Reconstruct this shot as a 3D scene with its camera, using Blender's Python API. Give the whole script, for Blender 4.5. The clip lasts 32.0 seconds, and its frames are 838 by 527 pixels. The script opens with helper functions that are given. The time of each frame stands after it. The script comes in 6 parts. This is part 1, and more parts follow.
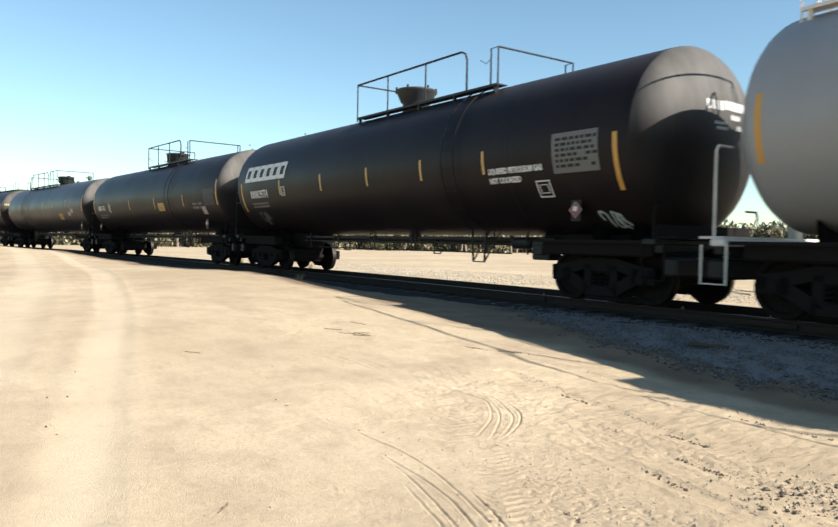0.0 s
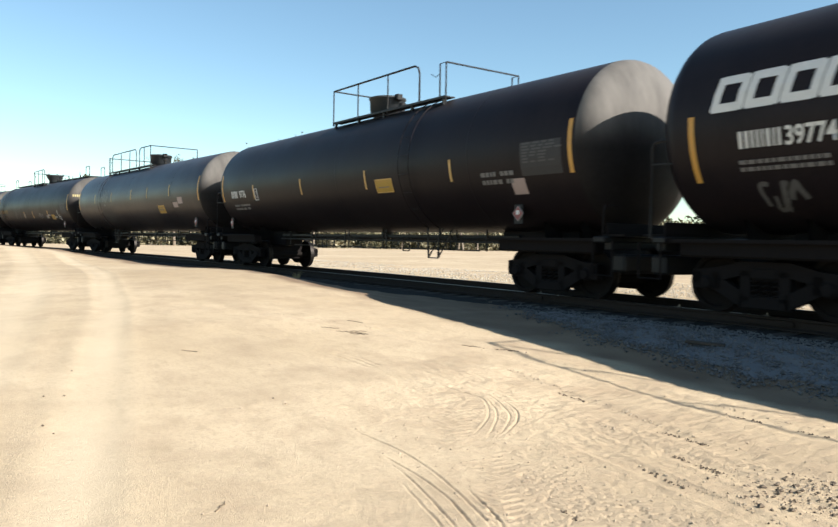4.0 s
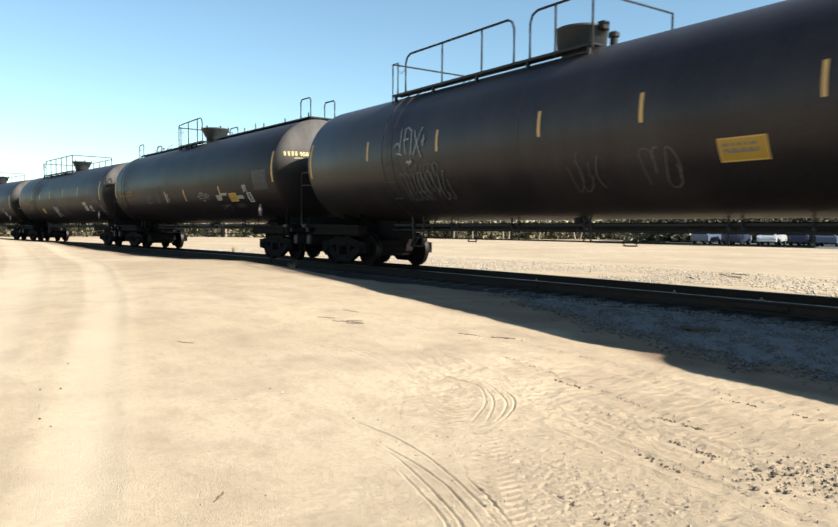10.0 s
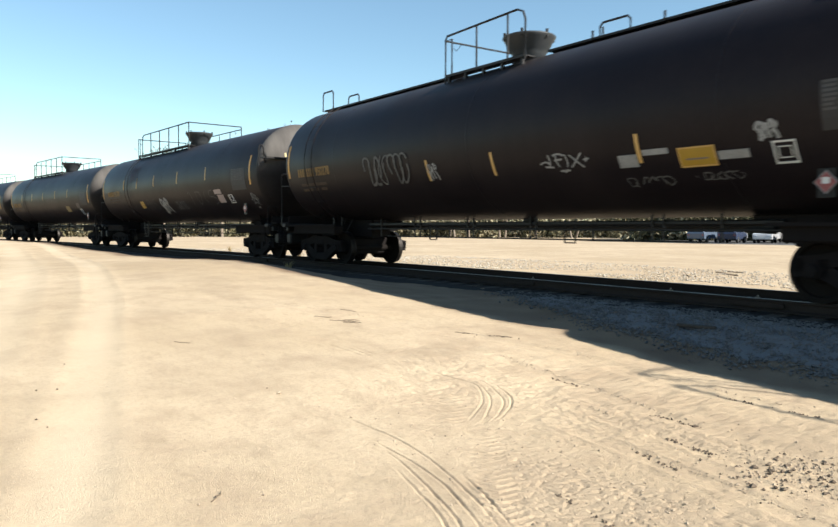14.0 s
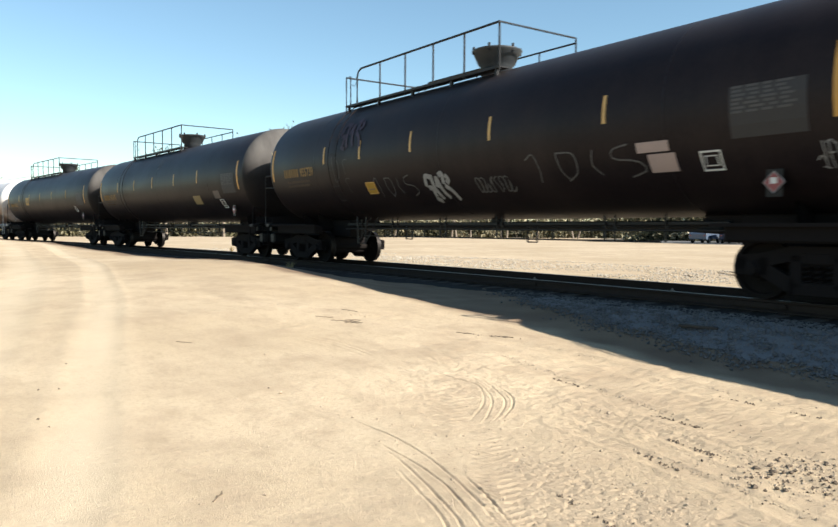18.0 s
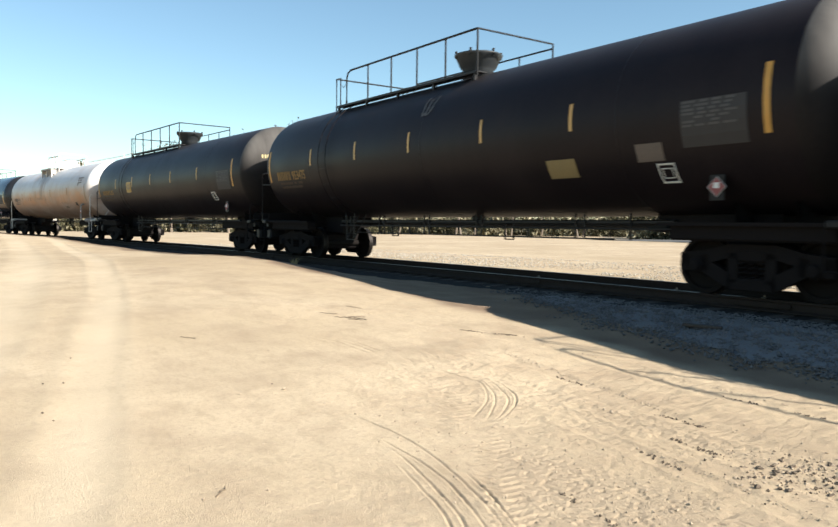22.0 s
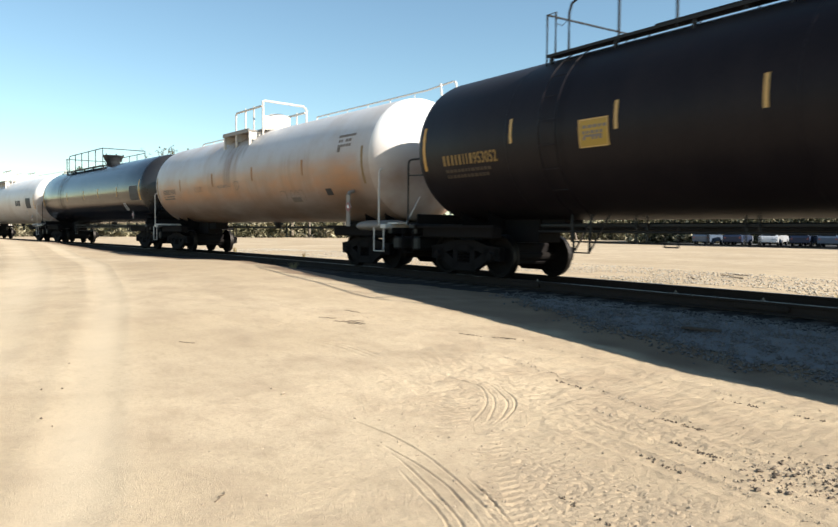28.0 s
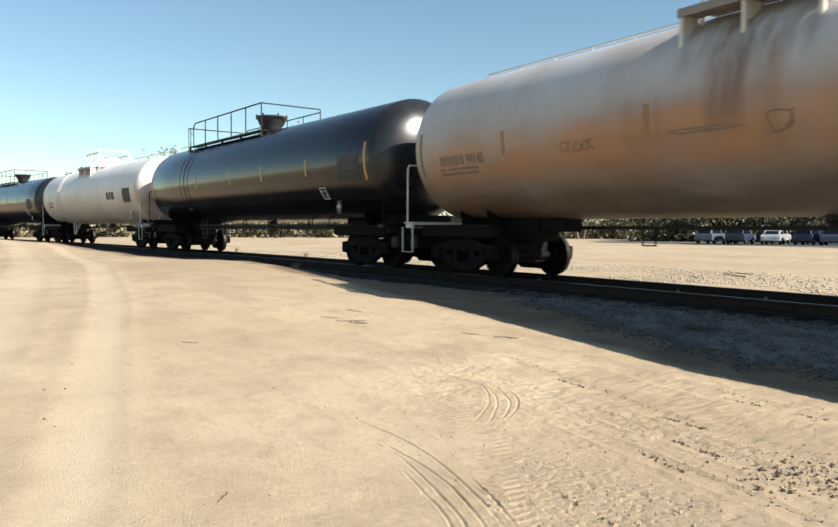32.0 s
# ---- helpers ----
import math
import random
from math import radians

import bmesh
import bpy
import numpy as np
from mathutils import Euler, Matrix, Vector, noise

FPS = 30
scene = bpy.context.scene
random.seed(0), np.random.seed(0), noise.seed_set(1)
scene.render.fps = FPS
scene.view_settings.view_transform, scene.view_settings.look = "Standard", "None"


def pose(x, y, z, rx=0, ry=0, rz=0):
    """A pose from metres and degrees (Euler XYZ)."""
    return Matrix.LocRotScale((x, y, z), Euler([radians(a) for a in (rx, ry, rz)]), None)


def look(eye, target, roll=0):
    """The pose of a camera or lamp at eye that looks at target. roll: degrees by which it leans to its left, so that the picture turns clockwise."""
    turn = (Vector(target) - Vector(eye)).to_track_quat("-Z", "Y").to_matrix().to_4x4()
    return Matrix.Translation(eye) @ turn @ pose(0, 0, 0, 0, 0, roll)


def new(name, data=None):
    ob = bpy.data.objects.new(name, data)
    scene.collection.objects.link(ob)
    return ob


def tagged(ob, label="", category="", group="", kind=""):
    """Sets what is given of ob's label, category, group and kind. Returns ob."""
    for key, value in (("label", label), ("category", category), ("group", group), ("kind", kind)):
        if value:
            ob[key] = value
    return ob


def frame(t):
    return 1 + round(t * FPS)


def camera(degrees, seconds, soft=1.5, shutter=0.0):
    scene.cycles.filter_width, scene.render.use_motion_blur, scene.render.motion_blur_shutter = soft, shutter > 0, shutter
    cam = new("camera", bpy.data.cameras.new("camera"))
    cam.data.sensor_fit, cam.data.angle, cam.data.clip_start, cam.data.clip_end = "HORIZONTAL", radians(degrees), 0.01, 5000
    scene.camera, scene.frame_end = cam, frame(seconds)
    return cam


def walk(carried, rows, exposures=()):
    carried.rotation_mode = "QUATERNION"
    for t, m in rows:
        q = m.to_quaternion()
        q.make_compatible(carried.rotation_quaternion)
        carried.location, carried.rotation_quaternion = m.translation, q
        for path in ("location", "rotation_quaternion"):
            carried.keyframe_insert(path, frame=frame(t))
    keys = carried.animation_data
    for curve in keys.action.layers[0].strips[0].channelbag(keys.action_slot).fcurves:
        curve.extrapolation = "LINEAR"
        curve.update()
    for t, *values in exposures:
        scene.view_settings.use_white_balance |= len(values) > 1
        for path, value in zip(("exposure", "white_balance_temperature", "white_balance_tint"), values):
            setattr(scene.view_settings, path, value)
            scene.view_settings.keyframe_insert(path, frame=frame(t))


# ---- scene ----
# Plan: rail top lies at RZ; the track is an arc of radius R_TRACK; s runs along it, to the right, from the point nearest the camera.
cam = camera(59.7, 32.0, soft=1.5, shutter=0.4)
EYE = (0.0, 0.0, 1.556)
TURNS = [
    (0, 88.33, -1.11, 57.32),
    (0.5, 88.38, -1.04, 57.35),
    (1, 88.50, -0.91, 57.23),
    (1.5, 88.48, -0.94, 57.19),
    (2, 88.45, -1.11, 57.20),
    (2.5, 88.42, -1.04, 57.16),
    (3, 88.33, -1.02, 57.15),
    (3.5, 88.27, -1.05, 57.13),
    (5.5, 87.95, -1.01, 56.99),
    (6, 87.90, -0.85, 56.93),
    (6.5, 87.84, -0.56, 56.97),
    (7, 87.75, -0.62, 56.98),
    (7.5, 87.72, -0.47, 56.93),
    (8, 87.66, 0.10, 56.76),
    (8.5, 87.46, -0.02, 56.75),
    (9, 87.37, -0.31, 56.71),
    (9.5, 87.30, -0.41, 56.77),
    (10, 87.33, -0.42, 56.69),
    (10.5, 87.40, -0.23, 56.58),
    (11, 87.48, 0.05, 56.48),
    (11.5, 87.48, 0.03, 56.44),
    (12, 87.52, 0.12, 56.39),
    (12.5, 87.45, -0.24, 56.38),
    (13, 87.42, -0.00, 56.38),
    (13.5, 87.34, -0.08, 56.40),
    (14, 87.25, -0.20, 56.42),
    (14.5, 87.23, -0.30, 56.44),
    (16.5, 87.27, -0.33, 56.51),
    (17, 87.25, -0.30, 56.55),
    (17.5, 87.26, -0.37, 56.53),
    (18, 87.26, -0.27, 56.55),
    (18.5, 87.19, -0.33, 56.58),
    (19, 87.13, -0.33, 56.58),
    (19.5, 87.07, -0.32, 56.64),
    (20, 87.03, -0.45, 56.72),
    (20.5, 86.98, -0.50, 56.82),
    (21, 86.97, -0.81, 56.89),
    (21.5, 86.99, -0.69, 56.94),
    (22, 87.04, -0.67, 56.89),
    (22.5, 87.10, -0.62, 56.93),
    (23, 87.22, -0.55, 56.91),
    (23.5, 87.32, -0.52, 56.88),
    (24, 87.35, -0.48, 56.86),
    (24.5, 87.39, -0.52, 56.88),
    (25, 87.38, -0.45, 56.85),
    (25.5, 87.41, -0.49, 56.85),
    (27.5, 87.36, -0.65, 56.82),
    (28, 87.35, -0.47, 56.79),
    (28.5, 87.31, -0.53, 56.83),
    (29, 87.29, -0.48, 56.86),
    (29.5, 87.31, -0.34, 56.90),
    (30, 87.33, -0.35, 56.94),
    (30.5, 87.33, -0.42, 56.99),
    (31, 87.33, -0.31, 56.98),
    (31.5, 87.30, -0.26, 56.96),
    (32, 87.31, -0.30, 56.94),
]
walk(cam, [(t, pose(*EYE, rx, ry, rz)) for t, rx, ry, rz in TURNS], exposures=[(0.0, 1.14, 6500, 8), (13.0, 1.17, 6520, 8), (20.0, 1.13, 6550, 8), (28.0, 1.02, 6600, 8), (32.0, 0.92, 6700, 8)])

# ---- light ----
SUN = Vector((1.27, 0.69, 1.0)).normalized()
world = bpy.data.worlds.new("sky")
scene.world = world
world.use_nodes = True
wt = world.node_tree
sky = wt.nodes.new("ShaderNodeTexSky")
sky.sky_type = "NISHITA"
sky.sun_disc = False
sky.sun_elevation = math.asin(SUN.z)
sky.sun_rotation = math.atan2(SUN.x, SUN.y)
sky.air_density, sky.dust_density, sky.ozone_density = 1.0, 0.1, 1.0
haze = wt.nodes.new("ShaderNodeMix")
haze.data_type, haze.blend_type = "RGBA", "MULTIPLY"
haze.inputs[0].default_value, haze.inputs[7].default_value = 1.0, (0.96, 1.09, 1.07, 1)
wt.links.new(sky.outputs[0], haze.inputs[6])
wt.links.new(haze.outputs[2], wt.nodes["Background"].inputs[0])
wt.nodes["Background"].inputs[1].default_value = 0.075
sun_data = bpy.data.lights.new("sun", "SUN")
sun_data.energy, sun_data.angle, sun_data.color = 5.0, radians(0.45), (1.0, 0.945, 0.87)
sun = new("sun", sun_data)
sun.matrix_world = look(SUN * 60, (0, 0, 0))

# ---- materials ----


def material(name, rough=0.6, metal=0.0, spec=0.5):
    m = bpy.data.materials.new(name)
    m.use_nodes = True
    b = m.node_tree.nodes["Principled BSDF"]
    b.inputs["Roughness"].default_value = rough
    b.inputs["Metallic"].default_value = metal
    b.inputs["Specular IOR Level"].default_value = spec
    return m, m.node_tree, b


def noise_node(nt, scale, detail=4.0, rough=0.55, stretch=None, coord="Object"):
    tc = nt.nodes.new("ShaderNodeTexCoord")
    n = nt.nodes.new("ShaderNodeTexNoise")
    n.inputs["Scale"].default_value, n.inputs["Detail"].default_value, n.inputs["Roughness"].default_value = scale, detail, rough
    if stretch:
        mp = nt.nodes.new("ShaderNodeMapping")
        mp.inputs["Scale"].default_value = stretch
        nt.links.new(tc.outputs[coord], mp.inputs[0])
        nt.links.new(mp.outputs[0], n.inputs["Vector"])
    else:
        nt.links.new(tc.outputs[coord], n.inputs["Vector"])
    return n.outputs["Fac"]


def ramp(nt, fac, stops):
    r = nt.nodes.new("ShaderNodeValToRGB")
    while len(r.color_ramp.elements) < len(stops):
        r.color_ramp.elements.new(0.5)
    for e, (p, c) in zip(r.color_ramp.elements, stops):
        e.position, e.color = p, (*c, 1)
    nt.links.new(fac, r.inputs[0])
    return r.outputs[0]


def mixed(nt, fac, a, b, mode="MIX"):
    m = nt.nodes.new("ShaderNodeMix")
    m.data_type, m.blend_type = "RGBA", mode
    for sock, v in ((m.inputs[0], fac), (m.inputs[6], a), (m.inputs[7], b)):
        if isinstance(v, (int, float)):
            sock.default_value = v
        elif isinstance(v, tuple):
            sock.default_value = (*v, 1)
        else:
            nt.links.new(v, sock)
    return m.outputs[2]


def bumped(nt, b, fac, strength=0.3, dist=0.02):
    n = nt.nodes.new("ShaderNodeBump")
    n.inputs["Strength"].default_value, n.inputs["Distance"].default_value = strength, dist
    nt.links.new(fac, n.inputs["Height"])
    nt.links.new(n.outputs[0], b.inputs["Normal"])


def mat_simple(name, a, b2, scale, rough=0.6, metal=0.0, bump=0.0, dist=0.01, spec=0.5):
    """Two tones by coarse and fine noise."""
    m, nt, b = material(name, rough, metal, spec)
    coarse, fine = noise_node(nt, scale), noise_node(nt, scale * 7.3, 6)
    c = mixed(nt, coarse, a, b2)
    c = mixed(nt, 0.35, c, ramp(nt, fine, [(0.3, a), (0.7, b2)]))
    nt.links.new(c, b.inputs["Base Color"])
    if bump:
        bumped(nt, b, fine, bump, dist)
    return m


def mat_tank(name, base, dust, dust_amount, rough, stain=None, spec=0.5, crown=0.0, belly=0.0, sunlit_span=(3.55, 4.2), runs_at=()):
    """Tank paint: dust in vertical runs, grime in blotches, painted sun over the dusty crown and painted shade with
    dirt on the belly.
    """
    m, nt, b = material(name, rough, 0.0, spec)
    runs = noise_node(nt, 1.0, 3, 0.5, (1.1, 0.5, 0.3))
    blotch = noise_node(nt, 0.7, 6, 0.62)
    fine = noise_node(nt, 14.0, 5)
    f1 = ramp(nt, runs, [(0.42, (0, 0, 0)), (0.8, (dust_amount,) * 3)])
    c = mixed(nt, f1, base, dust)
    f2 = ramp(nt, blotch, [(0.45, (0, 0, 0)), (0.78, (dust_amount * 1.3,) * 3)])
    c = mixed(nt, f2, c, stain or dust)
    f3 = ramp(nt, fine, [(0.3, (0, 0, 0)), (0.9, (dust_amount * 0.6,) * 3)])
    c = mixed(nt, f3, c, dust)
    height = nt.nodes.new("ShaderNodeSeparateXYZ")
    nt.links.new(nt.nodes.new("ShaderNodeTexCoord").outputs["Object"], height.inputs[0])
    # Pale dust ramped up by height, painting the sunlit top into the colour.
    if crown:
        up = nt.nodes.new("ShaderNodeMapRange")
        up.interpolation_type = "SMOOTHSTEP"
        up.inputs[1].default_value, up.inputs[2].default_value, up.inputs[4].default_value = *sunlit_span, crown
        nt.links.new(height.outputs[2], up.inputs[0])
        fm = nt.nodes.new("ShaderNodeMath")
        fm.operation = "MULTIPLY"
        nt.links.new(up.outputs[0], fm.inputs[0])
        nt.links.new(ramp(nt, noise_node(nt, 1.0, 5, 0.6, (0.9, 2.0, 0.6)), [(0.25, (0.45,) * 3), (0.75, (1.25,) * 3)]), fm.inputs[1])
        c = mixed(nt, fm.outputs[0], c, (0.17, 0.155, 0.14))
    # Lower side browner and darker: dirt, with shade and sand bounce painted in.
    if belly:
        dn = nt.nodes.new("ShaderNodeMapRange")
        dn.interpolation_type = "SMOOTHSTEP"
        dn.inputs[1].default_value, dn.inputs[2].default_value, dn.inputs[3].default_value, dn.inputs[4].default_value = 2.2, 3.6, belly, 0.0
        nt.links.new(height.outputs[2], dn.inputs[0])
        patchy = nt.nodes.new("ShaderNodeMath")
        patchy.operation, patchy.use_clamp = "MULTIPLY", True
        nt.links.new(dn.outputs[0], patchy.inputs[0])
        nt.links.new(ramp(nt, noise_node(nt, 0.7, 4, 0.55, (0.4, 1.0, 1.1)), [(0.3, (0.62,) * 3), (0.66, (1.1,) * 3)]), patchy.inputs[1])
        soil_shade = mixed(nt, noise_node(nt, 1.1, 5, 0.6, (0.35, 1.0, 1.2)), (0.27, 0.128, 0.06), (0.225, 0.145, 0.095))
        c = mixed(nt, patchy.outputs[0], c, soil_shade)
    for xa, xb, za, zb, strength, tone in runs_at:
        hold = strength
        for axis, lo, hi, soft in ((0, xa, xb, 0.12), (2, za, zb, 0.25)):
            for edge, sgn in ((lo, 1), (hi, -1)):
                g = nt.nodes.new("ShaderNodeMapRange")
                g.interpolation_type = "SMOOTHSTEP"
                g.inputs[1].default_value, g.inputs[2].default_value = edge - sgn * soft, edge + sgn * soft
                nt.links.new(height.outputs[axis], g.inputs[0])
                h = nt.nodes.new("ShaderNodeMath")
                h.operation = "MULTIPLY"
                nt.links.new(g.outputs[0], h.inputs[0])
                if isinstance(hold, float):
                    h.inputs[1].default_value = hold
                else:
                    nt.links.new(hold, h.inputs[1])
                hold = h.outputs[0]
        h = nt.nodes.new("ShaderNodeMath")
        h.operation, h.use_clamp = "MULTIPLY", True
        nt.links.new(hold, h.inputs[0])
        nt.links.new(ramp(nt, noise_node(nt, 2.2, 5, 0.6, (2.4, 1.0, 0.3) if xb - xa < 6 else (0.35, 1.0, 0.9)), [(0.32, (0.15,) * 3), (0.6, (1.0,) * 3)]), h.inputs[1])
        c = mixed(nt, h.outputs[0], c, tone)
    nt.links.new(c, b.inputs["Base Color"])
    r = nt.nodes.new("ShaderNodeMapRange")
    r.inputs[3].default_value, r.inputs[4].default_value = rough - 0.08, rough + 0.16
    nt.links.new(blotch, r.inputs[0])
    nt.links.new(r.outputs[0], b.inputs["Roughness"])
    bumped(nt, b, noise_node(nt, 1.6, 3), 0.08, 0.03)
    return m


def mat_sand():
    m, nt, b = material("sand", 0.95, 0, 0.15)
    big = noise_node(nt, 0.16, 5, 0.6)
    mid = noise_node(nt, 1.3, 6, 0.62)
    fine = noise_node(nt, 28.0, 6, 0.7)
    grit = noise_node(nt, 120.0, 3, 0.7)
    c = ramp(nt, big, [(0.32, (0.382, 0.288, 0.180)), (0.62, (0.52, 0.409, 0.277))])
    c = mixed(nt, ramp(nt, mid, [(0.42, (0, 0, 0)), (0.70, (0.75,) * 3)]), c, (0.325, 0.242, 0.160))
    c = mixed(nt, ramp(nt, noise_node(nt, 5.0, 6, 0.65, (0.7, 1.3, 1.0)), [(0.52, (0, 0, 0)), (0.72, (0.4,) * 3)]), c, (0.29, 0.222, 0.142))
    c = mixed(nt, ramp(nt, fine, [(0.48, (0, 0, 0)), (0.75, (0.6,) * 3)]), c, (0.295, 0.224, 0.162))
    c = mixed(nt, ramp(nt, grit, [(0.56, (0, 0, 0)), (0.75, (0.75,) * 3)]), c, (0.26, 0.202, 0.15))
    at = nt.nodes.new("ShaderNodeAttribute")
    at.attribute_name = "wear"
    c = mixed(nt, at.outputs["Fac"], c, (0.57, 0.462, 0.325))
    dug = nt.nodes.new("ShaderNodeAttribute")
    dug.attribute_name = "churn"
    half = nt.nodes.new("ShaderNodeMath")
    half.operation = "MULTIPLY"
    half.inputs[1].default_value = 0.55
    nt.links.new(dug.outputs["Fac"], half.inputs[0])
    c = mixed(nt, half.outputs[0], c, mixed(nt, fine, (0.42, 0.328, 0.225), (0.29, 0.22, 0.15)))
    # Shade beside the train, painted darker into the sand's colour.
    shade_strip = nt.nodes.new("ShaderNodeAttribute")
    shade_strip.attribute_name = "soil_shade"
    c = mixed(nt, shade_strip.outputs["Fac"], c, mixed(nt, mid, (0.235, 0.160, 0.105), (0.165, 0.112, 0.076)))
    nt.links.new(c, b.inputs["Base Color"])
    lump = noise_node(nt, 55.0, 4, 0.6)
    h = mixed(nt, 0.5, mixed(nt, 0.5, fine, lump), grit)
    bumped(nt, b, h, 0.6, 0.03)
    return m


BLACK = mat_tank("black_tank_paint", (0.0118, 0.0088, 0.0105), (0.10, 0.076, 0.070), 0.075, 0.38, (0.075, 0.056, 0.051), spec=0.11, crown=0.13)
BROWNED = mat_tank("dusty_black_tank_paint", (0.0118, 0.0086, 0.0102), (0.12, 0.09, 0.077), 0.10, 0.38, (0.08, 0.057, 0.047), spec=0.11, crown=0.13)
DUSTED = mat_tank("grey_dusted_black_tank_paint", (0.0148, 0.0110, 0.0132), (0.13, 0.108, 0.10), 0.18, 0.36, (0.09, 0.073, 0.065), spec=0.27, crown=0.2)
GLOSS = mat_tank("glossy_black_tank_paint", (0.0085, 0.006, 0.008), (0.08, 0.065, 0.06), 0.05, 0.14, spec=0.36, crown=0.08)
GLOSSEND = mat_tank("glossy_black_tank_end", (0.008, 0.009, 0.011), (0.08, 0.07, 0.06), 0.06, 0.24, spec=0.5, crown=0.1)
# First two bands paint in sand reflection and underside shade, with stain.
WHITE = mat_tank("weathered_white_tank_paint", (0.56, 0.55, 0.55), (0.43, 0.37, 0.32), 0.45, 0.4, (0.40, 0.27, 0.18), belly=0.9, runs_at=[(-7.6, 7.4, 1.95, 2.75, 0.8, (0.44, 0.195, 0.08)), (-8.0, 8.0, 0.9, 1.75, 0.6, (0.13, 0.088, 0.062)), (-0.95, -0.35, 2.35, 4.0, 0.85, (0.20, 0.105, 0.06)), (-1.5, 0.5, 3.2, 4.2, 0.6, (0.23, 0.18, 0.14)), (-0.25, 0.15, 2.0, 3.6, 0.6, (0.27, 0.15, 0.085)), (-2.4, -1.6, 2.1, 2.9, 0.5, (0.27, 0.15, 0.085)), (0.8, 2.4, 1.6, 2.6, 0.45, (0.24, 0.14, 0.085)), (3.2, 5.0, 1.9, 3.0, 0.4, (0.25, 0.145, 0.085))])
# Tank ends: the sunlit cap over the shaded part is painted in by height.
ENDGREY = mat_tank("dusty_grey_sunlit_tank_end", (0.0100, 0.0088, 0.0094), (0.06, 0.055, 0.052), 0.2, 0.6, spec=0.12, crown=0.9, sunlit_span=(2.5, 3.3))
ENDLIT = mat_tank("dusty_sunlit_tank_end", (0.0078, 0.0062, 0.0070), (0.05, 0.043, 0.038), 0.2, 0.55, spec=0.15, crown=0.66, sunlit_span=(2.5, 3.5))
# Lower half painted browner for the end's shade; base whiter as in full sun.
ENDWHITE = mat_tank("white_tank_end", (0.80, 0.79, 0.77), (0.6, 0.55, 0.5), 0.2, 0.5, (0.5, 0.43, 0.36), belly=0.9)
WHITE2 = mat_tank("white_tank_paint", (0.74, 0.73, 0.71), (0.5, 0.43, 0.35), 0.3, 0.42, belly=0.45)
PALE = mat_tank("pale_grey_tank_paint", (0.28, 0.28, 0.29), (0.22, 0.20, 0.18), 0.3, 0.42)
HOUSE = mat_simple("blue_grey_housing_paint", (0.022, 0.026, 0.030), (0.05, 0.053, 0.056), 4.0, 0.5, spec=0.3)
STEEL = mat_simple("black_steelwork", (0.010, 0.010, 0.0108), (0.022, 0.020, 0.019), 3.0, 0.5, 0.0, 0.2, spec=0.2)
STEELW = mat_simple("white_steelwork", (0.72, 0.70, 0.66), (0.5, 0.42, 0.34), 3.0, 0.55)
TRUCK = mat_simple("grimy_truck_steel", (0.0105, 0.009, 0.009), (0.017, 0.0145, 0.014), 5.0, 0.85, 0.0, 0.4, spec=0.06)
WHEEL = mat_simple("wheel_steel", (0.0105, 0.0094, 0.009), (0.018, 0.015, 0.0135), 6.0, 0.85, 0.0, spec=0.04)
TREAD = mat_simple("polished_wheel_tread", (0.045, 0.04, 0.037), (0.025, 0.022, 0.02), 8.0, 0.55, 1.0)
RAILM = mat_simple("rusty_rail", (0.018, 0.0135, 0.0115), (0.038, 0.027, 0.021), 6.0, 0.85, 0.0, 0.4, spec=0.15)
RAILTOP = mat_simple("worn_railhead", (0.22, 0.205, 0.19), (0.12, 0.105, 0.095), 4.0, 0.45, 1.0)
TIE = mat_simple("weathered_tie_wood", (0.035, 0.028, 0.023), (0.07, 0.055, 0.043), 4.0, 0.9, 0.0, 0.6)
STONE = mat_simple("grey_ballast_stone", (0.09, 0.09, 0.095), (0.19, 0.185, 0.18), 9.0, 0.9, 0.0, 0.4)
YELLOW = mat_simple("faded_yellow_tape", (0.60, 0.38, 0.13), (0.48, 0.27, 0.08), 5.0, 0.5)
ORANGE = mat_simple("amber_reflective_tape", (0.62, 0.32, 0.05), (0.45, 0.23, 0.05), 9.0, 0.5)
SIGNY = mat_simple("yellow_sign_paint", (0.42, 0.25, 0.022), (0.32, 0.19, 0.02), 5.0, 0.5)
PAINTW = mat_simple("white_lettering_paint", (0.72, 0.71, 0.68), (0.55, 0.53, 0.5), 8.0, 0.6)
PAINTG = mat_simple("faded_grey_lettering_paint", (0.22, 0.205, 0.195), (0.10, 0.094, 0.09), 8.0, 0.7)
PAINTY = mat_simple("ochre_lettering_paint", (0.29, 0.165, 0.04), (0.19, 0.11, 0.03), 8.0, 0.65)
RED = mat_simple("red_placard", (0.29, 0.065, 0.06), (0.20, 0.06, 0.058), 9.0, 0.55)
PINK = mat_simple("faded_pink_sign", (0.42, 0.31, 0.28), (0.30, 0.24, 0.22), 9.0, 0.6)
SAND = mat_sand()

# ---- helpers for meshes ----


def finish(name, bm, mat, smooth=False):
    me = bpy.data.meshes.new(name)
    bm.to_mesh(me)
    bm.free()
    for mm in (mat if isinstance(mat, (list, tuple)) else [mat]):
        me.materials.append(mm)
    if smooth:
        me.polygons.foreach_set("use_smooth", [True] * len(me.polygons))
    return me


def linked(name, me, parent, label="", m=None):
    ob = new(name, me)
    ob.parent = parent
    if m is not None:
        ob.matrix_basis = m
    if label:
        ob["label"] = label
    return ob


def part(name, bm, mat, parent, label="", smooth=False, m=None):
    return linked(name, finish(name, bm, mat, smooth), parent, label, m)


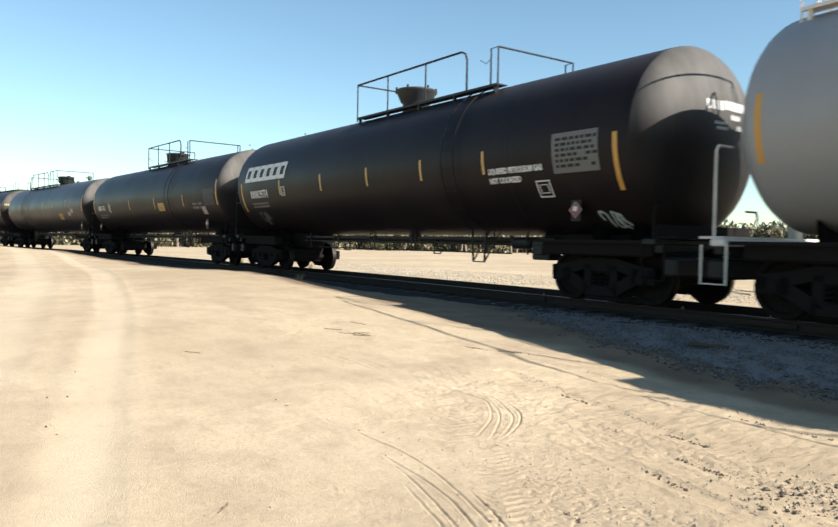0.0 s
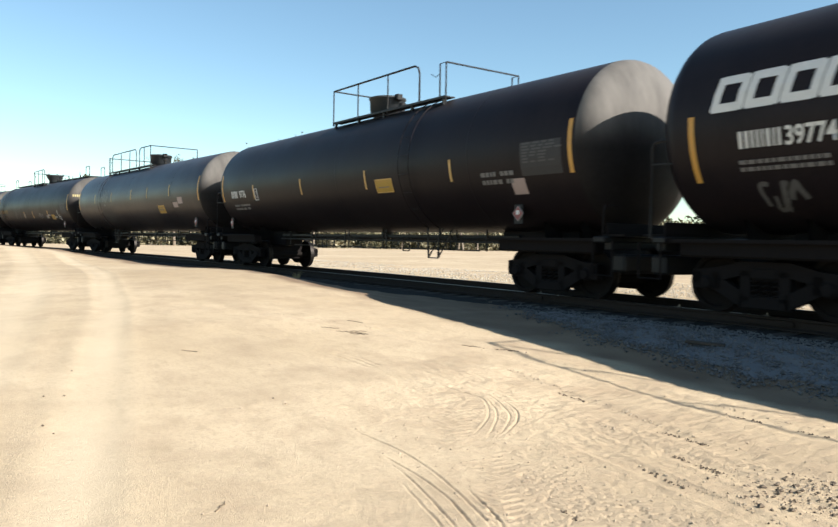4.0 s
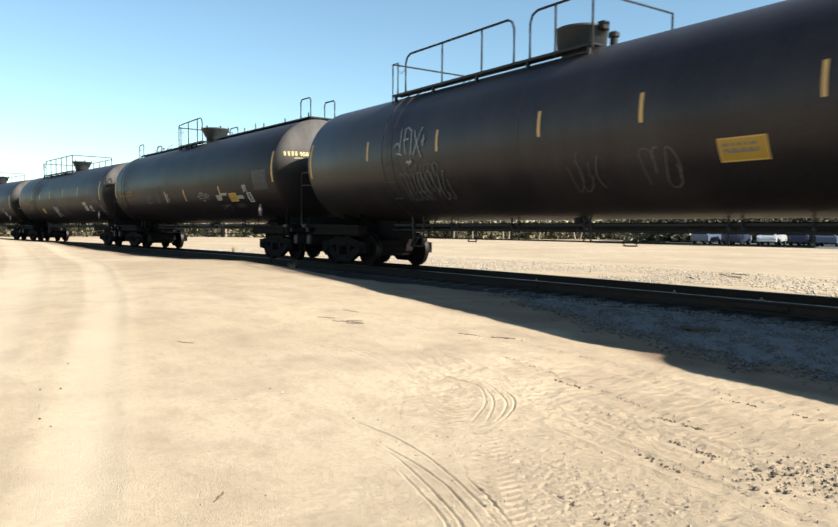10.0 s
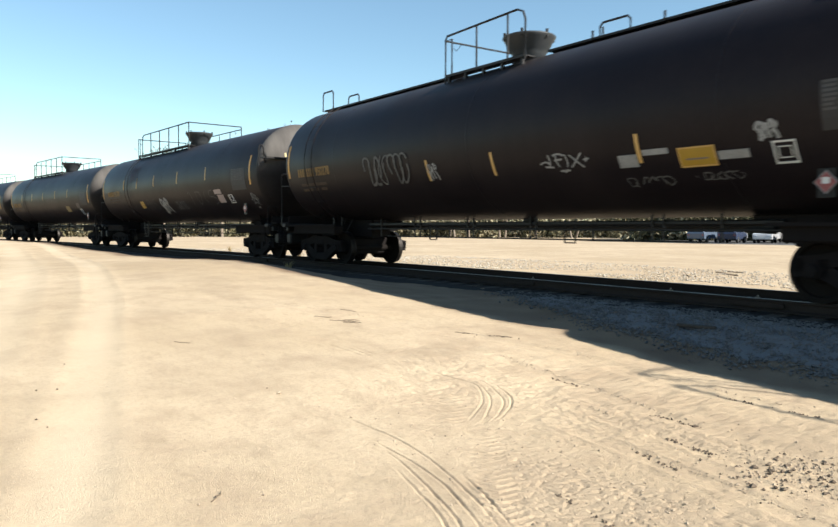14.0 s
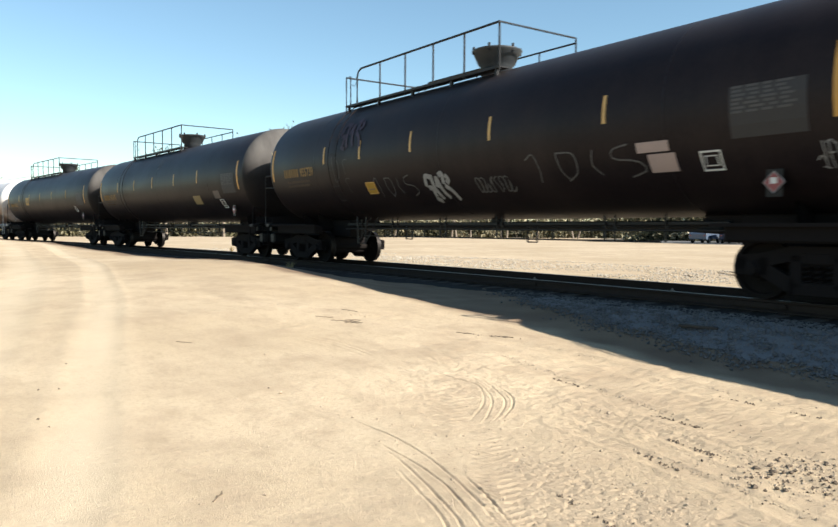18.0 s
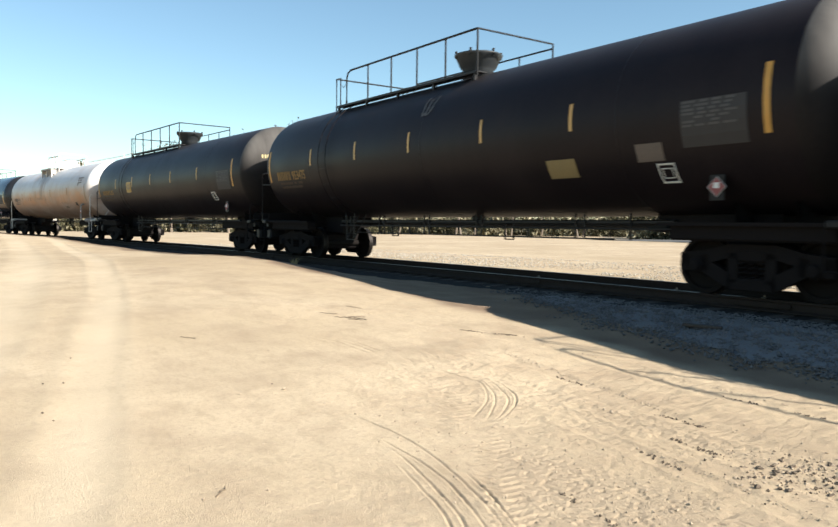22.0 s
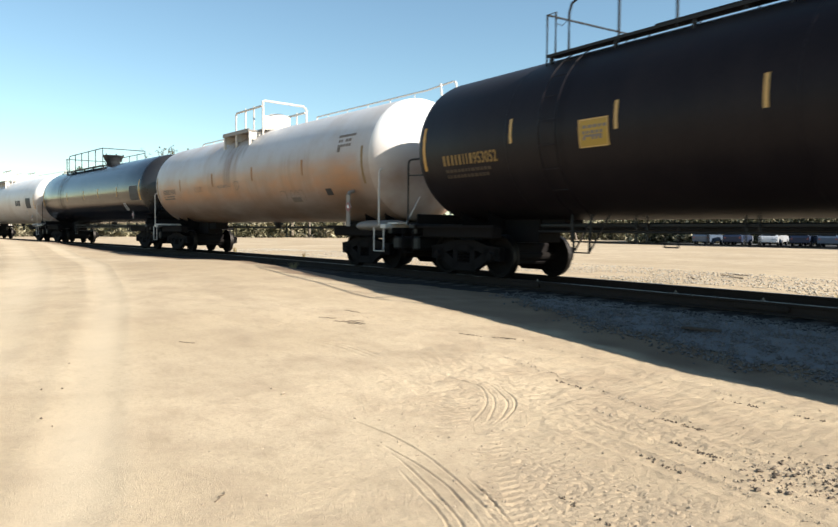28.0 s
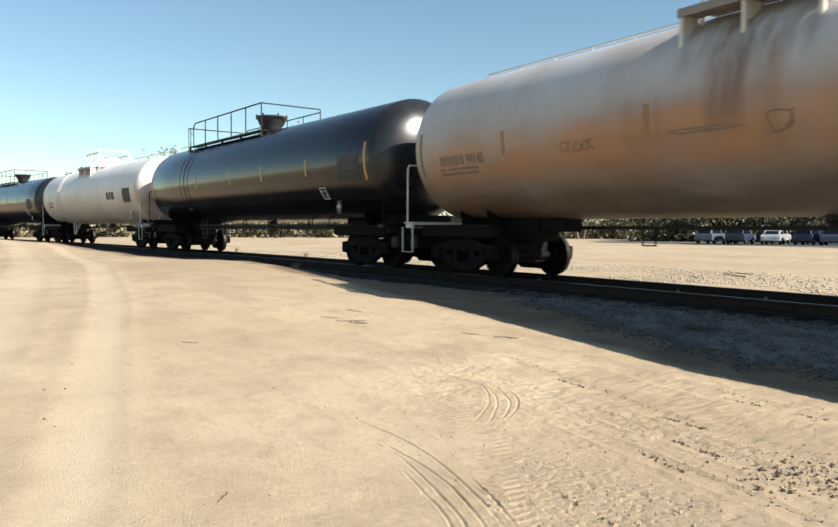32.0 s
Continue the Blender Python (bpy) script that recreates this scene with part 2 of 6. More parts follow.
def box(bm, x0, x1, y0, y1, z0, z1, bevel=0.0):
    r = bmesh.ops.create_cube(bm, size=1.0, matrix=Matrix.Translation(((x0 + x1) / 2, (y0 + y1) / 2, (z0 + z1) / 2)) @ Matrix.Diagonal((x1 - x0, y1 - y0, z1 - z0, 1)))
    if bevel:
        edges = list({e for v in r["verts"] for e in v.link_edges})
        bmesh.ops.bevel(bm, geom=edges, offset=bevel, segments=1, affect="EDGES")
    return bm


def rod(bm, a, b, r, seg=6, r2=None):
    a, b = Vector(a), Vector(b)
    m = Matrix.Translation((a + b) / 2) @ (b - a).to_track_quat("Z", "Y").to_matrix().to_4x4()
    bmesh.ops.create_cone(bm, cap_ends=True, segments=seg, radius1=r, radius2=r if r2 is None else r2, depth=(b - a).length, matrix=m)
    return bm


def tube(bm, pts, r, seg=6):
    """A bent pipe along points."""
    pts = [Vector(p) for p in pts]
    rings = []
    for i, p in enumerate(pts):
        d = (pts[min(i + 1, len(pts) - 1)] - pts[max(i - 1, 0)]).normalized()
        q = d.to_track_quat("Z", "Y").to_matrix()
        rings.append([bm.verts.new(p + q @ Vector((r * math.cos(a), r * math.sin(a), 0))) for a in [2 * math.pi * k / seg for k in range(seg)]])
    for r0, r1 in zip(rings, rings[1:]):
        for k in range(seg):
            bm.faces.new((r0[k], r0[(k + 1) % seg], r1[(k + 1) % seg], r1[k]))
    bm.faces.new(rings[0][::-1])
    bm.faces.new(rings[-1])
    return bm


def lathe(bm, profile, seg=32, m=None):
    """Profile of (axial, radius) turned about the x axis."""
    rings = []
    for ax, r in profile:
        if r < 1e-5:
            rings.append([bm.verts.new((ax, 0, 0))])
        else:
            rings.append([bm.verts.new((ax, r * math.cos(2 * math.pi * k / seg), r * math.sin(2 * math.pi * k / seg))) for k in range(seg)])
    for a, b in zip(rings, rings[1:]):
        for k in range(seg):
            k2 = (k + 1) % seg
            vs = [a[k % len(a)], b[k % len(b)], b[k2 % len(b)], a[k2 % len(a)]]
            vs = list(dict.fromkeys(vs))
            bm.faces.new(vs)
    bmesh.ops.recalc_face_normals(bm, faces=bm.faces)
    if m is not None:
        bmesh.ops.transform(bm, matrix=m, verts=bm.verts)
    return bm


def turned(v):
    """Axis x to axis z."""
    return Matrix.Translation(v) @ Matrix.Rotation(-math.pi / 2, 4, "Y")


# ---- the track's line ----
R_TRACK, D_TRACK, RZ = 342.7, 10.378, 0.60
CY = D_TRACK - R_TRACK


def on_track(s, lat=0.0, z=0.0):
    """A place beside the track; lat counts towards the camera's side."""
    a, r = s / R_TRACK, R_TRACK - lat
    return Vector((r * math.sin(a), CY + r * math.cos(a), z))


def way(t):
    """How far the train has gone, from its place at 13 s."""
    t -= 13.0
    return 4.3205 * t + 0.004656 * t * t


# ---- ground ----
LEVELS_S = [-400, -51, -40, -32, -27, -21.7, -18, -15.5, -13.4, -11.2, -10, -8.5, -7, -5, -3, 0, 30]
LEVELS_Z = [0.75, 0.80, 0.78, 0.62, 0.55, 0.66, 0.725, 0.655, 0.57, 0.46, 0.43, 0.34, 0.24, 0.14, 0.09, 0.06, 0.0]


def smooth01(v):
    v = np.clip(v, 0, 1)
    return v * v * (3 - 2 * v)


def wobble(x, y, k, seed):
    """Cheap smooth relief out of a few waves."""
    rng = np.random.RandomState(seed)
    out = 0 * x
    for i in range(6):
        a, w, p = rng.rand() * 6.283, k * (0.6 + rng.rand()), rng.rand() * 6.283
        out = out + np.sin((x * math.cos(a) + y * math.sin(a)) * w + p)
    return out / 6


LATTICE = {}


def lattice(x, y, k, seed):
    """Value noise on a lattice of 1/k metres."""
    if seed not in LATTICE:
        LATTICE[seed] = np.random.RandomState(seed).rand(256, 256)
    tab = LATTICE[seed]
    x, y = 0.83 * x + 0.56 * y, 0.83 * y - 0.56 * x
    u, v = x * k, y * k
    i, j = np.floor(u).astype(int), np.floor(v).astype(int)
    fu, fv = smooth01(u - i), smooth01(v - j)
    a, b = tab[i % 256, j % 256], tab[(i + 1) % 256, j % 256]
    c, d = tab[i % 256, (j + 1) % 256], tab[(i + 1) % 256, (j + 1) % 256]
    return (a + (b - a) * fu) * (1 - fv) + (c + (d - c) * fu) * fv - 0.5


def along(pts, x, y):
    """Signed distance beside a bent line, and the length run along it."""
    best, side, run, total = np.full(x.shape, 1e9), np.zeros(x.shape), np.zeros(x.shape), 0.0
    for (xa, ya), (xb, yb) in zip(pts, pts[1:]):
        dx, dy = xb - xa, yb - ya
        n = math.hypot(dx, dy)
        t = np.clip(((x - xa) * dx + (y - ya) * dy) / (n * n), 0, 1)
        ex, ey = x - xa - t * dx, y - ya - t * dy
        d = np.hypot(ex, ey)
        sd = np.sign(dx * ey - dy * ex) * d
        near = d < best
        best, side, run = np.where(near, d, best), np.where(near, sd, side), np.where(near, total + t * n, run)
        total += n
    return side, run / total


def bent(pts, n=40):
    """A smooth line through a few points."""
    p = np.array(pts, float)
    k = np.arange(len(p))
    q = np.linspace(0, len(p) - 1, n)
    out = []
    for c in range(2):
        y = p[:, c]
        m = np.gradient(y)
        i = np.minimum(q.astype(int), len(p) - 2)
        t = q - i
        out.append((2 * t ** 3 - 3 * t ** 2 + 1) * y[i] + (t ** 3 - 2 * t ** 2 + t) * m[i] + (-2 * t ** 3 + 3 * t ** 2) * y[i + 1] + (t ** 3 - t ** 2) * m[i + 1])
    return list(zip(*out))


# Wheel tracks in the sand: centre line, half width, tread spacing, depth.
TREADS = [
    (bent([(-7.8, 3.55), (-7.2, 3.75), (-6.6, 3.8)]), 0.12, 0.08, 0.008),
    (bent([(-8.9, 4.0), (-8.6, 3.7), (-8.5, 3.3)]), 0.2, 0.10, 0.010),
]
# Single grooves that the ribs of a tyre have cut: line, half width, depth.
GROOVES = [
    (bent([(-5.18, 2.45), (-4.89, 2.58), (-4.55, 2.64), (-4.24, 2.66), (-3.87, 2.63), (-3.47, 2.55), (-3.07, 2.44), (-2.76, 2.32), (-2.2, 2.05)]), 0.0085, 0.0068),
    (bent([(-3.54, 2.65), (-3.31, 2.59), (-3.11, 2.53), (-2.71, 2.37), (-2.1, 2.08)]), 0.008, 0.0085),
    (bent([(-4.42, 2.50), (-3.86, 2.50), (-3.50, 2.46), (-3.28, 2.41), (-2.80, 2.24), (-2.2, 1.95)]), 0.008, 0.009),
    (bent([(-4.25, 2.45), (-3.95, 2.45), (-3.46, 2.35), (-3.03, 2.23), (-2.86, 2.16), (-2.2, 1.86)]), 0.008, 0.0100),
    (bent([(-3.88, 2.37), (-3.42, 2.26), (-3.14, 2.19), (-2.90, 2.10), (-2.3, 1.82)]), 0.008, 0.0095),
    (bent([(-5.9, 3.92), (-5.72, 3.98), (-5.42, 4.04), (-5.16, 4.06), (-4.80, 3.84), (-4.58, 3.61), (-4.29, 3.25)]), 0.009, 0.0085),
    (bent([(-5.49, 4.10), (-5.18, 4.10), (-4.77, 3.90), (-4.41, 3.56), (-4.22, 3.32)]), 0.0085, 0.0078),
    (bent([(-5.46, 4.17), (-5.20, 4.19), (-4.86, 4.06), (-4.62, 3.92), (-4.33, 3.59), (-4.20, 3.35)]), 0.0085, 0.0078),
    (bent([(-5.43, 4.24), (-5.14, 4.23), (-4.78, 4.11), (-4.55, 3.94), (-4.35, 3.69), (-4.19, 3.42)]), 0.009, 0.0085),
]
# Lug prints: the line of the wheel, half width, spacing, depth.
LUGS = [
    (bent([(-4.25, 3.38), (-3.76, 3.05), (-3.43, 2.83), (-2.87, 2.46), (-2.4, 2.2)]), 0.12, 0.085, 0.0075),
    (bent([(-5.1, 3.75), (-4.6, 3.35), (-4.2, 3.05)]), 0.13, 0.09, 0.006),
]
RUTS = [
    (bent([(-2.0, -0.6), (-4.0, 0.45), (-5.4, 0.78), (-9.1, 1.55), (-13.8, 2.4), (-24.2, 3.5), (-55, 5.2)]), 0.22, 0.010),
    (bent([(-3.0, -1.6), (-7.7, 0.1), (-13.0, 0.95), (-18.7, 1.65), (-34, 2.6), (-60, 3.2)]), 0.34, 0.010),
    (bent([(-12, 3.1), (-8.2, 5.0), (-5.6, 5.75), (-3.3, 5.68), (0.5, 5.75)]), 0.16, 0.010),
    (bent([(-6.0, 4.95), (-4.7, 4.91), (-3.5, 4.71), (-1.0, 4.6)]), 0.10, 0.007),
    (bent([(-4.2, 4.35), (-3.1, 4.27), (-2.0, 4.1), (-0.5, 3.95)]), 0.10, 0.007),
    (bent([(-4.0, 3.9), (-3.0, 3.79), (-1.2, 3.5)]), 0.08, 0.006),
]


def marks(x, y):
    """Relief of the wheel tracks and of the trampled sand."""
    z = np.zeros(x.shape)
    for pts, half, pitch, deep in TREADS:
        p = np.array(pts)
        inside = (x > p[:, 0].min() - 0.5) & (x < p[:, 0].max() + 0.5) & (y > p[:, 1].min() - 0.5) & (y < p[:, 1].max() + 0.5)
        if not inside.any():
            continue
        u, l = along(pts, x[inside], y[inside])
        fade = smooth01(l / 0.12) * smooth01((1 - l) / 0.12) * (0.55 + 0.9 * np.clip(0.5 + lattice(x[inside], y[inside], 2.2, 8), 0, 1))
        edge = smooth01((half - np.abs(u)) / 0.03)
        z[inside] += fade * (deep * (0.2 - 1.2 * np.abs(np.cos(np.pi * u / pitch)) ** 22) * edge + 0.5 * deep * np.exp(-((np.abs(u) - half - 0.03) / 0.03) ** 2))
    for pts, half, deep in GROOVES:
        p = np.array(pts)
        inside = (x > p[:, 0].min() - 0.1) & (x < p[:, 0].max() + 0.1) & (y > p[:, 1].min() - 0.1) & (y < p[:, 1].max() + 0.1)
        if not inside.any():
            continue
        u, l = along(pts, x[inside], y[inside])
        fade = smooth01(l / 0.2) * smooth01((1 - l) / 0.25) * (0.45 + 0.9 * np.clip(0.5 + lattice(x[inside], y[inside], 3.1, 81), 0, 1))
        z[inside] += fade * deep * (0.25 * np.exp(-((np.abs(u) - 2.1 * half) / half) ** 2) - np.exp(-(u / half) ** 2))
    for pts, half, pitch, deep in LUGS:
        p = np.array(pts)
        inside = (x > p[:, 0].min() - 0.2) & (x < p[:, 0].max() + 0.2) & (y > p[:, 1].min() - 0.2) & (y < p[:, 1].max() + 0.2)
        if not inside.any():
            continue
        u, l = along(pts, x[inside], y[inside])
        run = l * sum(math.dist(a, b) for a, b in zip(pts, pts[1:])) + 0.5 * np.abs(u)
        fade = smooth01(l / 0.1) * smooth01((1 - l) / 0.2) * smooth01((half - np.abs(u)) / 0.03) * (0.2 + 1.3 * np.clip(0.5 + lattice(x[inside], y[inside], 4.0, 82), 0, 1))
        z[inside] += fade * deep * (0.5 - smooth01(2.2 * np.abs(np.cos(np.pi * run / pitch)) - 0.6))
    for pts, half, deep in RUTS:
        u, l = along(pts, x, y)
        z += -deep * np.exp(-(u / half) ** 4) * smooth01(l / 0.05) + 0.6 * deep * np.exp(-((np.abs(u) - half * 1.35) / (half * 0.35)) ** 2)
    return z


def terrain(x, y):
    dist = np.hypot(x, y - CY)
    lat, s = R_TRACK - dist, R_TRACK * np.arctan2(x, y - CY)
    near = np.interp(s, LEVELS_S, LEVELS_Z) * (1 - 0.45 * smooth01((lat - 5) / 9)) * (1 - smooth01((lat - 16) / 60))
    near = near + 0.035 * wobble(x, y, 0.9, 3) + 0.012 * wobble(x, y, 3.1, 4)
    bed = RZ - 0.20 + 0 * x
    far = 0.42 - 0.24 * smooth01((-lat - 2.5) / 14) + 0.05 * wobble(x, y, 0.5, 5)
    z = np.where(lat > 0, bed + (near - bed) * smooth01((lat - 1.9) / 1.7), bed + (far - bed) * smooth01((-lat - 1.9) / 1.5))
    return z


def churn(x, y):
    """Patches where the sand has been dug over by feet and wheels."""
    close = np.exp(-(np.hypot(x + 4, y - 3) / 9) ** 4)
    return close * smooth01((lattice(0.45 * x, 1.7 * y, 1.0, 51) + 0.02) / 0.22) * smooth01((x + 5.6) / 2.2) * (0.35 + 0.65 * smooth01((4.9 - y) / 0.8)) * smooth01((y - 1.9) / 0.4) * smooth01((-0.2 - x) / 0.8)


def surface(x, y):
    """The ground with its small relief, near the camera."""
    z = terrain(x, y)
    close = np.exp(-(np.hypot(x + 4, y - 3) / 9) ** 4)
    rough = (0.25 + 0.75 * smooth01((lattice(x, y, 0.45, 11) + 0.25) / 0.5)) * (0.25 + 0.75 * smooth01((y - 1.2 + 0.25 * (x + 5)) / 2.5))
    fine = 0.014 * lattice(x, y, 5.5, 21) + 0.012 * lattice(x, y, 13.0, 22) + 0.009 * lattice(x, y, 27.0, 23)
    churned = churn(x, y)
    clods = 0.004 * lattice(x, y, 28.0, 52) - 0.007 * smooth01((lattice(x, y, 38.0, 53) - 0.12) / 0.22)
    z = z + churned * clods
    rough = rough * smooth01((0.2 - x) / 1.0)
    return z + marks(x, y) * np.exp(-(np.hypot(x + 8, y - 3) / 45) ** 4) + close * rough * fine


def grid_lines(spans):
    out = []
    for a, b, n in spans:
        out.extend(np.linspace(a, b, n, endpoint=False))
    return np.array(out + [spans[-1][1]])


def sheet(name, xs, ys, fz, mat):
    gx, gy = np.meshgrid(xs, ys)
    gz = fz(gx, gy)
    nx, ny = len(xs), len(ys)
    co = np.stack([gx, gy, gz], -1).reshape(-1, 3)
    i = np.arange(nx * ny).reshape(ny, nx)
    q = np.stack([i[:-1, :-1], i[:-1, 1:], i[1:, 1:], i[1:, :-1]], -1).reshape(-1, 4)
    me = bpy.data.meshes.new(name)
    me.vertices.add(len(co))
    me.vertices.foreach_set("co", co.ravel())
    me.loops.add(q.size)
    me.loops.foreach_set("vertex_index", q.ravel().astype(np.int32))
    me.polygons.add(len(q))
    me.polygons.foreach_set("loop_start", np.arange(0, q.size, 4, dtype=np.int32))
    me.polygons.foreach_set("use_smooth", np.ones(len(q), dtype=bool))
    me.update(calc_edges=True)
    me.materials.append(mat)
    return me


def wear(x, y):
    """Where wheels have ground the sand to pale dust."""
    out = np.zeros(x.shape)
    for (pts, half, deep), amount in zip(RUTS[:2], (0.8, 0.7)):
        u, l = along(pts, x, y)
        out += amount * np.exp(-(u / (half * 1.3)) ** 2)
    return np.clip(out, 0, 1) * (0.7 + 0.6 * lattice(x, y, 0.8, 61))


def soil_shade(x, y):
    """The train's shadow deepened in the sand's colour: a ragged dark strip beside the ballast."""
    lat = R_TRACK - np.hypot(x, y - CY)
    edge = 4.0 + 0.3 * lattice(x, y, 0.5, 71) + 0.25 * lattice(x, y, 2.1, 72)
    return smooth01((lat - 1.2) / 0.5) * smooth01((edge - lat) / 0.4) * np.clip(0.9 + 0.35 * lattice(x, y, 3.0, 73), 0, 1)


XS = grid_lines([(-1600, -200, 12), (-200, -60, 40), (-60, -25, 90), (-25, -12, 120), (-12, -6.2, 130), (-6.2, -5.3, 70), (-5.3, -2.3, 445), (-2.3, -0.8, 130), (-0.8, 1.5, 60), (1.5, 20, 30), (20, 200, 24), (200, 1600, 10)])
YS = grid_lines([(-1600, -200, 10), (-200, -20, 20), (-20, -1, 40), (-1, 1.8, 50), (1.8, 2.0, 20), (2.0, 2.75, 130), (2.75, 3.3, 62), (3.3, 4.3, 158), (4.3, 4.6, 30), (4.6, 8.5, 90), (8.5, 14, 60), (14, 60, 70), (60, 300, 30), (300, 2600, 14)])
ground_me = sheet("ground", XS, YS, surface, SAND)
ground_me.attributes.new("wear", "FLOAT", "POINT").data.foreach_set("value", np.clip(wear(*np.meshgrid(XS, YS)), 0, 1).ravel().astype(np.float32))
ground_me.attributes.new("churn", "FLOAT", "POINT").data.foreach_set("value", np.clip(churn(*np.meshgrid(XS, YS)), 0, 1).ravel().astype(np.float32))
ground_me.attributes.new("soil_shade", "FLOAT", "POINT").data.foreach_set("value", np.clip(soil_shade(*np.meshgrid(XS, YS)), 0, 1).ravel().astype(np.float32))
ground = tagged(new("ground", ground_me), "pale dry sandy ground with vehicle tracks", "ground", kind="structure")

# ---- the train ----
# Couplings between the cars, as places along the track at 13 s, front of the train first.
COUPLINGS = [84.9, 66.6, 48.5, 30.7, 12.4, -6.45, -24.7, -43.3, -61.4, -80.1, -98.2, -117.0, -135.4, -153.6, -172.0, -190.3, -208.6]
R_TANK, Z_TANK = 1.53, 2.69
MESHES = {}


def shared(key, make):
    if key not in MESHES:
        MESHES[key] = make()
    return MESHES[key]


def tank_profile(half, r, depth=0.66):
    p = [(-half - depth * math.cos(a), r * math.sin(a)) for a in np.linspace(0, math.pi / 2, 12)]
    p += [(x, r) for x in np.linspace(-half, half, 8)[1:-1]]
    p += [(half + depth * math.sin(a), r * math.cos(a)) for a in np.linspace(0, math.pi / 2, 12)]
    return p


def patch(bm, x0, x1, z0, z1, r, zc, off=0.006, side=-1):
    """A thin curved plate on the tank's side, between two heights."""
    a0, a1 = math.asin(max(-1, min(1, (z0 - zc) / r))), math.asin(max(-1, min(1, (z1 - zc) / r)))
    n = 5
    front, back = [], []
    for k in range(n):
        a = a0 + (a1 - a0) * k / (n - 1)
        for rr, row in ((r + off, front), (r - 0.004, back)):
            y, z = side * rr * math.cos(a), zc + rr * math.sin(a)
            row.append((bm.verts.new((x0, y, z)), bm.verts.new((x1, y, z))))
    for k in range(n - 1):
        bm.faces.new((front[k][0], front[k][1], front[k + 1][1], front[k + 1][0]))
        bm.faces.new((back[k][1], back[k][0], back[k + 1][0], back[k + 1][1]))
        for j in (0, 1):
            bm.faces.new((front[k][j], front[k + 1][j], back[k + 1][j], back[k][j]))
    for k in (0, n - 1):
        bm.faces.new((front[k][0], back[k][0], back[k][1], front[k][1]))
    bmesh.ops.recalc_face_normals(bm, faces=bm.faces)
    return bm


def wheelset_mesh():
    bm = bmesh.new()
    rod(bm, (0, -0.98, 0), (0, 0.98, 0), 0.08, 10)
    for sgn in (-1, 1):
        w = bmesh.new()
        lathe(w, [(-0.075, 0.0), (-0.075, 0.12), (-0.02, 0.16), (-0.01, 0.34), (-0.065, 0.36), (-0.065, 0.452), (-0.035, 0.452), (-0.03, 0.431), (0.07, 0.425), (0.07, 0.36), (0.02, 0.34), (0.0, 0.18), (0.06, 0.13), (0.06, 0.0)], 28,
              Matrix.Translation((0, sgn * 0.755, 0)) @ Matrix.Rotation(sgn * math.pi / 2, 4, "Z"))
        for f in w.faces:
            c = f.calc_center_median()
            rr = math.hypot(c.x, c.z)
            f.material_index = 1 if rr > 0.415 else 0
        tmp = bpy.data.meshes.new("tmp")
        w.to_mesh(tmp)
        w.free()
        bm.from_mesh(tmp)
        bpy.data.meshes.remove(tmp)
    return finish("wheelset", bm, [WHEEL, TREAD])


def side_frame_mesh(sgn):
    """Cast side frame: bowed top and bottom members, two windows, spring opening, journal jaws."""
    bm = bmesh.new()
    y0, y1 = sgn * 0.98 - 0.07, sgn * 0.98 + 0.07
    top = [(-1.12, 0.56), (-0.75, 0.60), (-0.35, 0.70), (0.35, 0.70), (0.75, 0.60), (1.12, 0.56)]
    for (xa, za), (xb, zb) in zip(top, top[1:]):
        v = [bm.verts.new(p) for p in ((xa, y0, za - 0.15), (xb, y0, zb - 0.15), (xb, y0, zb + 0.05), (xa, y0, za + 0.05), (xa, y1, za - 0.15), (xb, y1, zb - 0.15), (xb, y1, zb + 0.05), (xa, y1, za + 0.05))]
        for q in ((0, 1, 2, 3), (7, 6, 5, 4), (0, 4, 5, 1), (3, 2, 6, 7), (0, 3, 7, 4), (1, 5, 6, 2)):
            bm.faces.new([v[i] for i in q])
    for sx in (-1, 1):
        for (xa, za), (xb, zb) in (((0.80, 0.46), (0.30, 0.19)),):
            v = [bm.verts.new(p) for p in ((sx * xa, y0, za - 0.10), (sx * xb, y0, zb - 0.09), (sx * xb, y0, zb + 0.13), (sx * xa, y0, za + 0.12), (sx * xa, y1, za - 0.10), (sx * xb, y1, zb - 0.09), (sx * xb, y1, zb + 0.13), (sx * xa, y1, za + 0.12))]
            for q in ((0, 1, 2, 3), (7, 6, 5, 4), (0, 4, 5, 1), (3, 2, 6, 7), (0, 3, 7, 4), (1, 5, 6, 2)):
                bm.faces.new([v[i] for i in q])
        box(bm, sx * 0.28 - 0.08, sx * 0.28 + 0.08, y0, y1, 0.2, 0.64, 0.012)
        box(bm, sx * 0.72 - 0.07, sx * 0.72 + 0.07, y0, y1, 0.34, 0.6, 0.012)
        box(bm, sx * 1.04 - 0.08, sx * 1.04 + 0.08, y0, y1, 0.34, 0.6, 0.012)
    box(bm, -0.38, 0.38, y0, y1, 0.10, 0.28, 0.02)
    bmesh.ops.recalc_face_normals(bm, faces=bm.faces)
    return finish("side_frame", bm, TRUCK)


def spring_mesh():
    return finish("spring", tube(bmesh.new(), [(0.06 * math.cos(a), 0.06 * math.sin(a), 0.24 + 0.0105 * a) for a in np.linspace(0, 8 * math.pi, 33)], 0.014, 4), TRUCK)


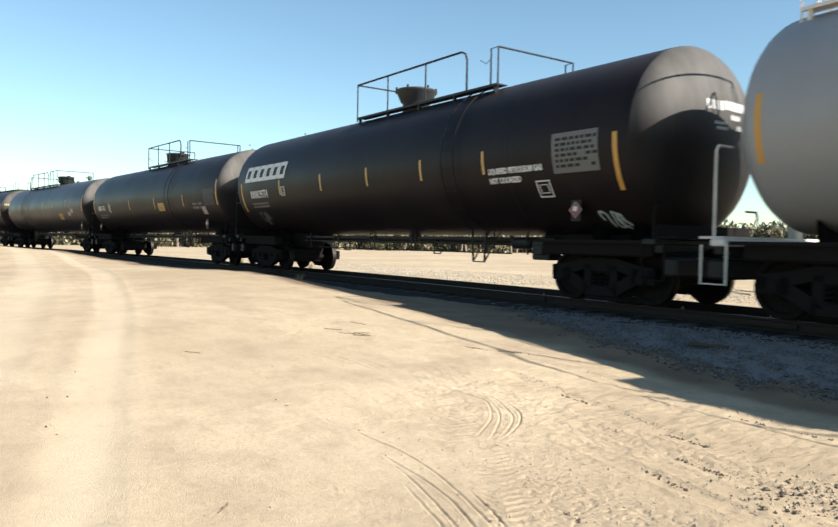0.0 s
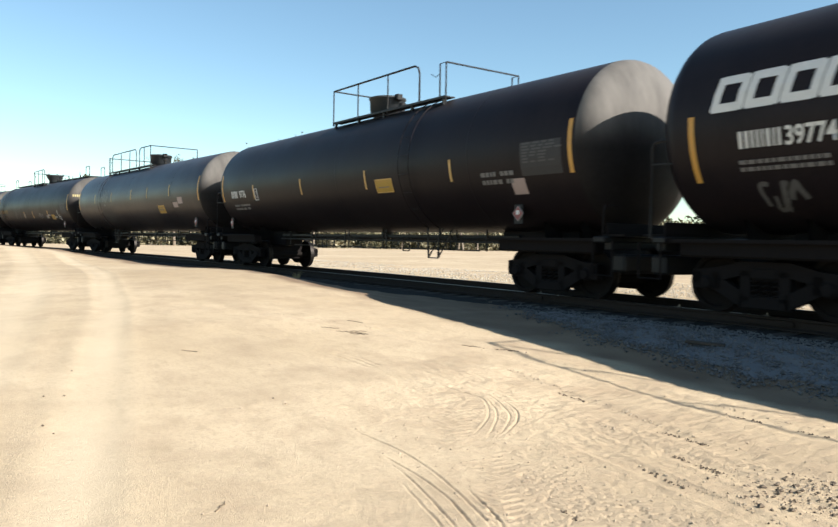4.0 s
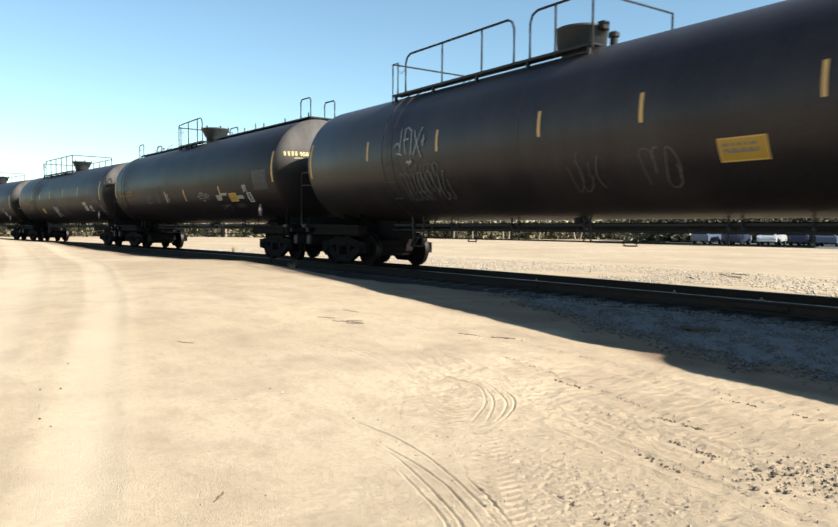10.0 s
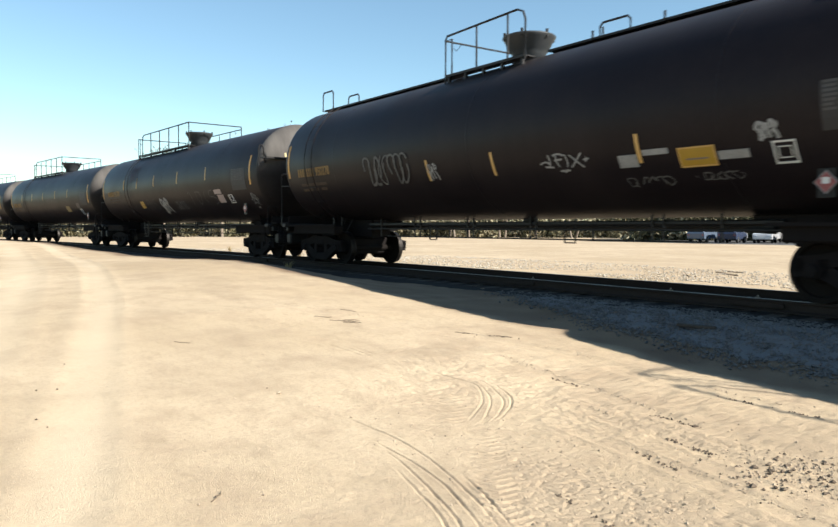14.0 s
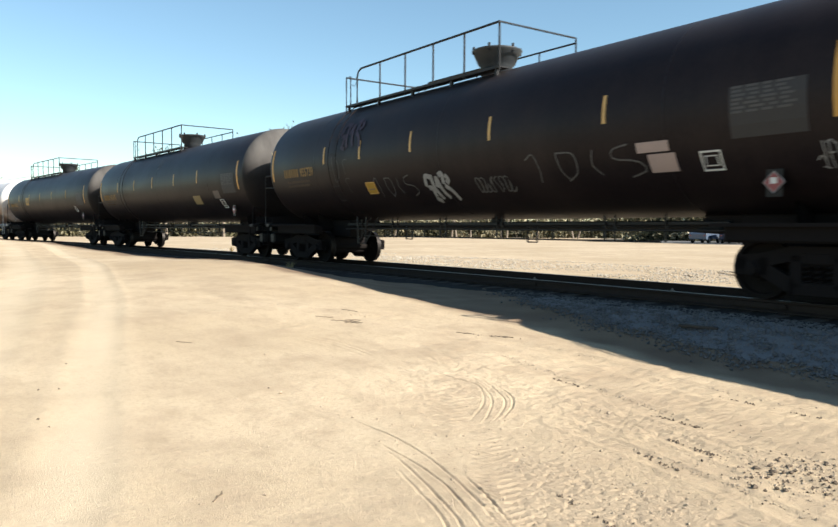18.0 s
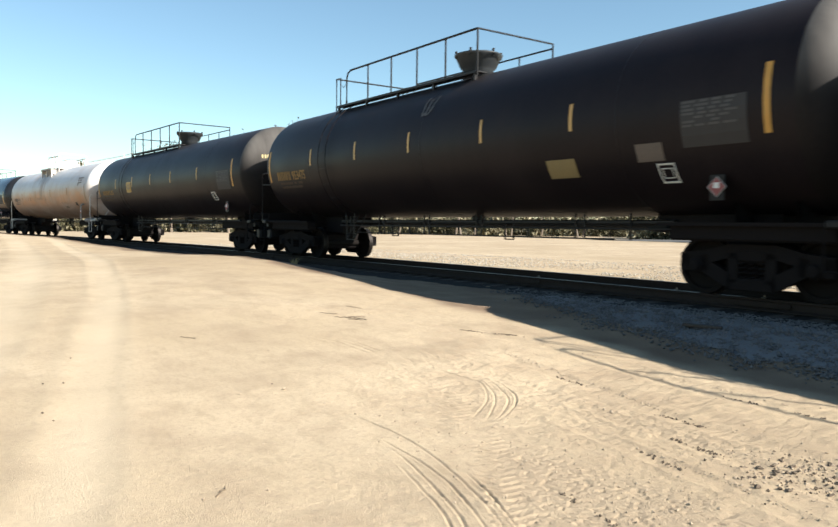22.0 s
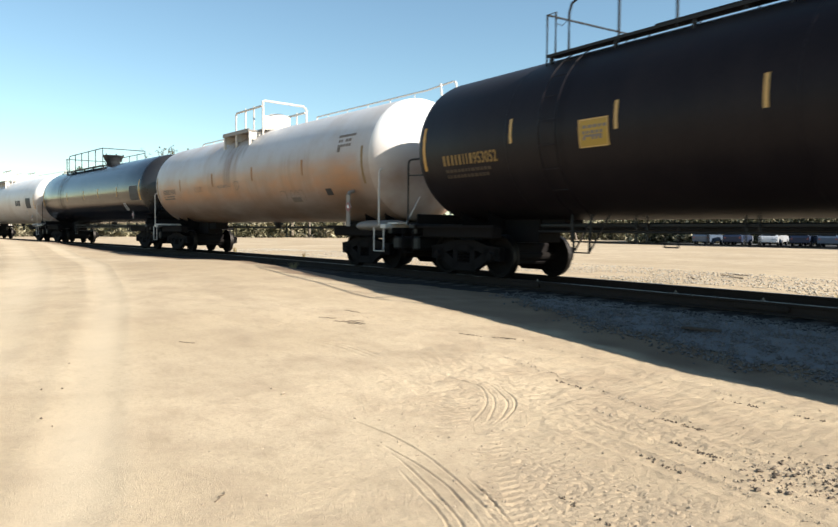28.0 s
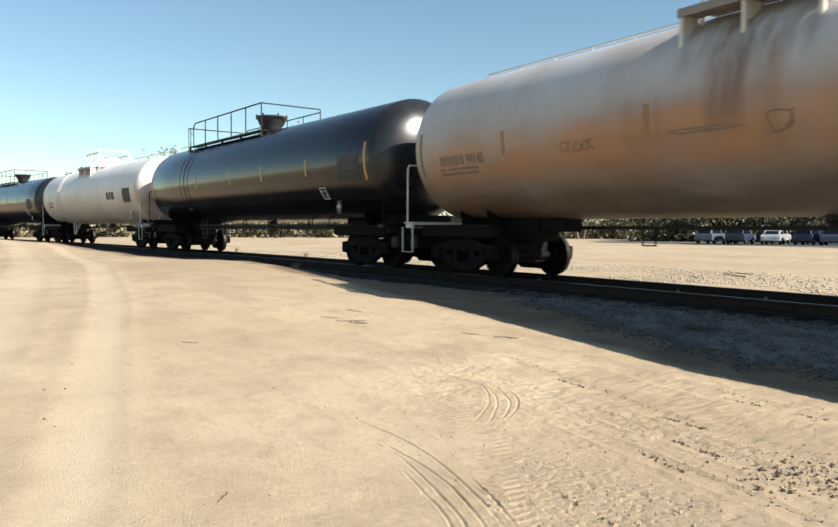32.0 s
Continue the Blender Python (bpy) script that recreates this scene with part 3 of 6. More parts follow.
def truck(parent, x, yaw):
    """A freight truck with two wheelsets; returns the wheelsets with their places."""
    base = linked("truck", shared("bolster", lambda: finish("truck", box(box(bmesh.new(), -0.2, 0.2, -1.06, 1.06, 0.5, 0.68, 0.03), -0.3, 0.3, -0.3, 0.3, 0.66, 0.80, 0.02), TRUCK)), parent, "four-wheel freight truck, black with grime", pose(x, 0, 0, 0, 0, yaw))
    for sgn in (-1, 1):
        linked("side_frame", shared(("frame", sgn), lambda: side_frame_mesh(sgn)), base)
        for sx in (-1, 1):
            linked("bearing_cap", shared("cap", lambda: finish("bearing_cap", lathe(bmesh.new(), [(-0.11, 0.0), (-0.11, 0.115), (0.03, 0.115), (0.05, 0.09), (0.09, 0.08), (0.1, 0.0)], 14, Matrix.Rotation(math.pi / 2, 4, "Z")), TRUCK)), base, "", pose(sx * 0.865, sgn * 1.02, 0.43, 0, 0, 0 if sgn > 0 else 180))
        linked("brake_beam", shared("beam", lambda: finish("brake_beam", box(box(bmesh.new(), -0.05, 0.05, -0.7, 0.7, 0.33, 0.43, 0.015), -0.04, 0.0, -0.85, -0.65, 0.28, 0.55), TRUCK)), base, "", pose(sgn * 0.36, 0, 0))
    linked("brake_rigging", shared("rigging", lambda: finish("brake_rigging", box(box(bmesh.new(), -0.85, 0.85, -0.64, 0.64, 0.26, 0.70, 0.04), -0.42, 0.42, -0.9, 0.9, 0.24, 0.62, 0.04), TRUCK)), base, "brake levers and beams packed between the wheels")
    for sgn in (-1, 1):
        for sx in (-0.15, 0.0, 0.15):
            linked("spring", shared("spring", spring_mesh), base, "", pose(sx, sgn * 0.98, 0))
    out = []
    for sx in (-1, 1):
        out.append((linked("wheelset", shared("wheelset", wheelset_mesh), base, "two steel wheels on an axle, treads worn bright"), sx * 0.865))
    return out


def sill_mesh(white):
    """Draft sill and coupler at the right-hand end, local x counted from the coupling plane inwards (negative)."""
    bm = bmesh.new()
    box(bm, -3.0, -0.55, -0.19, 0.19, 0.72, 1.02, 0.02)
    box(bm, -0.6, -0.5, -0.24, 0.24, 0.66, 1.06, 0.02)
    box(bm, -1.6, -0.8, -0.6, 0.6, 0.44, 0.74, 0.04)
    box(bm, -0.56, -0.28, -1.2, 1.2, 0.50, 0.80, 0.04)
    box(bm, -0.62, -0.46, -1.3, 1.3, 0.86, 1.0, 0.02)
    return finish("draft_sill", bm, STEEL)


def coupler_mesh():
    bm = bmesh.new()
    box(bm, -0.5, -0.14, -0.08, 0.08, 0.79, 0.95, 0.02)
    box(bm, -0.2, 0.02, -0.14, 0.12, 0.72, 1.02, 0.03)
    box(bm, -0.05, 0.10, 0.03, 0.15, 0.74, 1.00, 0.03)
    return finish("coupler", bm, TRUCK)


def saddle_mesh(r, zc):
    """Saddle plates that carry the tank over the truck."""
    bm = bmesh.new()
    n = 12
    for x in (-0.45, 0.45):
        low, up = [], []
        for k in range(n + 1):
            a = -math.pi / 2 + (k / n - 0.5) * 1.05
            y, z = (r - 0.01) * math.cos(a), zc + (r - 0.01) * math.sin(a)
            up.append((y, z))
        for dx in (-0.02, 0.02):
            top = [bm.verts.new((x + dx, y, z)) for y, z in up]
            bot = [bm.verts.new((x + dx, y * 0.9, 0.98)) for y, z in up]
            for k in range(n):
                bm.faces.new((top[k], top[k + 1], bot[k + 1], bot[k]))
    box(bm, -0.55, 0.55, -1.15, 1.15, 0.88, 0.98, 0.015)
    return finish("bolster_saddle", bm, TRUCK)


def bars(bm, x, z, n, w, hgt, gap, r, zc, seed, skip=0.0):
    """A line of writing too small to read, as plain bars."""
    rng = random.Random(seed)
    cx = x
    for _ in range(n):
        ww = w * rng.uniform(0.6, 1.3)
        if rng.random() > skip:
            patch(bm, cx, cx + ww, z, z + hgt, r, zc)
        cx += ww + gap
    return bm


def text_mesh(body, size, x, z, r, zc, mat, bold=0.0, side=-1):
    """Painted lettering wrapped on to the tank's near side; x is its left edge as read, z its foot."""
    cu = bpy.data.curves.new("lettering", "FONT")
    cu.body, cu.size, cu.offset, cu.fill_mode, cu.resolution_u = body, size, bold, "FRONT", 3
    ob = new("lettering", cu)
    me = bpy.data.meshes.new_from_object(ob)
    bpy.data.objects.remove(ob)
    bm = bmesh.new()
    bm.from_mesh(me)
    a0 = math.asin(max(-1, min(1, (z - zc) / r)))
    for v in bm.verts:
        a = a0 + v.co.y / r
        rr = r + 0.007
        v.co = Vector((x + 0.8 * v.co.x, side * rr * math.cos(a), zc + rr * math.sin(a)))
    return finish("lettering", bm, mat)


def stroke(bm, pts, w, r, zc, off=0.008):
    """A sprayed line on the tank's near side: points of (x, z)."""
    prev = None
    for i, (x, z) in enumerate(pts):
        xa, za = pts[max(i - 1, 0)]
        xb, zb = pts[min(i + 1, len(pts) - 1)]
        d = Vector((xb - xa, zb - za)).normalized() * (w / 2)
        row = []
        for s in (-1, 1):
            zz = z + s * d.x
            a = math.asin(max(-0.99, min(0.99, (zz - zc) / r)))
            row.append(bm.verts.new((x - s * d.y, -(r + off) * math.cos(a), zc + (r + off) * math.sin(a))))
        if prev:
            bm.faces.new((prev[0], row[0], row[1], prev[1]))
        prev = row
    return bm


def platform(base, x0, x1, gate, mat, r, zc, tall=5.02, both=False):
    """Top walkway with handrails from x0 to x1; gate: the end (-1 or 1) with the low rail."""
    lat, far, zf = 0.82, 1.35, zc + r - 0.05
    deck = part("walkway", box(bmesh.new(), x0, x1, -0.79, -0.56, zf - 0.03, zf - 0.005), mat, base, "narrow steel walkway on top of the tank")
    part("walkway", box(bmesh.new(), x0, x1, 0.56, far - 0.03, zf - 0.03, zf - 0.005), mat, base)
    for y in (-lat, far):
        part("stringer", box(bmesh.new(), x0, x1, y - 0.025, y + 0.025, zf - 0.05, zf), mat, base)
    n = 5
    for k in range(n):
        x = x0 + 0.1 + (x1 - x0 - 0.2) * k / (n - 1)
        for y in (-lat + 0.03, 1.0):
            zb = zc + math.sqrt(max(r * r - y * y, 0.01)) - 0.03
            part("bracket", box(bmesh.new(), x - 0.03, x + 0.03, y - 0.03, y + 0.03, zb, zf - 0.03), mat, base)
    ends = (x0, x1)
    low = x0 if gate < 0 else x1
    hi = x1 if gate < 0 else x0
    sg = 1 if gate < 0 else -1
    step = low + sg * 0.55
    gap = low + sg * (hi - low) * sg * 0.72 if gate < 0 else low + (hi - low) * 0.45
    short = x1 - x0 < 3.0
    for y in (-lat,):
        if short:
            part("handrail", tube(bmesh.new(), [(low, y, zf - 0.2), (low, y, tall - 0.1), (low + sg * 0.05, y, tall - 0.03), (hi - sg * 0.22, y, tall + 0.02), (hi - sg * 0.06, y, tall - 0.05), (hi, y, tall - 0.2), (hi, y, zf - 0.1)], 0.022), mat, base)
            for f in (0.42, 0.8):
                part("post", rod(bmesh.new(), (low + (hi - low) * f, y, zf - 0.1), (low + (hi - low) * f, y, tall), 0.02), mat, base)
            continue
        if both:
            part("handrail", tube(bmesh.new(), [(step, y, zf), (step, y, tall - 0.2), (step + sg * 0.06, y, tall - 0.06), (step + sg * 0.2, y, tall), (hi, y, tall)], 0.024), mat, base)
            for k in range(1, 6):
                part("post", rod(bmesh.new(), (step + (hi - step) * k / 5, y, zf - 0.1), (step + (hi - step) * k / 5, y, tall), 0.022), mat, base)
            continue
        if gate > 0:
            stop = low - 1.0
            part("handrail", tube(bmesh.new(), [(stop, y, zf), (stop, y, tall - 0.2), (stop - 0.06, y, tall - 0.06), (stop - 0.2, y, tall), (hi, y, tall)], 0.024), mat, base)
            for f in (0.33, 0.68, 1.0):
                part("post", rod(bmesh.new(), (stop + (hi - stop) * f, y, zf - 0.1), (stop + (hi - stop) * f, y, tall), 0.02), mat, base)
            continue
        first = [(step, y, zf), (step, y, tall - 0.2), (step + sg * 0.06, y, tall - 0.06), (step + sg * 0.2, y, tall), (gap - sg * 0.4, y, tall), (gap - sg * 0.28, y, tall - 0.06), (gap - sg * 0.22, y, tall - 0.2), (gap - sg * 0.22, y, zf)]
        second = [(gap + sg * 0.22, y, zf), (gap + sg * 0.22, y, tall - 0.2), (gap + sg * 0.28, y, tall - 0.06), (gap + sg * 0.42, y, tall), (hi, y, tall)]
        part("handrail", tube(bmesh.new(), first, 0.024), mat, base)
        part("handrail", tube(bmesh.new(), second, 0.024), mat, base)
        for x in (step + (gap - step) * 0.36, step + (gap - step) * 0.7, (gap + hi) / 2, hi):
            part("post", rod(bmesh.new(), (x, y, zf - 0.1), (x, y, tall), 0.02), mat, base)
    for y in (-lat, far):
        part("gate_post", tube(bmesh.new(), [(low, y, zf - 0.3), (low, y, tall - 0.12), (low + sg * 0.22, y, tall - 0.12), (low + sg * 0.22, y, zf)], 0.02), mat, base)
    if not short:
        part("end_rail", rod(bmesh.new(), (hi, -lat, tall), (hi, far, tall), 0.02), mat, base)
    part("post", rod(bmesh.new(), (hi, far, zf - 0.05), (hi, far, tall), 0.02), mat, base)
    part("end_rail", rod(bmesh.new(), (low, -lat, tall - 0.12), (low, far, tall - 0.12), 0.02), mat, base)
    if both:
        part("handrail", tube(bmesh.new(), [(step, far, zf), (step, far, tall - 0.25), (step + sg * 0.15, far, tall - 0.1), (hi, far, tall - 0.1)], 0.02), mat, base)
        for k in range(1, 5):
            x = step + (hi - step) * k / 5
            part("post", rod(bmesh.new(), (x, far, zf - 0.05), (x, far, tall - 0.1), 0.018), mat, base)
    part("safety_chain", tube(bmesh.new(), [(low + sg * 0.25, -lat + 0.02, tall - 0.32), ((low + step) / 2 + sg * 0.1, -lat, tall - 0.4), (step, -lat, tall - 0.3)], 0.008, 4), mat, base)
    return deck


def white_platform(base, x0, x1, mat, r, zc):
    """Short platform beside the valve housing: a rail along each side, and a taller frame across one end."""
    zf, near, far = zc + r - 0.05, -0.82, 0.75
    for ya, yb in ((near, -0.5), (0.5, far)):
        part("walkway", box(bmesh.new(), x0, x1, ya, yb, zf - 0.03, zf), mat, base, "narrow white walkway")
        for x in (x0 + 0.1, (x0 + x1) / 2, x1 - 0.1):
            zb = zc + math.sqrt(r * r - ya * ya) - 0.06 if ya < 0 else zc + math.sqrt(r * r - yb * yb) - 0.06
            part("bracket", box(bmesh.new(), x - 0.03, x + 0.03, min(abs(ya), abs(yb)) * (-1 if ya < 0 else 1) - 0.03, min(abs(ya), abs(yb)) * (-1 if ya < 0 else 1) + 0.03, zb - 0.1, zf - 0.03), mat, base)
    for y, top in ((near, zc + r + 0.68), (far, zc + r + 0.62)):
        part("handrail", tube(bmesh.new(), [(x0, y, zf - 0.25), (x0, y, top - 0.08), (x0 + 0.08, y, top), (x1 - 0.1, y, top)], 0.034), mat, base)
        for f in (0.37, 0.68):
            part("post", rod(bmesh.new(), (x0 + (x1 - x0) * f, y, zf - 0.05), (x0 + (x1 - x0) * f, y, top + 0.06), 0.03), mat, base)
    top = zc + r + 0.82
    part("end_frame", tube(bmesh.new(), [(x1, near, zf - 0.3), (x1, near, top), (x1, near + 0.06, top + 0.02), (x1, far - 0.12, top - 0.02), (x1, far - 0.02, top - 0.1), (x1, far, top - 0.2), (x1, far, zf)], 0.036), mat, base, "white frame across the platform's end")
    part("toe_plate", box(bmesh.new(), x1 - 0.02, x1 + 0.02, near, -0.1, zf, zf + 0.42), mat, base)


def drum(base, mat, r, zc):
    """Manway housing: an upright drum with a lid that stands a little over."""
    z = zc + r
    part("manway", lathe(bmesh.new(), [(-0.05, 0.0), (-0.05, 0.37), (0.09, 0.38), (0.13, 0.46), (0.44, 0.47), (0.45, 0.50), (0.49, 0.50), (0.51, 0.45), (0.54, 0.20), (0.55, 0.0)], 28, turned((0, 0, z))), HOUSE, base, "round drum-shaped manway housing, dusty grey", True)
    part("lid_hinge", box(bmesh.new(), 0.44, 0.60, -0.09, 0.09, z + 0.38, z + 0.54, 0.02), mat, base)
    part("safety_valve", lathe(bmesh.new(), [(-0.03, 0.0), (-0.03, 0.07), (0.16, 0.07), (0.17, 0.10), (0.24, 0.10), (0.27, 0.05), (0.27, 0.0)], 12, turned((0.85, -0.1, z))), mat, base)


def bowl(base, mat, r, zc):
    """Manway housing: a flared bowl with a lid, on a short neck."""
    z = zc + r
    part("manway", lathe(bmesh.new(), [(-0.05, 0.0), (-0.05, 0.34), (0.18, 0.34), (0.24, 0.40), (0.46, 0.50), (0.50, 0.54), (0.52, 0.54), (0.54, 0.50), (0.56, 0.30), (0.57, 0.0)], 24, turned((0, 0, z))), HOUSE, base, "round manway housing with a flared rim", True)
    for k in range(6):
        a = k * math.pi / 3
        part("lid_bolt", rod(bmesh.new(), (0.5 * math.cos(a), 0.5 * math.sin(a), z + 0.44), (0.5 * math.cos(a), 0.5 * math.sin(a), z + 0.60), 0.03, 6), mat, base)


def housing(base, mat, r, zc):
    """White valve housing: a drum with a hinged cap, beside a bracketed side stand."""
    z = zc + r
    part("valve_housing", lathe(bmesh.new(), [(-0.06, 0.0), (-0.06, 0.44), (0.42, 0.44), (0.46, 0.40), (0.54, 0.25), (0.56, 0.0)], 24, turned((0, 0, z))), mat, base, "white drum-shaped valve housing", True)
    part("housing_hinge", box(bmesh.new(), -0.5, -0.4, -0.1, 0.1, z + 0.2, z + 0.46, 0.02), mat, base)
    part("side_stand", box(box(bmesh.new(), -1.62, 0.48, -1.22, -0.84, z - 0.14, z - 0.10), -1.62, 0.48, -1.25, -1.21, z - 0.18, z - 0.06), GREYED, base, "narrow grey platform on brackets")
    for x in (-1.58, -0.6, 0.44):
        part("bracket", box(bmesh.new(), x - 0.03, x + 0.03, -1.22, -1.14, z - 0.75, z - 0.12, 0.01), mat, base)
        part("bracket_plate", box(bmesh.new(), x - 0.012, x + 0.012, -1.2, -0.8, z - 0.4, z - 0.12), mat, base)


def side_ladder(base, x, mat, r, zc, paint):
    """Ladder bent round the tank's near side, with a stirrup step below the tank."""
    for dx in (-0.2, 0.2):
        pts = []
        for a in np.linspace(math.radians(62), math.radians(-64), 18):
            pts.append((x + dx, -(r + 0.07) * math.cos(a), zc + (r + 0.07) * math.sin(a)))
        part("ladder_rail", tube(bmesh.new(), pts, 0.012, 5), paint, base)
    for k in range(7):
        a = math.radians(50 - 15 * k)
        y, z = -(r + 0.07) * math.cos(a), zc + (r + 0.07) * math.sin(a)
        part("rung", rod(bmesh.new(), (x - 0.2, y, z), (x + 0.2, y, z), 0.007), paint, base)
    y, z = -(r + 0.07) * math.cos(math.radians(-64)), zc + (r + 0.07) * math.sin(math.radians(-64))
    part("stirrup_step", tube(bmesh.new(), [(x - 0.23, y, z), (x - 0.18, y, 0.57), (x + 0.18, y, 0.57), (x + 0.23, y, z)], 0.026, 5), mat, base)
    for dx in (-0.16, 0.2):
        part("stirrup_brace", tube(bmesh.new(), [(x + dx, y, 0.60), (x + dx + 0.26, y + 0.25, z + 0.06)], 0.018, 5), mat, base)


def on_head(y, z, half, r, zc, depth=0.66, off=0.006):
    q = (y * y + (z - zc) ** 2) / (r * r)
    return Vector((half + depth * math.sqrt(max(0.0, 1 - q)) + off, y, z))


def head_writing(tank, rows, half, r, zc, mat):
    """Writing on the end that faces forward: rows of (y, z, characters, height) or (y, z, text, height)."""
    for y, z, what, hgt in rows:
        if isinstance(what, str):
            cu = bpy.data.curves.new("end_lettering", "FONT")
            cu.body, cu.size, cu.offset, cu.fill_mode, cu.resolution_u = what, hgt * 1.4, 0.006, "FRONT", 2
            ob = new("end_lettering", cu)
            me = bpy.data.meshes.new_from_object(ob)
            bpy.data.objects.remove(ob)
            bm = bmesh.new()
            bm.from_mesh(me)
            for v in bm.verts:
                v.co = on_head(y + v.co.x, z + v.co.y, half, r, zc)
            part("end_lettering", bm, mat, tank)
        else:
            bm = bmesh.new()
            w = hgt * 0.42
            for k in range(what):
                ya = y + k * w * 1.75
                vs = [bm.verts.new(on_head(yy, zz, half, r, zc)) for yy, zz in ((ya, z), (ya + w, z), (ya + w, z + hgt), (ya, z + hgt))]
                bm.faces.new(vs)
            part("end_lettering", bm, mat, tank, "small painted writing")


def sign_frame(tank, x, z, w, hgt, r, zc, mat):
    """Painted outline of a box with bars in it."""
    t = 0.022
    b = bmesh.new()
    for q in ((x, x + w, z, z + t), (x, x + w, z + hgt - t, z + hgt), (x, x + t, z + t, z + hgt - t), (x + w - t, x + w, z + t, z + hgt - t)):
        patch(b, *q, r, zc)
    xa, xb, za, zb, t = x + 0.2 * w, x + 0.8 * w, z + 0.24 * hgt, z + 0.76 * hgt, 0.012
    for q in ((xa, xb, za, za + t), (xa, xb, zb - t, zb), (xa, xa + t, za + t, zb - t), (xb - t, xb, za + t, zb - t)):
        patch(b, *q, r, zc)
    part("test_box", b, mat, tank, "painted outline box with small writing")["kind"] = "stuff"


def scrawl(tank, x0, x1, z0, z1, r, zc, mat, seed, n=6, w=0.035, label="sprayed scrawl that cannot be read"):
    """Loose sprayed strokes that fill a box."""
    rng = random.Random(seed)
    b = bmesh.new()
    for k in range(n):
        cx = x0 + (x1 - x0) * (k + 0.5) / n
        pw = (x1 - x0) / n
        a0, a1 = rng.uniform(-1, 3), rng.uniform(3, 7.5)
        pts = []
        for q in range(15):
            a = a0 + (a1 - a0) * q / 14
            pts.append((cx + pw * rng.uniform(0.55, 0.62) * math.cos(a) + 0.2 * pw * math.sin(2.3 * a + k), (z0 + z1) / 2 + (z1 - z0) * 0.48 * math.sin(a + 0.3 * math.sin(k))))
        stroke(b, pts, w * rng.uniform(0.7, 1.3), r, zc, 0.008 + 0.002 * k)
    part("graffiti", b, mat, tank, label)["kind"] = "stuff"


def tag_strokes(tank, x0, x1, z0, z1, r, zc, mat, w, lines, label):
    """Sprayed strokes drawn as short lines in a unit square."""
    b = bmesh.new()
    for k, line in enumerate(lines):
        pts = bent(line, 12) if len(line) > 2 else [line[0], line[1]]
        stroke(b, [(x0 + (x1 - x0) * u, z0 + (z1 - z0) * v) for u, v in pts], w, r, zc, 0.008 + 0.0015 * k)
    part("graffiti", b, mat, tank, label)["kind"] = "stuff"


# Angular letters and arrows that cannot be read.
JAGGED = [[(0.0, 0.45), (0.12, 0.55), (0.22, 0.42)], [(0.2, 0.9), (0.22, 0.6), (0.2, 0.25)], [(0.1, 0.3), (0.28, 0.25)], [(0.3, 0.85), (0.42, 0.9), (0.52, 0.8)], [(0.32, 0.6), (0.48, 0.62)], [(0.36, 0.85), (0.36, 0.55), (0.4, 0.25)], [(0.55, 0.85), (0.58, 0.5), (0.56, 0.22)], [(0.64, 0.8), (0.75, 0.5), (0.88, 0.15)], [(0.88, 0.85), (0.76, 0.5), (0.64, 0.2)], [(0.9, 0.5), (1.0, 0.55)], [(0.94, 0.4), (0.96, 0.65)], [(0.45, 0.1), (0.5, 0.0), (0.55, 0.12)], [(0.4, 0.06), (0.6, 0.06)]]
# Fat shaded shapes side by side.
FAT = [[(0.0, 0.55), (0.1, 0.9), (0.28, 0.85)], [(0.06, 0.5), (0.2, 0.48), (0.18, 0.2)], [(0.32, 0.95), (0.3, 0.5), (0.4, 0.1)], [(0.42, 0.5), (0.5, 0.85), (0.56, 0.4), (0.66, 0.12)], [(0.6, 0.9), (0.75, 0.95), (0.7, 0.6)], [(0.72, 0.55), (0.9, 0.35), (0.98, 0.05)], [(0.85, 0.9), (0.93, 0.75), (0.82, 0.62)], [(0.12, 0.15), (0.3, 0.05)]]
# One line that loops in wide open letters.
LOOPS = [[(0.0, 0.8), (0.08, 0.95), (0.12, 0.5), (0.1, 0.1)], [(0.3, 0.9), (0.32, 0.4), (0.38, 0.1)], [(0.3, 0.92), (0.45, 0.85), (0.46, 0.35), (0.36, 0.1)], [(0.62, 0.9), (0.6, 0.5), (0.66, 0.2)], [(0.9, 0.95), (0.78, 0.85), (0.78, 0.6), (0.95, 0.5), (1.0, 0.25), (0.88, 0.1)]]


def logo(tank, x0, x1, z0, z1, n, r, zc, mat):
    """A row of plain framed blocks in place of a company's name."""
    w, lean = (x1 - x0 - 0.1) / n, 0.1
    for k in range(n):
        b = bmesh.new()
        xa, xb, t = x0 + k * w + 0.045, x0 + (k + 1) * w - 0.085, 0.045
        za, zb = z0 + t, z1 - t
        stroke(b, [(xa - 0.03, za), (xb, za)], 0.115, r, zc, 0.008)
        stroke(b, [(xb, za - t), ((xb * 2 + lean) / 2, (za + zb) / 2), (xb + lean, zb + t)], 0.115, r, zc, 0.009)
        stroke(b, [(xb + lean, zb), (xa + lean, zb)], 0.115, r, zc, 0.008)
        stroke(b, [(xa + lean, zb + t), ((xa * 2 + lean) / 2, (za + zb) / 2), (xa, za - t)], 0.115, r, zc, 0.009)
        part("logo_block", b, mat, tank, "white leaning block of a logo")


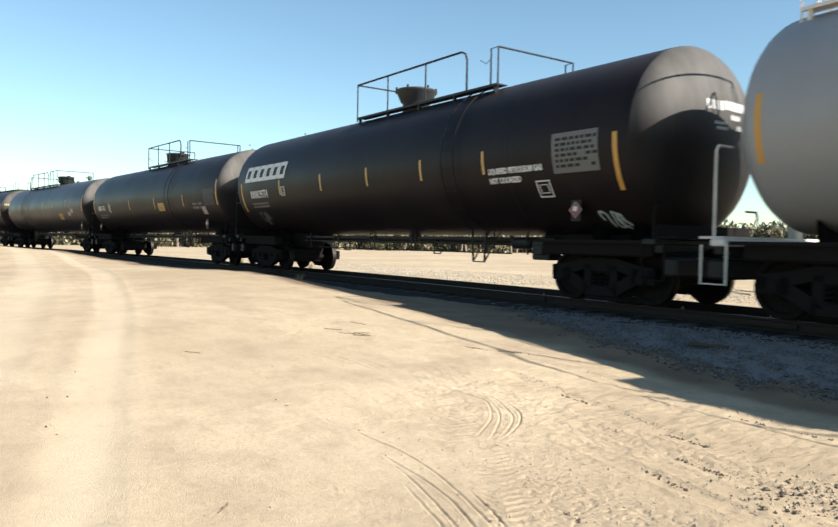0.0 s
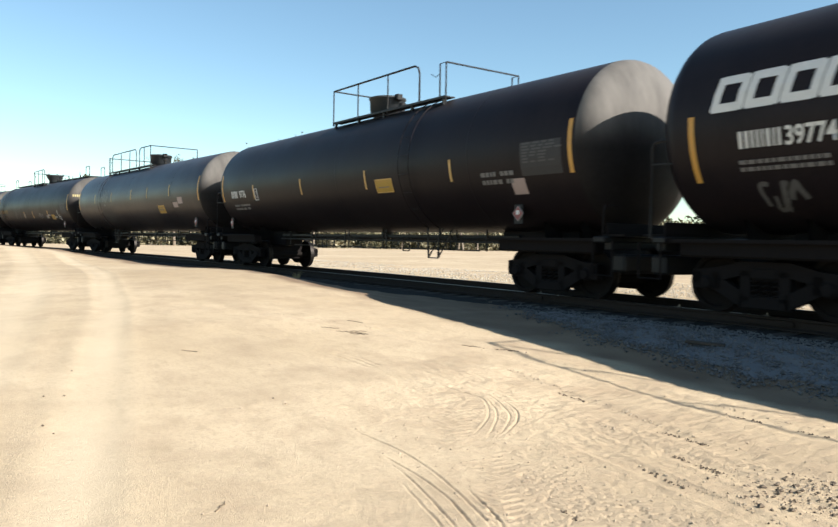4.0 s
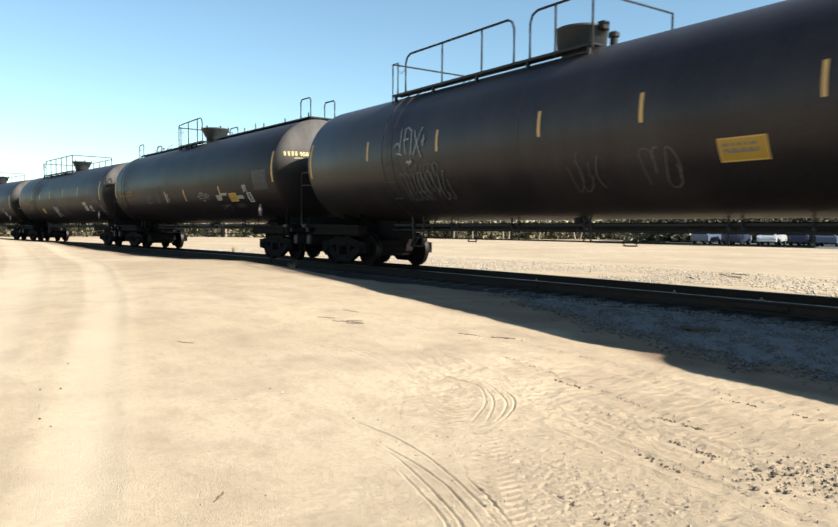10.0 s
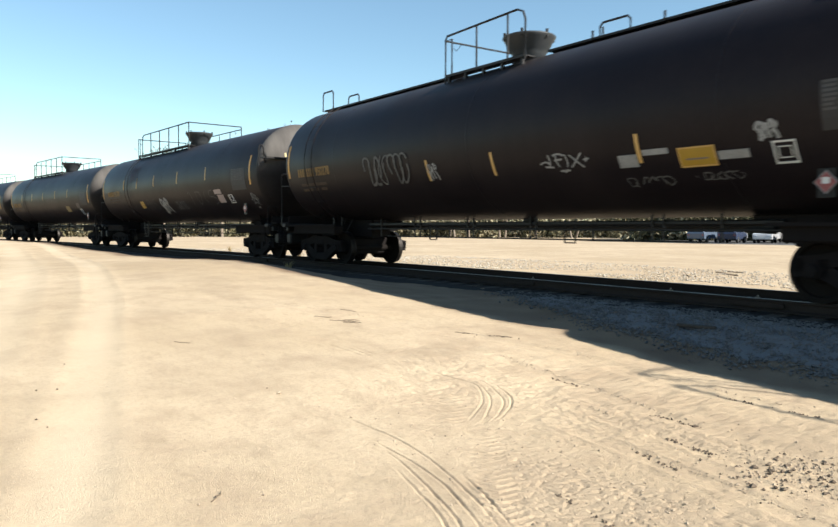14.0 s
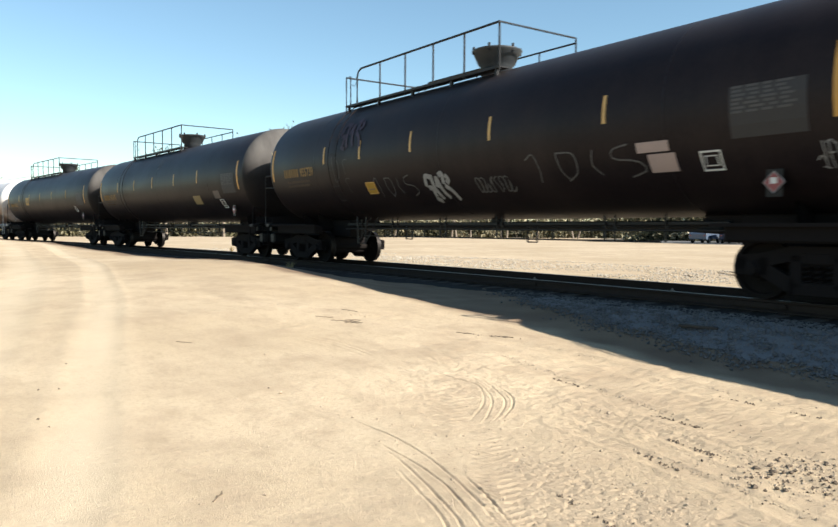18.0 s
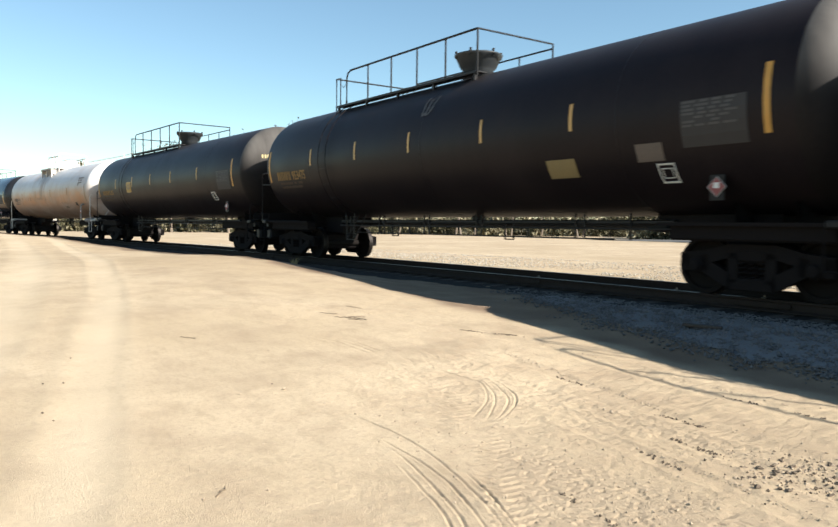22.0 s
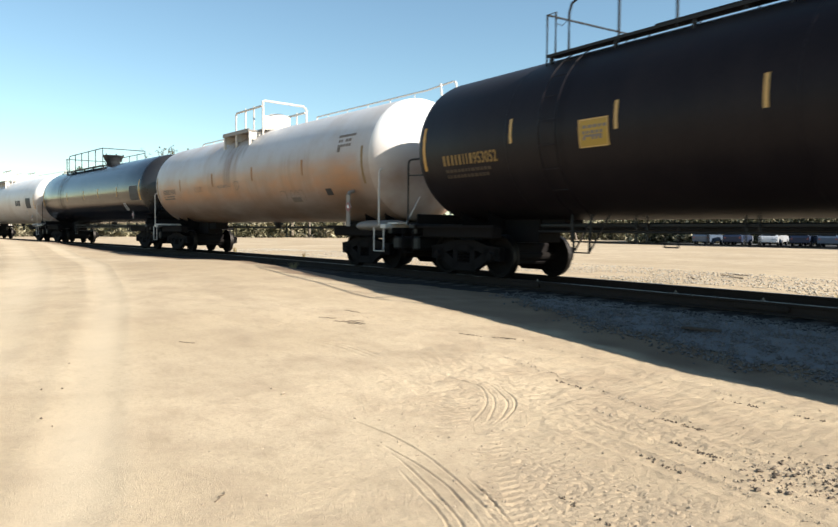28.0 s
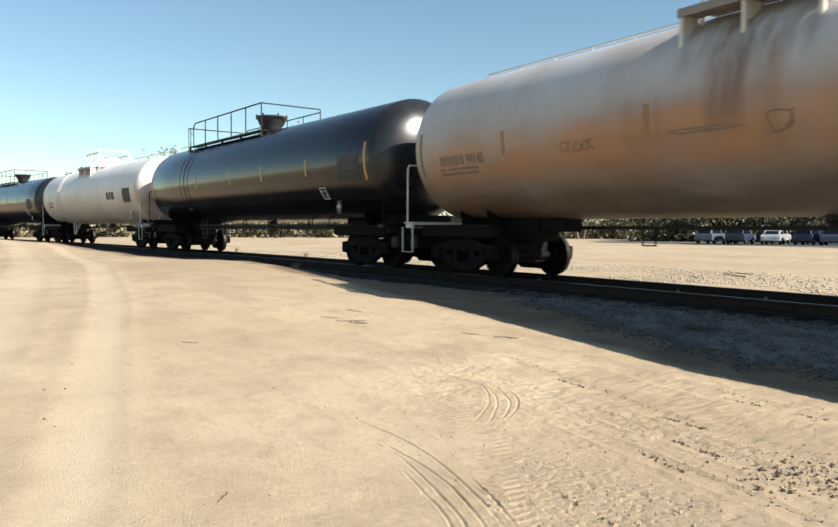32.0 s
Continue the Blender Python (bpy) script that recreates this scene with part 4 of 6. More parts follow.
def tank_car(i, spec):
    front, rear = COUPLINGS[i], COUPLINGS[i + 1]
    mid, length = (front + rear) / 2, front - rear
    r, zc = spec.get("r", R_TANK), spec.get("zc", Z_TANK)
    half = length / 2 - spec.get("inset", 1.12)
    white = spec.get("white", False)
    body, steel, low = spec["paint"], STEELW if white else STEEL, STEELW if white else TRUCK
    base = new("tank_car")
    tagged(base, spec["label"], "tank car", "cars of the tank train")
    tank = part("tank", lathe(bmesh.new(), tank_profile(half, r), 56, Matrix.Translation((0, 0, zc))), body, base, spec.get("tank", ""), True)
    # Forward end in its own material, its sunlit and shaded tones painted in.
    end = spec.get("end", ENDLIT)
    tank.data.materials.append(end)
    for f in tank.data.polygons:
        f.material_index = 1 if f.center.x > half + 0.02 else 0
    # reflective strips along the side and at the ends
    for x, z, hgt in spec.get("strips", []):
        w = 0.045 if hgt > 0.8 else 0.033
        part("reflective_strip", patch(bmesh.new(), x - w, x + w, z, z + hgt, r, zc), GRIMED if i == 9 else ORANGE if hgt > 0.8 else YELLOW, tank, "yellow reflective strip")
    for x, z, w, hgt, mat, lab in spec.get("plates", []):
        plate = part("plate", patch(bmesh.new(), x, x + w, z, z + hgt, r, zc), mat, tank, lab)
        if mat is SIGNY:
            edge, t = bmesh.new(), 0.02
            for q in ((x, x + w, z, z + t), (x, x + w, z + hgt - t, z + hgt), (x, x + t, z + t, z + hgt - t), (x + w - t, x + w, z + t, z + hgt - t)):
                patch(edge, *q, r, zc, 0.009)
            part("border", edge, YELLOW, plate, "pale yellow border")
            part("notice_bar", patch(bmesh.new(), x + 0.18 * w, x + 0.8 * w, z + 0.36 * hgt, z + 0.44 * hgt, r, zc, 0.009), INK, plate)
    for x, z, lines, n, w, hgt, mat in spec.get("notes", []):
        for k in range(lines):
            part("small_writing", bars(bmesh.new(), x, z - k * hgt * 1.8, n, w, hgt, w * (0.95 if n == 8 and lines == 1 else 0.35), r, zc, i * 31 + k, 0.0 if lines == 1 else 0.1), mat, tank, "small painted writing")["kind"] = "stuff"
    for txt, size, x, z, mat in spec.get("text", []):
        linked("lettering", text_mesh(txt, size, x, z, r, zc, mat, 0.008), tank)
    for x, z in spec.get("placards", []):
        yy = -math.sqrt(r * r - (z + 0.17 - zc) ** 2) - 0.03
        if i == 9:
            yy = -1.5
            hb = box(bmesh.new(), x - 0.12, x + 0.05, yy - 0.006, yy + 0.006, 1.03, z + 0.32)
            tube(hb, [(x - 0.03, yy, z + 0.30), (x - 0.03, yy + 0.04, z + 0.37), (x - 0.03, yy + 0.16, z + 0.40)], 0.05, 6)
            p = part("placard_holder", hb, GREYED, tank, "white upright plate that holds a placard")
        else:
            p = part("placard_holder", box(bmesh.new(), x - 0.11, x + 0.11, yy - 0.006, yy + 0.006, z - 0.19, z + 0.17), steel, tank, "steel placard holder")
        d = bmesh.new()
        box(d, -0.105, 0.105, -0.006, 0.006, -0.105, 0.105)
        m4 = Matrix.Translation((x, yy - 0.016, z)) @ Matrix.Rotation(math.radians(45), 4, "Y")
        part("placard", d, CHALK, p, "chalky white diamond placard", False, m4)
        part("placard_field", box(bmesh.new(), -0.092, 0.092, -0.004, 0.002, -0.092, 0.092), spec.get("flag", RED), p, "red field with pale symbol", False, Matrix.Translation((0, -0.008, 0)) @ m4)
        part("placard_symbol", box(bmesh.new(), x - 0.045, x + 0.045, yy - 0.032, yy - 0.029, z - 0.02, z + 0.06), PAINTW, p)
    for q in spec.get("boxes", []):
        sign_frame(tank, *q, r, zc, PAINTW)
    for x0, x1, z0, z1, mat, n, w in spec.get("scrawls", []):
        scrawl(tank, x0, x1, z0, z1, r, zc, mat, int(abs(x0) * 100) + i, n, w)
    for x0, x1, z0, z1, mat, w, lines in spec.get("tags", []):
        tag_strokes(tank, x0, x1, z0, z1, r, zc, mat, w, lines, "sprayed scrawl that cannot be read")
    if "logo" in spec:
        logo(tank, *spec["logo"], r, zc, PAINTW)
    if "head" in spec:
        head_writing(tank, spec["head"][1], half, r, zc, spec["head"][0])
    # top gear
    x0, x1, gate = spec.get("deck", (-5.0, 1.0, -1))
    if i in (9, 11):
        white_platform(base, x0, x1, steel, r, zc)
    else:
        platform(base, x0, x1, gate, steel, r, zc, spec.get("tall", zc + r + 0.80), i in (0, 6, 7, 8, 10, 12, 13, 14, 15))
    if white:
        housing(base, steel, r, zc)
    elif i not in (3, 4):
        bowl(base, steel, r, zc)
    else:
        drum(base, steel, r, zc)
    if "ladder" in spec:
        side_ladder(base, spec["ladder"], steel, r, zc, body)
    for k in range(3):
        xw = -half + half * (k + 0.5) * 0.66
        part("weld_band", lathe(bmesh.new(), [(xw - 0.02, r - 0.01), (xw - 0.015, r + 0.002), (xw + 0.015, r + 0.002), (xw + 0.02, r - 0.01)], 48, Matrix.Translation((0, 0, zc))), body, base, "", True)
    for extra in spec.get("extras", []):
        extra(base, half, r, zc, steel)
    # running gear and ends
    wheels = []
    off = length / 2 - 2.2
    yaw = math.degrees(off / R_TRACK)
    fore, aft = off + spec.get("fore_truck", 0.28), off + spec.get("aft_truck", 0.12)
    for sx in (-1, 1):
        seat = fore if sx > 0 else -aft
        wheels += truck(base, seat, -sx * yaw)
        turn = pose(sx * length / 2, 0, 0, 0, 0, 0 if sx > 0 else 180)
        linked("draft_sill", shared("sill", lambda: sill_mesh(white)), base, "", turn)
        linked("coupler", shared("coupler", coupler_mesh), base, "knuckle coupler", turn)
        linked("saddle", shared(("saddle", r, zc), lambda: saddle_mesh(r, zc)), base, "", pose(seat, 0, 0))
        # end platform and its grab rails
        part("end_sill", box(bmesh.new(), sx * (length / 2 - 0.62) - 0.12, sx * (length / 2 - 0.62) + 0.12, -1.45, 1.45, 0.98, 1.08, 0.02), steel, base)
        for y in (-1.42, 1.42):
            xe, gz = sx * (length / 2 - (0.82 if white and sx > 0 else 0.55)), 2.3 if white else 1.5
            if not white and sx < 0:
                xe = sx * (length / 2 - 0.45)
                part("grab_rail", tube(bmesh.new(), [(xe, y, 1.05), (xe, y, 2.38), (xe + 0.03, y, 2.47), (xe + 0.1, y * 0.99, 2.5), (xe + 0.95, y * 0.93, 2.5)], 0.024), steel, base, "tall black rail bent back to the tank")
                part("cross_bar", rod(bmesh.new(), (xe, y, 2.16), (xe + 0.95, y * 0.98, 2.12), 0.014), steel, base)
                part("sill_step", tube(bmesh.new(), [(xe - 0.2, y, 1.0), (xe - 0.2, y, 0.45), (xe + 0.2, y, 0.45), (xe + 0.2, y, 1.0)], 0.02), low, base)
                continue
            part("grab_rail", tube(bmesh.new(), [(xe, y, 1.05), (xe, y, gz), (xe, y * 0.97, gz + 0.08), (xe, y * 0.75, gz + 0.08)], 0.02), low, base)
            part("sill_step", tube(bmesh.new(), [(xe - 0.2, y, 1.0), (xe - 0.2, y, 0.45), (xe + 0.2, y, 0.45), (xe + 0.2, y, 1.0)], 0.02), low, base)
        part("crossover_board", box(bmesh.new(), sx * (length / 2 - 0.42) - 0.2, sx * (length / 2 - 0.42) + 0.2, -1.3, 1.3, 1.085, 1.12), steel if white else TRUCK, base, "grated step across the end")
        if not white:
            part("end_plate", box(bmesh.new(), sx * (length / 2 - 0.60) - 0.02, sx * (length / 2 - 0.60) + 0.02, -1.28, 1.28, 1.12, 1.30, 0.01), TRUCK, base, "black plate across the end platform")
        part("brake_hose", tube(bmesh.new(), [(sx * (length / 2 - 0.45), -0.35, 0.8), (sx * (length / 2 - 0.2), -0.33, 0.6), (sx * (length / 2 - 0.02), -0.28, 0.52)], 0.03), STEEL, base)
    xb = -length / 2 + 0.5
    part("brake_stand", box(box(bmesh.new(), xb - 0.07, xb + 0.07, 0.55, 0.75, 1.08, 1.75, 0.02), xb - 0.12, xb + 0.1, 0.45, 0.85, 1.55, 1.8, 0.02), steel, base, "hand brake stand on the end platform")
    part("brake_wheel", lathe(bmesh.new(), [(-0.02, 0.24), (-0.02, 0.28), (0.02, 0.28), (0.02, 0.24), (-0.02, 0.24)], 18, Matrix.Translation((xb - 0.18, 0.65, 1.68))), steel, base)
    ends = off - 1.4
    for y, z, rr in ((-0.35, 1.06, 0.04), (0.45, 1.0, 0.035))[1 if white else 0:]:
        part("brake_pipe", rod(bmesh.new(), (-ends, y, z), (ends, y, z), rr), STEEL, base)
    if not white:
        part("train_line", rod(bmesh.new(), (-ends, -0.42, 0.945), (ends, -0.42, 0.945), 0.020), STEEL, base, "thin air pipe under the tank")
        part("brake_rod", rod(bmesh.new(), (-ends + 0.9, -0.38, 0.76), (ends - 1.2, -0.38, 0.76), 0.015), STEEL, base, "thin brake rod under the tank")
    for x in () if white else (-4.9, -3.42, -3.19, -2.05, -1.43, -1.22, 0.51, 0.67, 2.1, 3.35, 3.57, 4.6):
        zt = zc - math.sqrt(r * r - 0.35 ** 2) + 0.01
        part("pipe_hanger", box(bmesh.new(), x - 0.013, x + 0.013, -0.42, -0.39, 0.75, zt if x not in (-2.05, 2.1) else 0.96), STEEL, base)
    # bottom outlet and its guard steps
    part("bottom_outlet", lathe(bmesh.new(), [(0, 0), (0, 0.09), (0.1, 0.11), (0.14, 0.16), (0.3, 0.16), (0.3, 0)], 14, turned((0.1, 0, zc - r - 0.2))), STEEL, base)
    for x in (-2.75, 1.5):
        part("pipe_bracket", tube(bmesh.new(), [(x - 0.13, -0.35, 1.12), (x - 0.13, -0.35, 0.70), (x + 0.13, -0.35, 0.70), (x + 0.13, -0.35, 1.12)], 0.022, 4), STEEL, base)
    part("brake_cylinder", lathe(bmesh.new(), [(-0.22, 0), (-0.22, 0.09), (0.1, 0.11), (0.2, 0.11), (0.24, 0.05), (0.24, 0)], 14, Matrix.Translation((length / 2 - 4.0, -0.2, 1.0))), STEEL, base)
    xg = length / 2 - 3.45
    if i == 2:
        part("brake_valve", box(box(bmesh.new(), xg - 0.42, xg + 0.05, -0.72, -0.36, 0.66, 1.06, 0.03), xg - 0.25, xg - 0.05, -0.80, -0.70, 0.76, 0.96, 0.02), STEEL, base, "boxy brake valve hung under the tank")
    if i == 2:
        part("brake_reservoir", lathe(bmesh.new(), [(-0.3, 0), (-0.28, 0.08), (-0.2, 0.12), (0.2, 0.12), (0.28, 0.08), (0.3, 0)], 14, Matrix.Translation((xg - 0.95, -0.45, 0.98))), STEEL, base)
    for seat in (-aft, fore):
        part("side_bearer", box(bmesh.new(), seat - 1.35, seat + 1.35, -1.36, -1.28, 1.0, 1.05), TRUCK, base)
        inward = 1 if seat < 0 else -1
        sill = bmesh.new()
        box(sill, min(seat, seat + inward * 1.5), max(seat, seat + inward * 1.5), -0.3, 0.3, 0.72, zc - r + 0.03, 0.02)
        box(sill, min(seat + inward * 1.5, seat + inward * 2.15), max(seat + inward * 1.5, seat + inward * 2.15), -0.26, 0.26, 0.92, zc - r + 0.03, 0.02)
        part("stub_sill", sill, TRUCK, base, "short sill welded under the tank end")
        part("body_bolster", box(bmesh.new(), seat - 1.2, seat + 1.2, -1.26, -1.0, 0.79, 1.03, 0.03), TRUCK, base)
    return base, wheels, mid, off


def top_rail(base, half, r, zc, mat):
    """Running board and hand rail along the top towards the forward end, and a ladder bent down over the end."""
    z = zc + r + 0.015
    part("grab_loop", tube(bmesh.new(), [(2.1, -0.3, z), (2.1, -0.3, z + 0.22), (2.16, -0.3, z + 0.28), (2.7, -0.3, z + 0.28), (2.76, -0.3, z + 0.22), (2.76, -0.3, z)], 0.02), mat, base)
    part("running_board", box(bmesh.new(), 0.9, half + 0.1, -0.38, 0.38, z, z + 0.04), mat, base)
    for k in range(5):
        x = 2.0 + (half - 2.0) * k / 4
        part("board_stand", box(bmesh.new(), x - 0.03, x + 0.03, -0.3, 0.3, zc + r - 0.05, z), mat, base)
        part("board_post", rod(bmesh.new(), (x, -0.38, z), (x, -0.38, z + 0.16), 0.02), mat, base)
    for y in (-0.42, 0.42):
        x = half - 0.1
        part("grab_loop", tube(bmesh.new(), [(x - 0.3, y, z), (x - 0.3, y, z + 0.5), (x - 0.24, y, z + 0.58), (x + 0.24, y, z + 0.58), (x + 0.3, y, z + 0.5), (x + 0.3, y, z)], 0.022), mat, base)
    for y in (0.25, 0.65):
        pts = [on_head(y, zz, half, r, zc, off=0.10) for zz in np.linspace(zc + 1.35, zc - 1.2, 16)]
        part("end_ladder_rail", tube(bmesh.new(), [(half - 0.1, y, zc + r + 0.05)] + pts, 0.02), mat, base)
    for k in range(8):
        zz = zc + 1.25 - 0.32 * k
        a = on_head(0.45, zz, half, r, zc, off=0.10)
        part("end_rung", rod(bmesh.new(), (a.x, 0.25, zz), (a.x, 0.65, zz), 0.014), mat, base)


def rear_rail(base, half, r, zc, mat):
    z = zc + r + 0.015
    part("running_board", box(bmesh.new(), -half, -1.8, -0.38, 0.38, z, z + 0.04), mat, base)
    for y in (-0.42, 0.42):
        x = -half + 0.3
        part("grab_loop", tube(bmesh.new(), [(x - 0.3, y, z), (x - 0.3, y, z + 0.45), (x - 0.24, y, z + 0.52), (x + 0.24, y, z + 0.52), (x + 0.3, y, z + 0.45), (x + 0.3, y, z)], 0.022), mat, base)


def end_stand(base, half, r, zc, mat):
    """Small stand and hand holds across the forward end."""
    z = zc + 0.40
    x = half + 0.48
    part("end_stand", box(bmesh.new(), x - 0.12, x + 0.1, -1.55, -0.15, z - 0.05, z), mat, base)
    for y, drop in ((-1.58, 0.28), (-0.62, 0.0)):
        part("hand_hold", tube(bmesh.new(), [(x, y - 0.09, z - drop), (x, y - 0.08, z + 0.24), (x, y - 0.04, z + 0.34), (x, y + 0.02, z + 0.34), (x, y + 0.07, z + 0.26), (x - 0.02, y + 0.1, z - 0.02)], 0.022), mat, base)
    part("brace", rod(bmesh.new(), (x, -1.5, z - 0.04), (half + 0.2, -1.3, z - 0.2), 0.02), mat, base)


def white_top(base, half, r, zc, mat):
    """Long hand rail along the top and a ladder at the forward end."""
    z = zc + r
    part("top_handrail", tube(bmesh.new(), [(1.5, 0.68, z - 0.1), (1.5, 0.68, z + 0.36), (half - 0.6, 0.70, z + 0.38), (half + 0.36, 0.75, z + 0.46)], 0.022), mat, base)
    for k in range(6):
        x = 2.2 + (half - 2.2) * k / 5
        part("top_post", rod(bmesh.new(), (x, 0.69, z - 0.2), (x, 0.69, z + 0.36), 0.012), mat, base)
    part("top_handrail", tube(bmesh.new(), [(-2.1, 0.5, z - 0.05), (-2.1, 0.5, z + 0.30), (-half - 0.1, 0.5, z + 0.30), (-half - 0.2, 0.5, z + 0.24), (-half - 0.2, 0.5, z - 0.25)], 0.022), mat, base)
    for k in range(6):
        x = -2.8 - (half - 2.8) * k / 5
        part("top_post", rod(bmesh.new(), (x, 0.5, z - 0.1), (x, 0.5, z + 0.30), 0.016), mat, base)
    for y, start in ((0.3, [(half + 0.44, 0.3, z + 0.34)]), (0.75, [(half + 0.36, 0.75, z + 0.46), (half + 0.46, 0.75, z + 0.44), (half + 0.51, 0.75, z + 0.34)])):
        part("ladder_rail", tube(bmesh.new(), start + [(half + 0.54, y, z - 0.3), (half + 0.9, y, 1.08)], 0.026), mat, base)
    for k in range(11):
        f = k / 10
        part("rung", rod(bmesh.new(), (half + 0.54 + 0.33 * f, 0.3, z - 0.3 - (z - 1.55) * f), (half + 0.54 + 0.33 * f, 0.75, z - 0.3 - (z - 1.55) * f), 0.016), mat, base)
    part("corner_upright", tube(bmesh.new(), [(half + 0.62, 1.2, 1.05), (half + 0.62, 1.2, 2.55), (half + 0.6, 0.75, 2.6)], 0.03), mat, base)
    part("strut", rod(bmesh.new(), (half + 0.75, -0.95, 1.1), (half + 0.62, -0.45, 1.75), 0.018), mat, base)
    pad = bmesh.new()
    lathe(pad, [(-0.5, 0.0), (-0.5, 0.2), (-0.42, 0.26), (0.42, 0.26), (0.5, 0.2), (0.5, 0.0)], 20, Matrix.Translation((half - 0.2, -0.95, 1.04)) @ Matrix.Diagonal((1.1, 1.9, 0.55, 1)))
    part("sheet_cover", pad, GREYED, base, "dirty white rounded cover over the truck", True)


GREYED = mat_simple("dirty_white_sheet_metal", (0.29, 0.255, 0.225), (0.17, 0.145, 0.125), 3.0, 0.6)
PLATE = mat_simple("faded_stencil_panel", (0.030, 0.027, 0.028), (0.019, 0.017, 0.018), 6.0, 0.65)
PLATE2 = mat_simple("grey_stencil_panel", (0.16, 0.155, 0.15), (0.10, 0.098, 0.095), 5.0, 0.65)
PANELTEXT = mat_simple("worn_panel_lettering", (0.085, 0.08, 0.077), (0.045, 0.042, 0.042), 8.0, 0.7)
DULL = mat_simple("dull_brown_notice", (0.15, 0.115, 0.095), (0.09, 0.075, 0.065), 5.0, 0.7)
DULLY = mat_simple("grimy_yellow_panel", (0.25, 0.18, 0.07), (0.18, 0.14, 0.07), 5.0, 0.6)
PURPLE = mat_simple("purple_spray_paint", (0.042, 0.013, 0.029), (0.016, 0.0085, 0.014), 3.0, 0.6)
DIMMED = mat_simple("worn_ochre_lettering", (0.085, 0.05, 0.026), (0.04, 0.026, 0.018), 7.0, 0.7)
CHALK = mat_simple("chalky_spray_paint", (0.42, 0.41, 0.40), (0.10, 0.10, 0.10), 6.0, 0.7)
FADED = mat_simple("faded_white_spray_paint", (0.13, 0.125, 0.12), (0.045, 0.043, 0.043), 3.0, 0.7)
CYAN = mat_simple("pale_blue_spray_paint", (0.35, 0.5, 0.52), (0.5, 0.55, 0.55), 4.0, 0.6)
INK = mat_simple("dark_spray_paint", (0.135, 0.11, 0.092), (0.23, 0.18, 0.145), 4.0, 0.7)
ENDYELLOW = mat_simple("pale_yellow_end_lettering", (0.62, 0.50, 0.24), (0.5, 0.4, 0.18), 8.0, 0.6)
GRIMED = mat_simple("grimy_ochre_tape", (0.27, 0.165, 0.06), (0.20, 0.125, 0.06), 5.0, 0.7)
RUST = mat_simple("rust_run", (0.30, 0.15, 0.07), (0.38, 0.22, 0.12), 4.0, 0.85)


def length_of(i):
    return COUPLINGS[i] - COUPLINGS[i + 1]


def ends_and(i, xs, z, hgt=0.44, endz=None, fore=None):
    e = length_of(i) / 2 - 1.22
    ez = (z + hgt / 2 if endz is None else endz) - 0.45
    return [(-e, ez, 0.9), (fore or e, ez, 0.9)] + [(x, z, hgt) for x in xs]


SPECS = []
for i in range(len(COUPLINGS) - 1):
    SPECS.append(dict(paint=BLACK, label="black tank car with dust on its rounded tank, among the train", strips=ends_and(i, [-5.1, -2.9, -0.5, 1.9, 4.4], 2.53), ladder=-4.4,
                      plates=[(6.3, 2.13, 1.0, 0.64, PLATE, "faded stencil panel")], placards=[(6.6, 1.55)], notes=[(-7.3, 2.3, 2, 10, 0.11, 0.09, PAINTG)], boxes=[(5.75, 1.75, 0.32, 0.3)],
                      head=(PAINTG, [(0.2, 3.35, 8, 0.12), (0.45, 3.15, 6, 0.07)])))
panel_lines = lambda x, z: (x - 0.02, z + 0.06, 7, 4, 0.17, 0.03, PANELTEXT)
SPECS[1].update(paint=PALE, end=ENDWHITE, white=True, label="pale grey tank car with white end rails", deck=(-7.7, 3.0, -1), tall=5.2, inset=1.2, strips=ends_and(1, [-5.1, -2.0], 2.3), notes=[(-6.6, 2.6, 2, 5, 0.1, 0.12, INK)], extras=[white_top])
SPECS[2].update(fore_truck=0.34, aft_truck=0.15, end=ENDLIT, label="black tank car with white block lettering and a yellow-striped side", deck=(-1.52, 4.05, 1), ladder=3.45, r=1.56, zc=2.70, inset=0.95, strips=ends_and(2, [-4.78, -2.2, 0.18, 2.42, 4.49], 2.28, endz=2.3),
                logo=(-7.37, -4.30, 2.77, 3.23, 6), text=[("39774", 0.33, -6.33, 2.25, PAINTW), ("LIQUEFIED PETROLEUM GAS", 0.142, 4.62, 2.27, PAINTW), ("NOT ODORIZED", 0.142, 4.62, 2.10, PAINTW)], notes=[(-6.96, 2.25, 1, 8, 0.040, 0.22, PAINTW), (-7.0, 2.05, 2, 12, 0.08, 0.05, PAINTG), (6.4, 2.72, 6, 7, 0.1, 0.05, STEEL)],
                boxes=[(5.83, 1.80, 0.34, 0.29), (-4.7, 2.25, 0.25, 0.26)], plates=[(6.32, 2.18, 1.02, 0.67, PLATE2, "grey stencil panel")], placards=[(6.64, 1.56)],
                scrawls=[(6.95, 7.5, 1.28, 1.54, CYAN, 5, 0.045), (-6.8, -6.25, 1.45, 1.8, FADED, 4, 0.07)], head=(PAINTW, [(-0.45, 3.13, 4, 0.15), (0.0, 3.15, 6, 0.15), (0.15, 3.0, 5, 0.08), (-0.3, 2.9, 8, 0.05), (-0.25, 2.82, 8, 0.05), (0.3, 2.84, 3, 0.08)]))
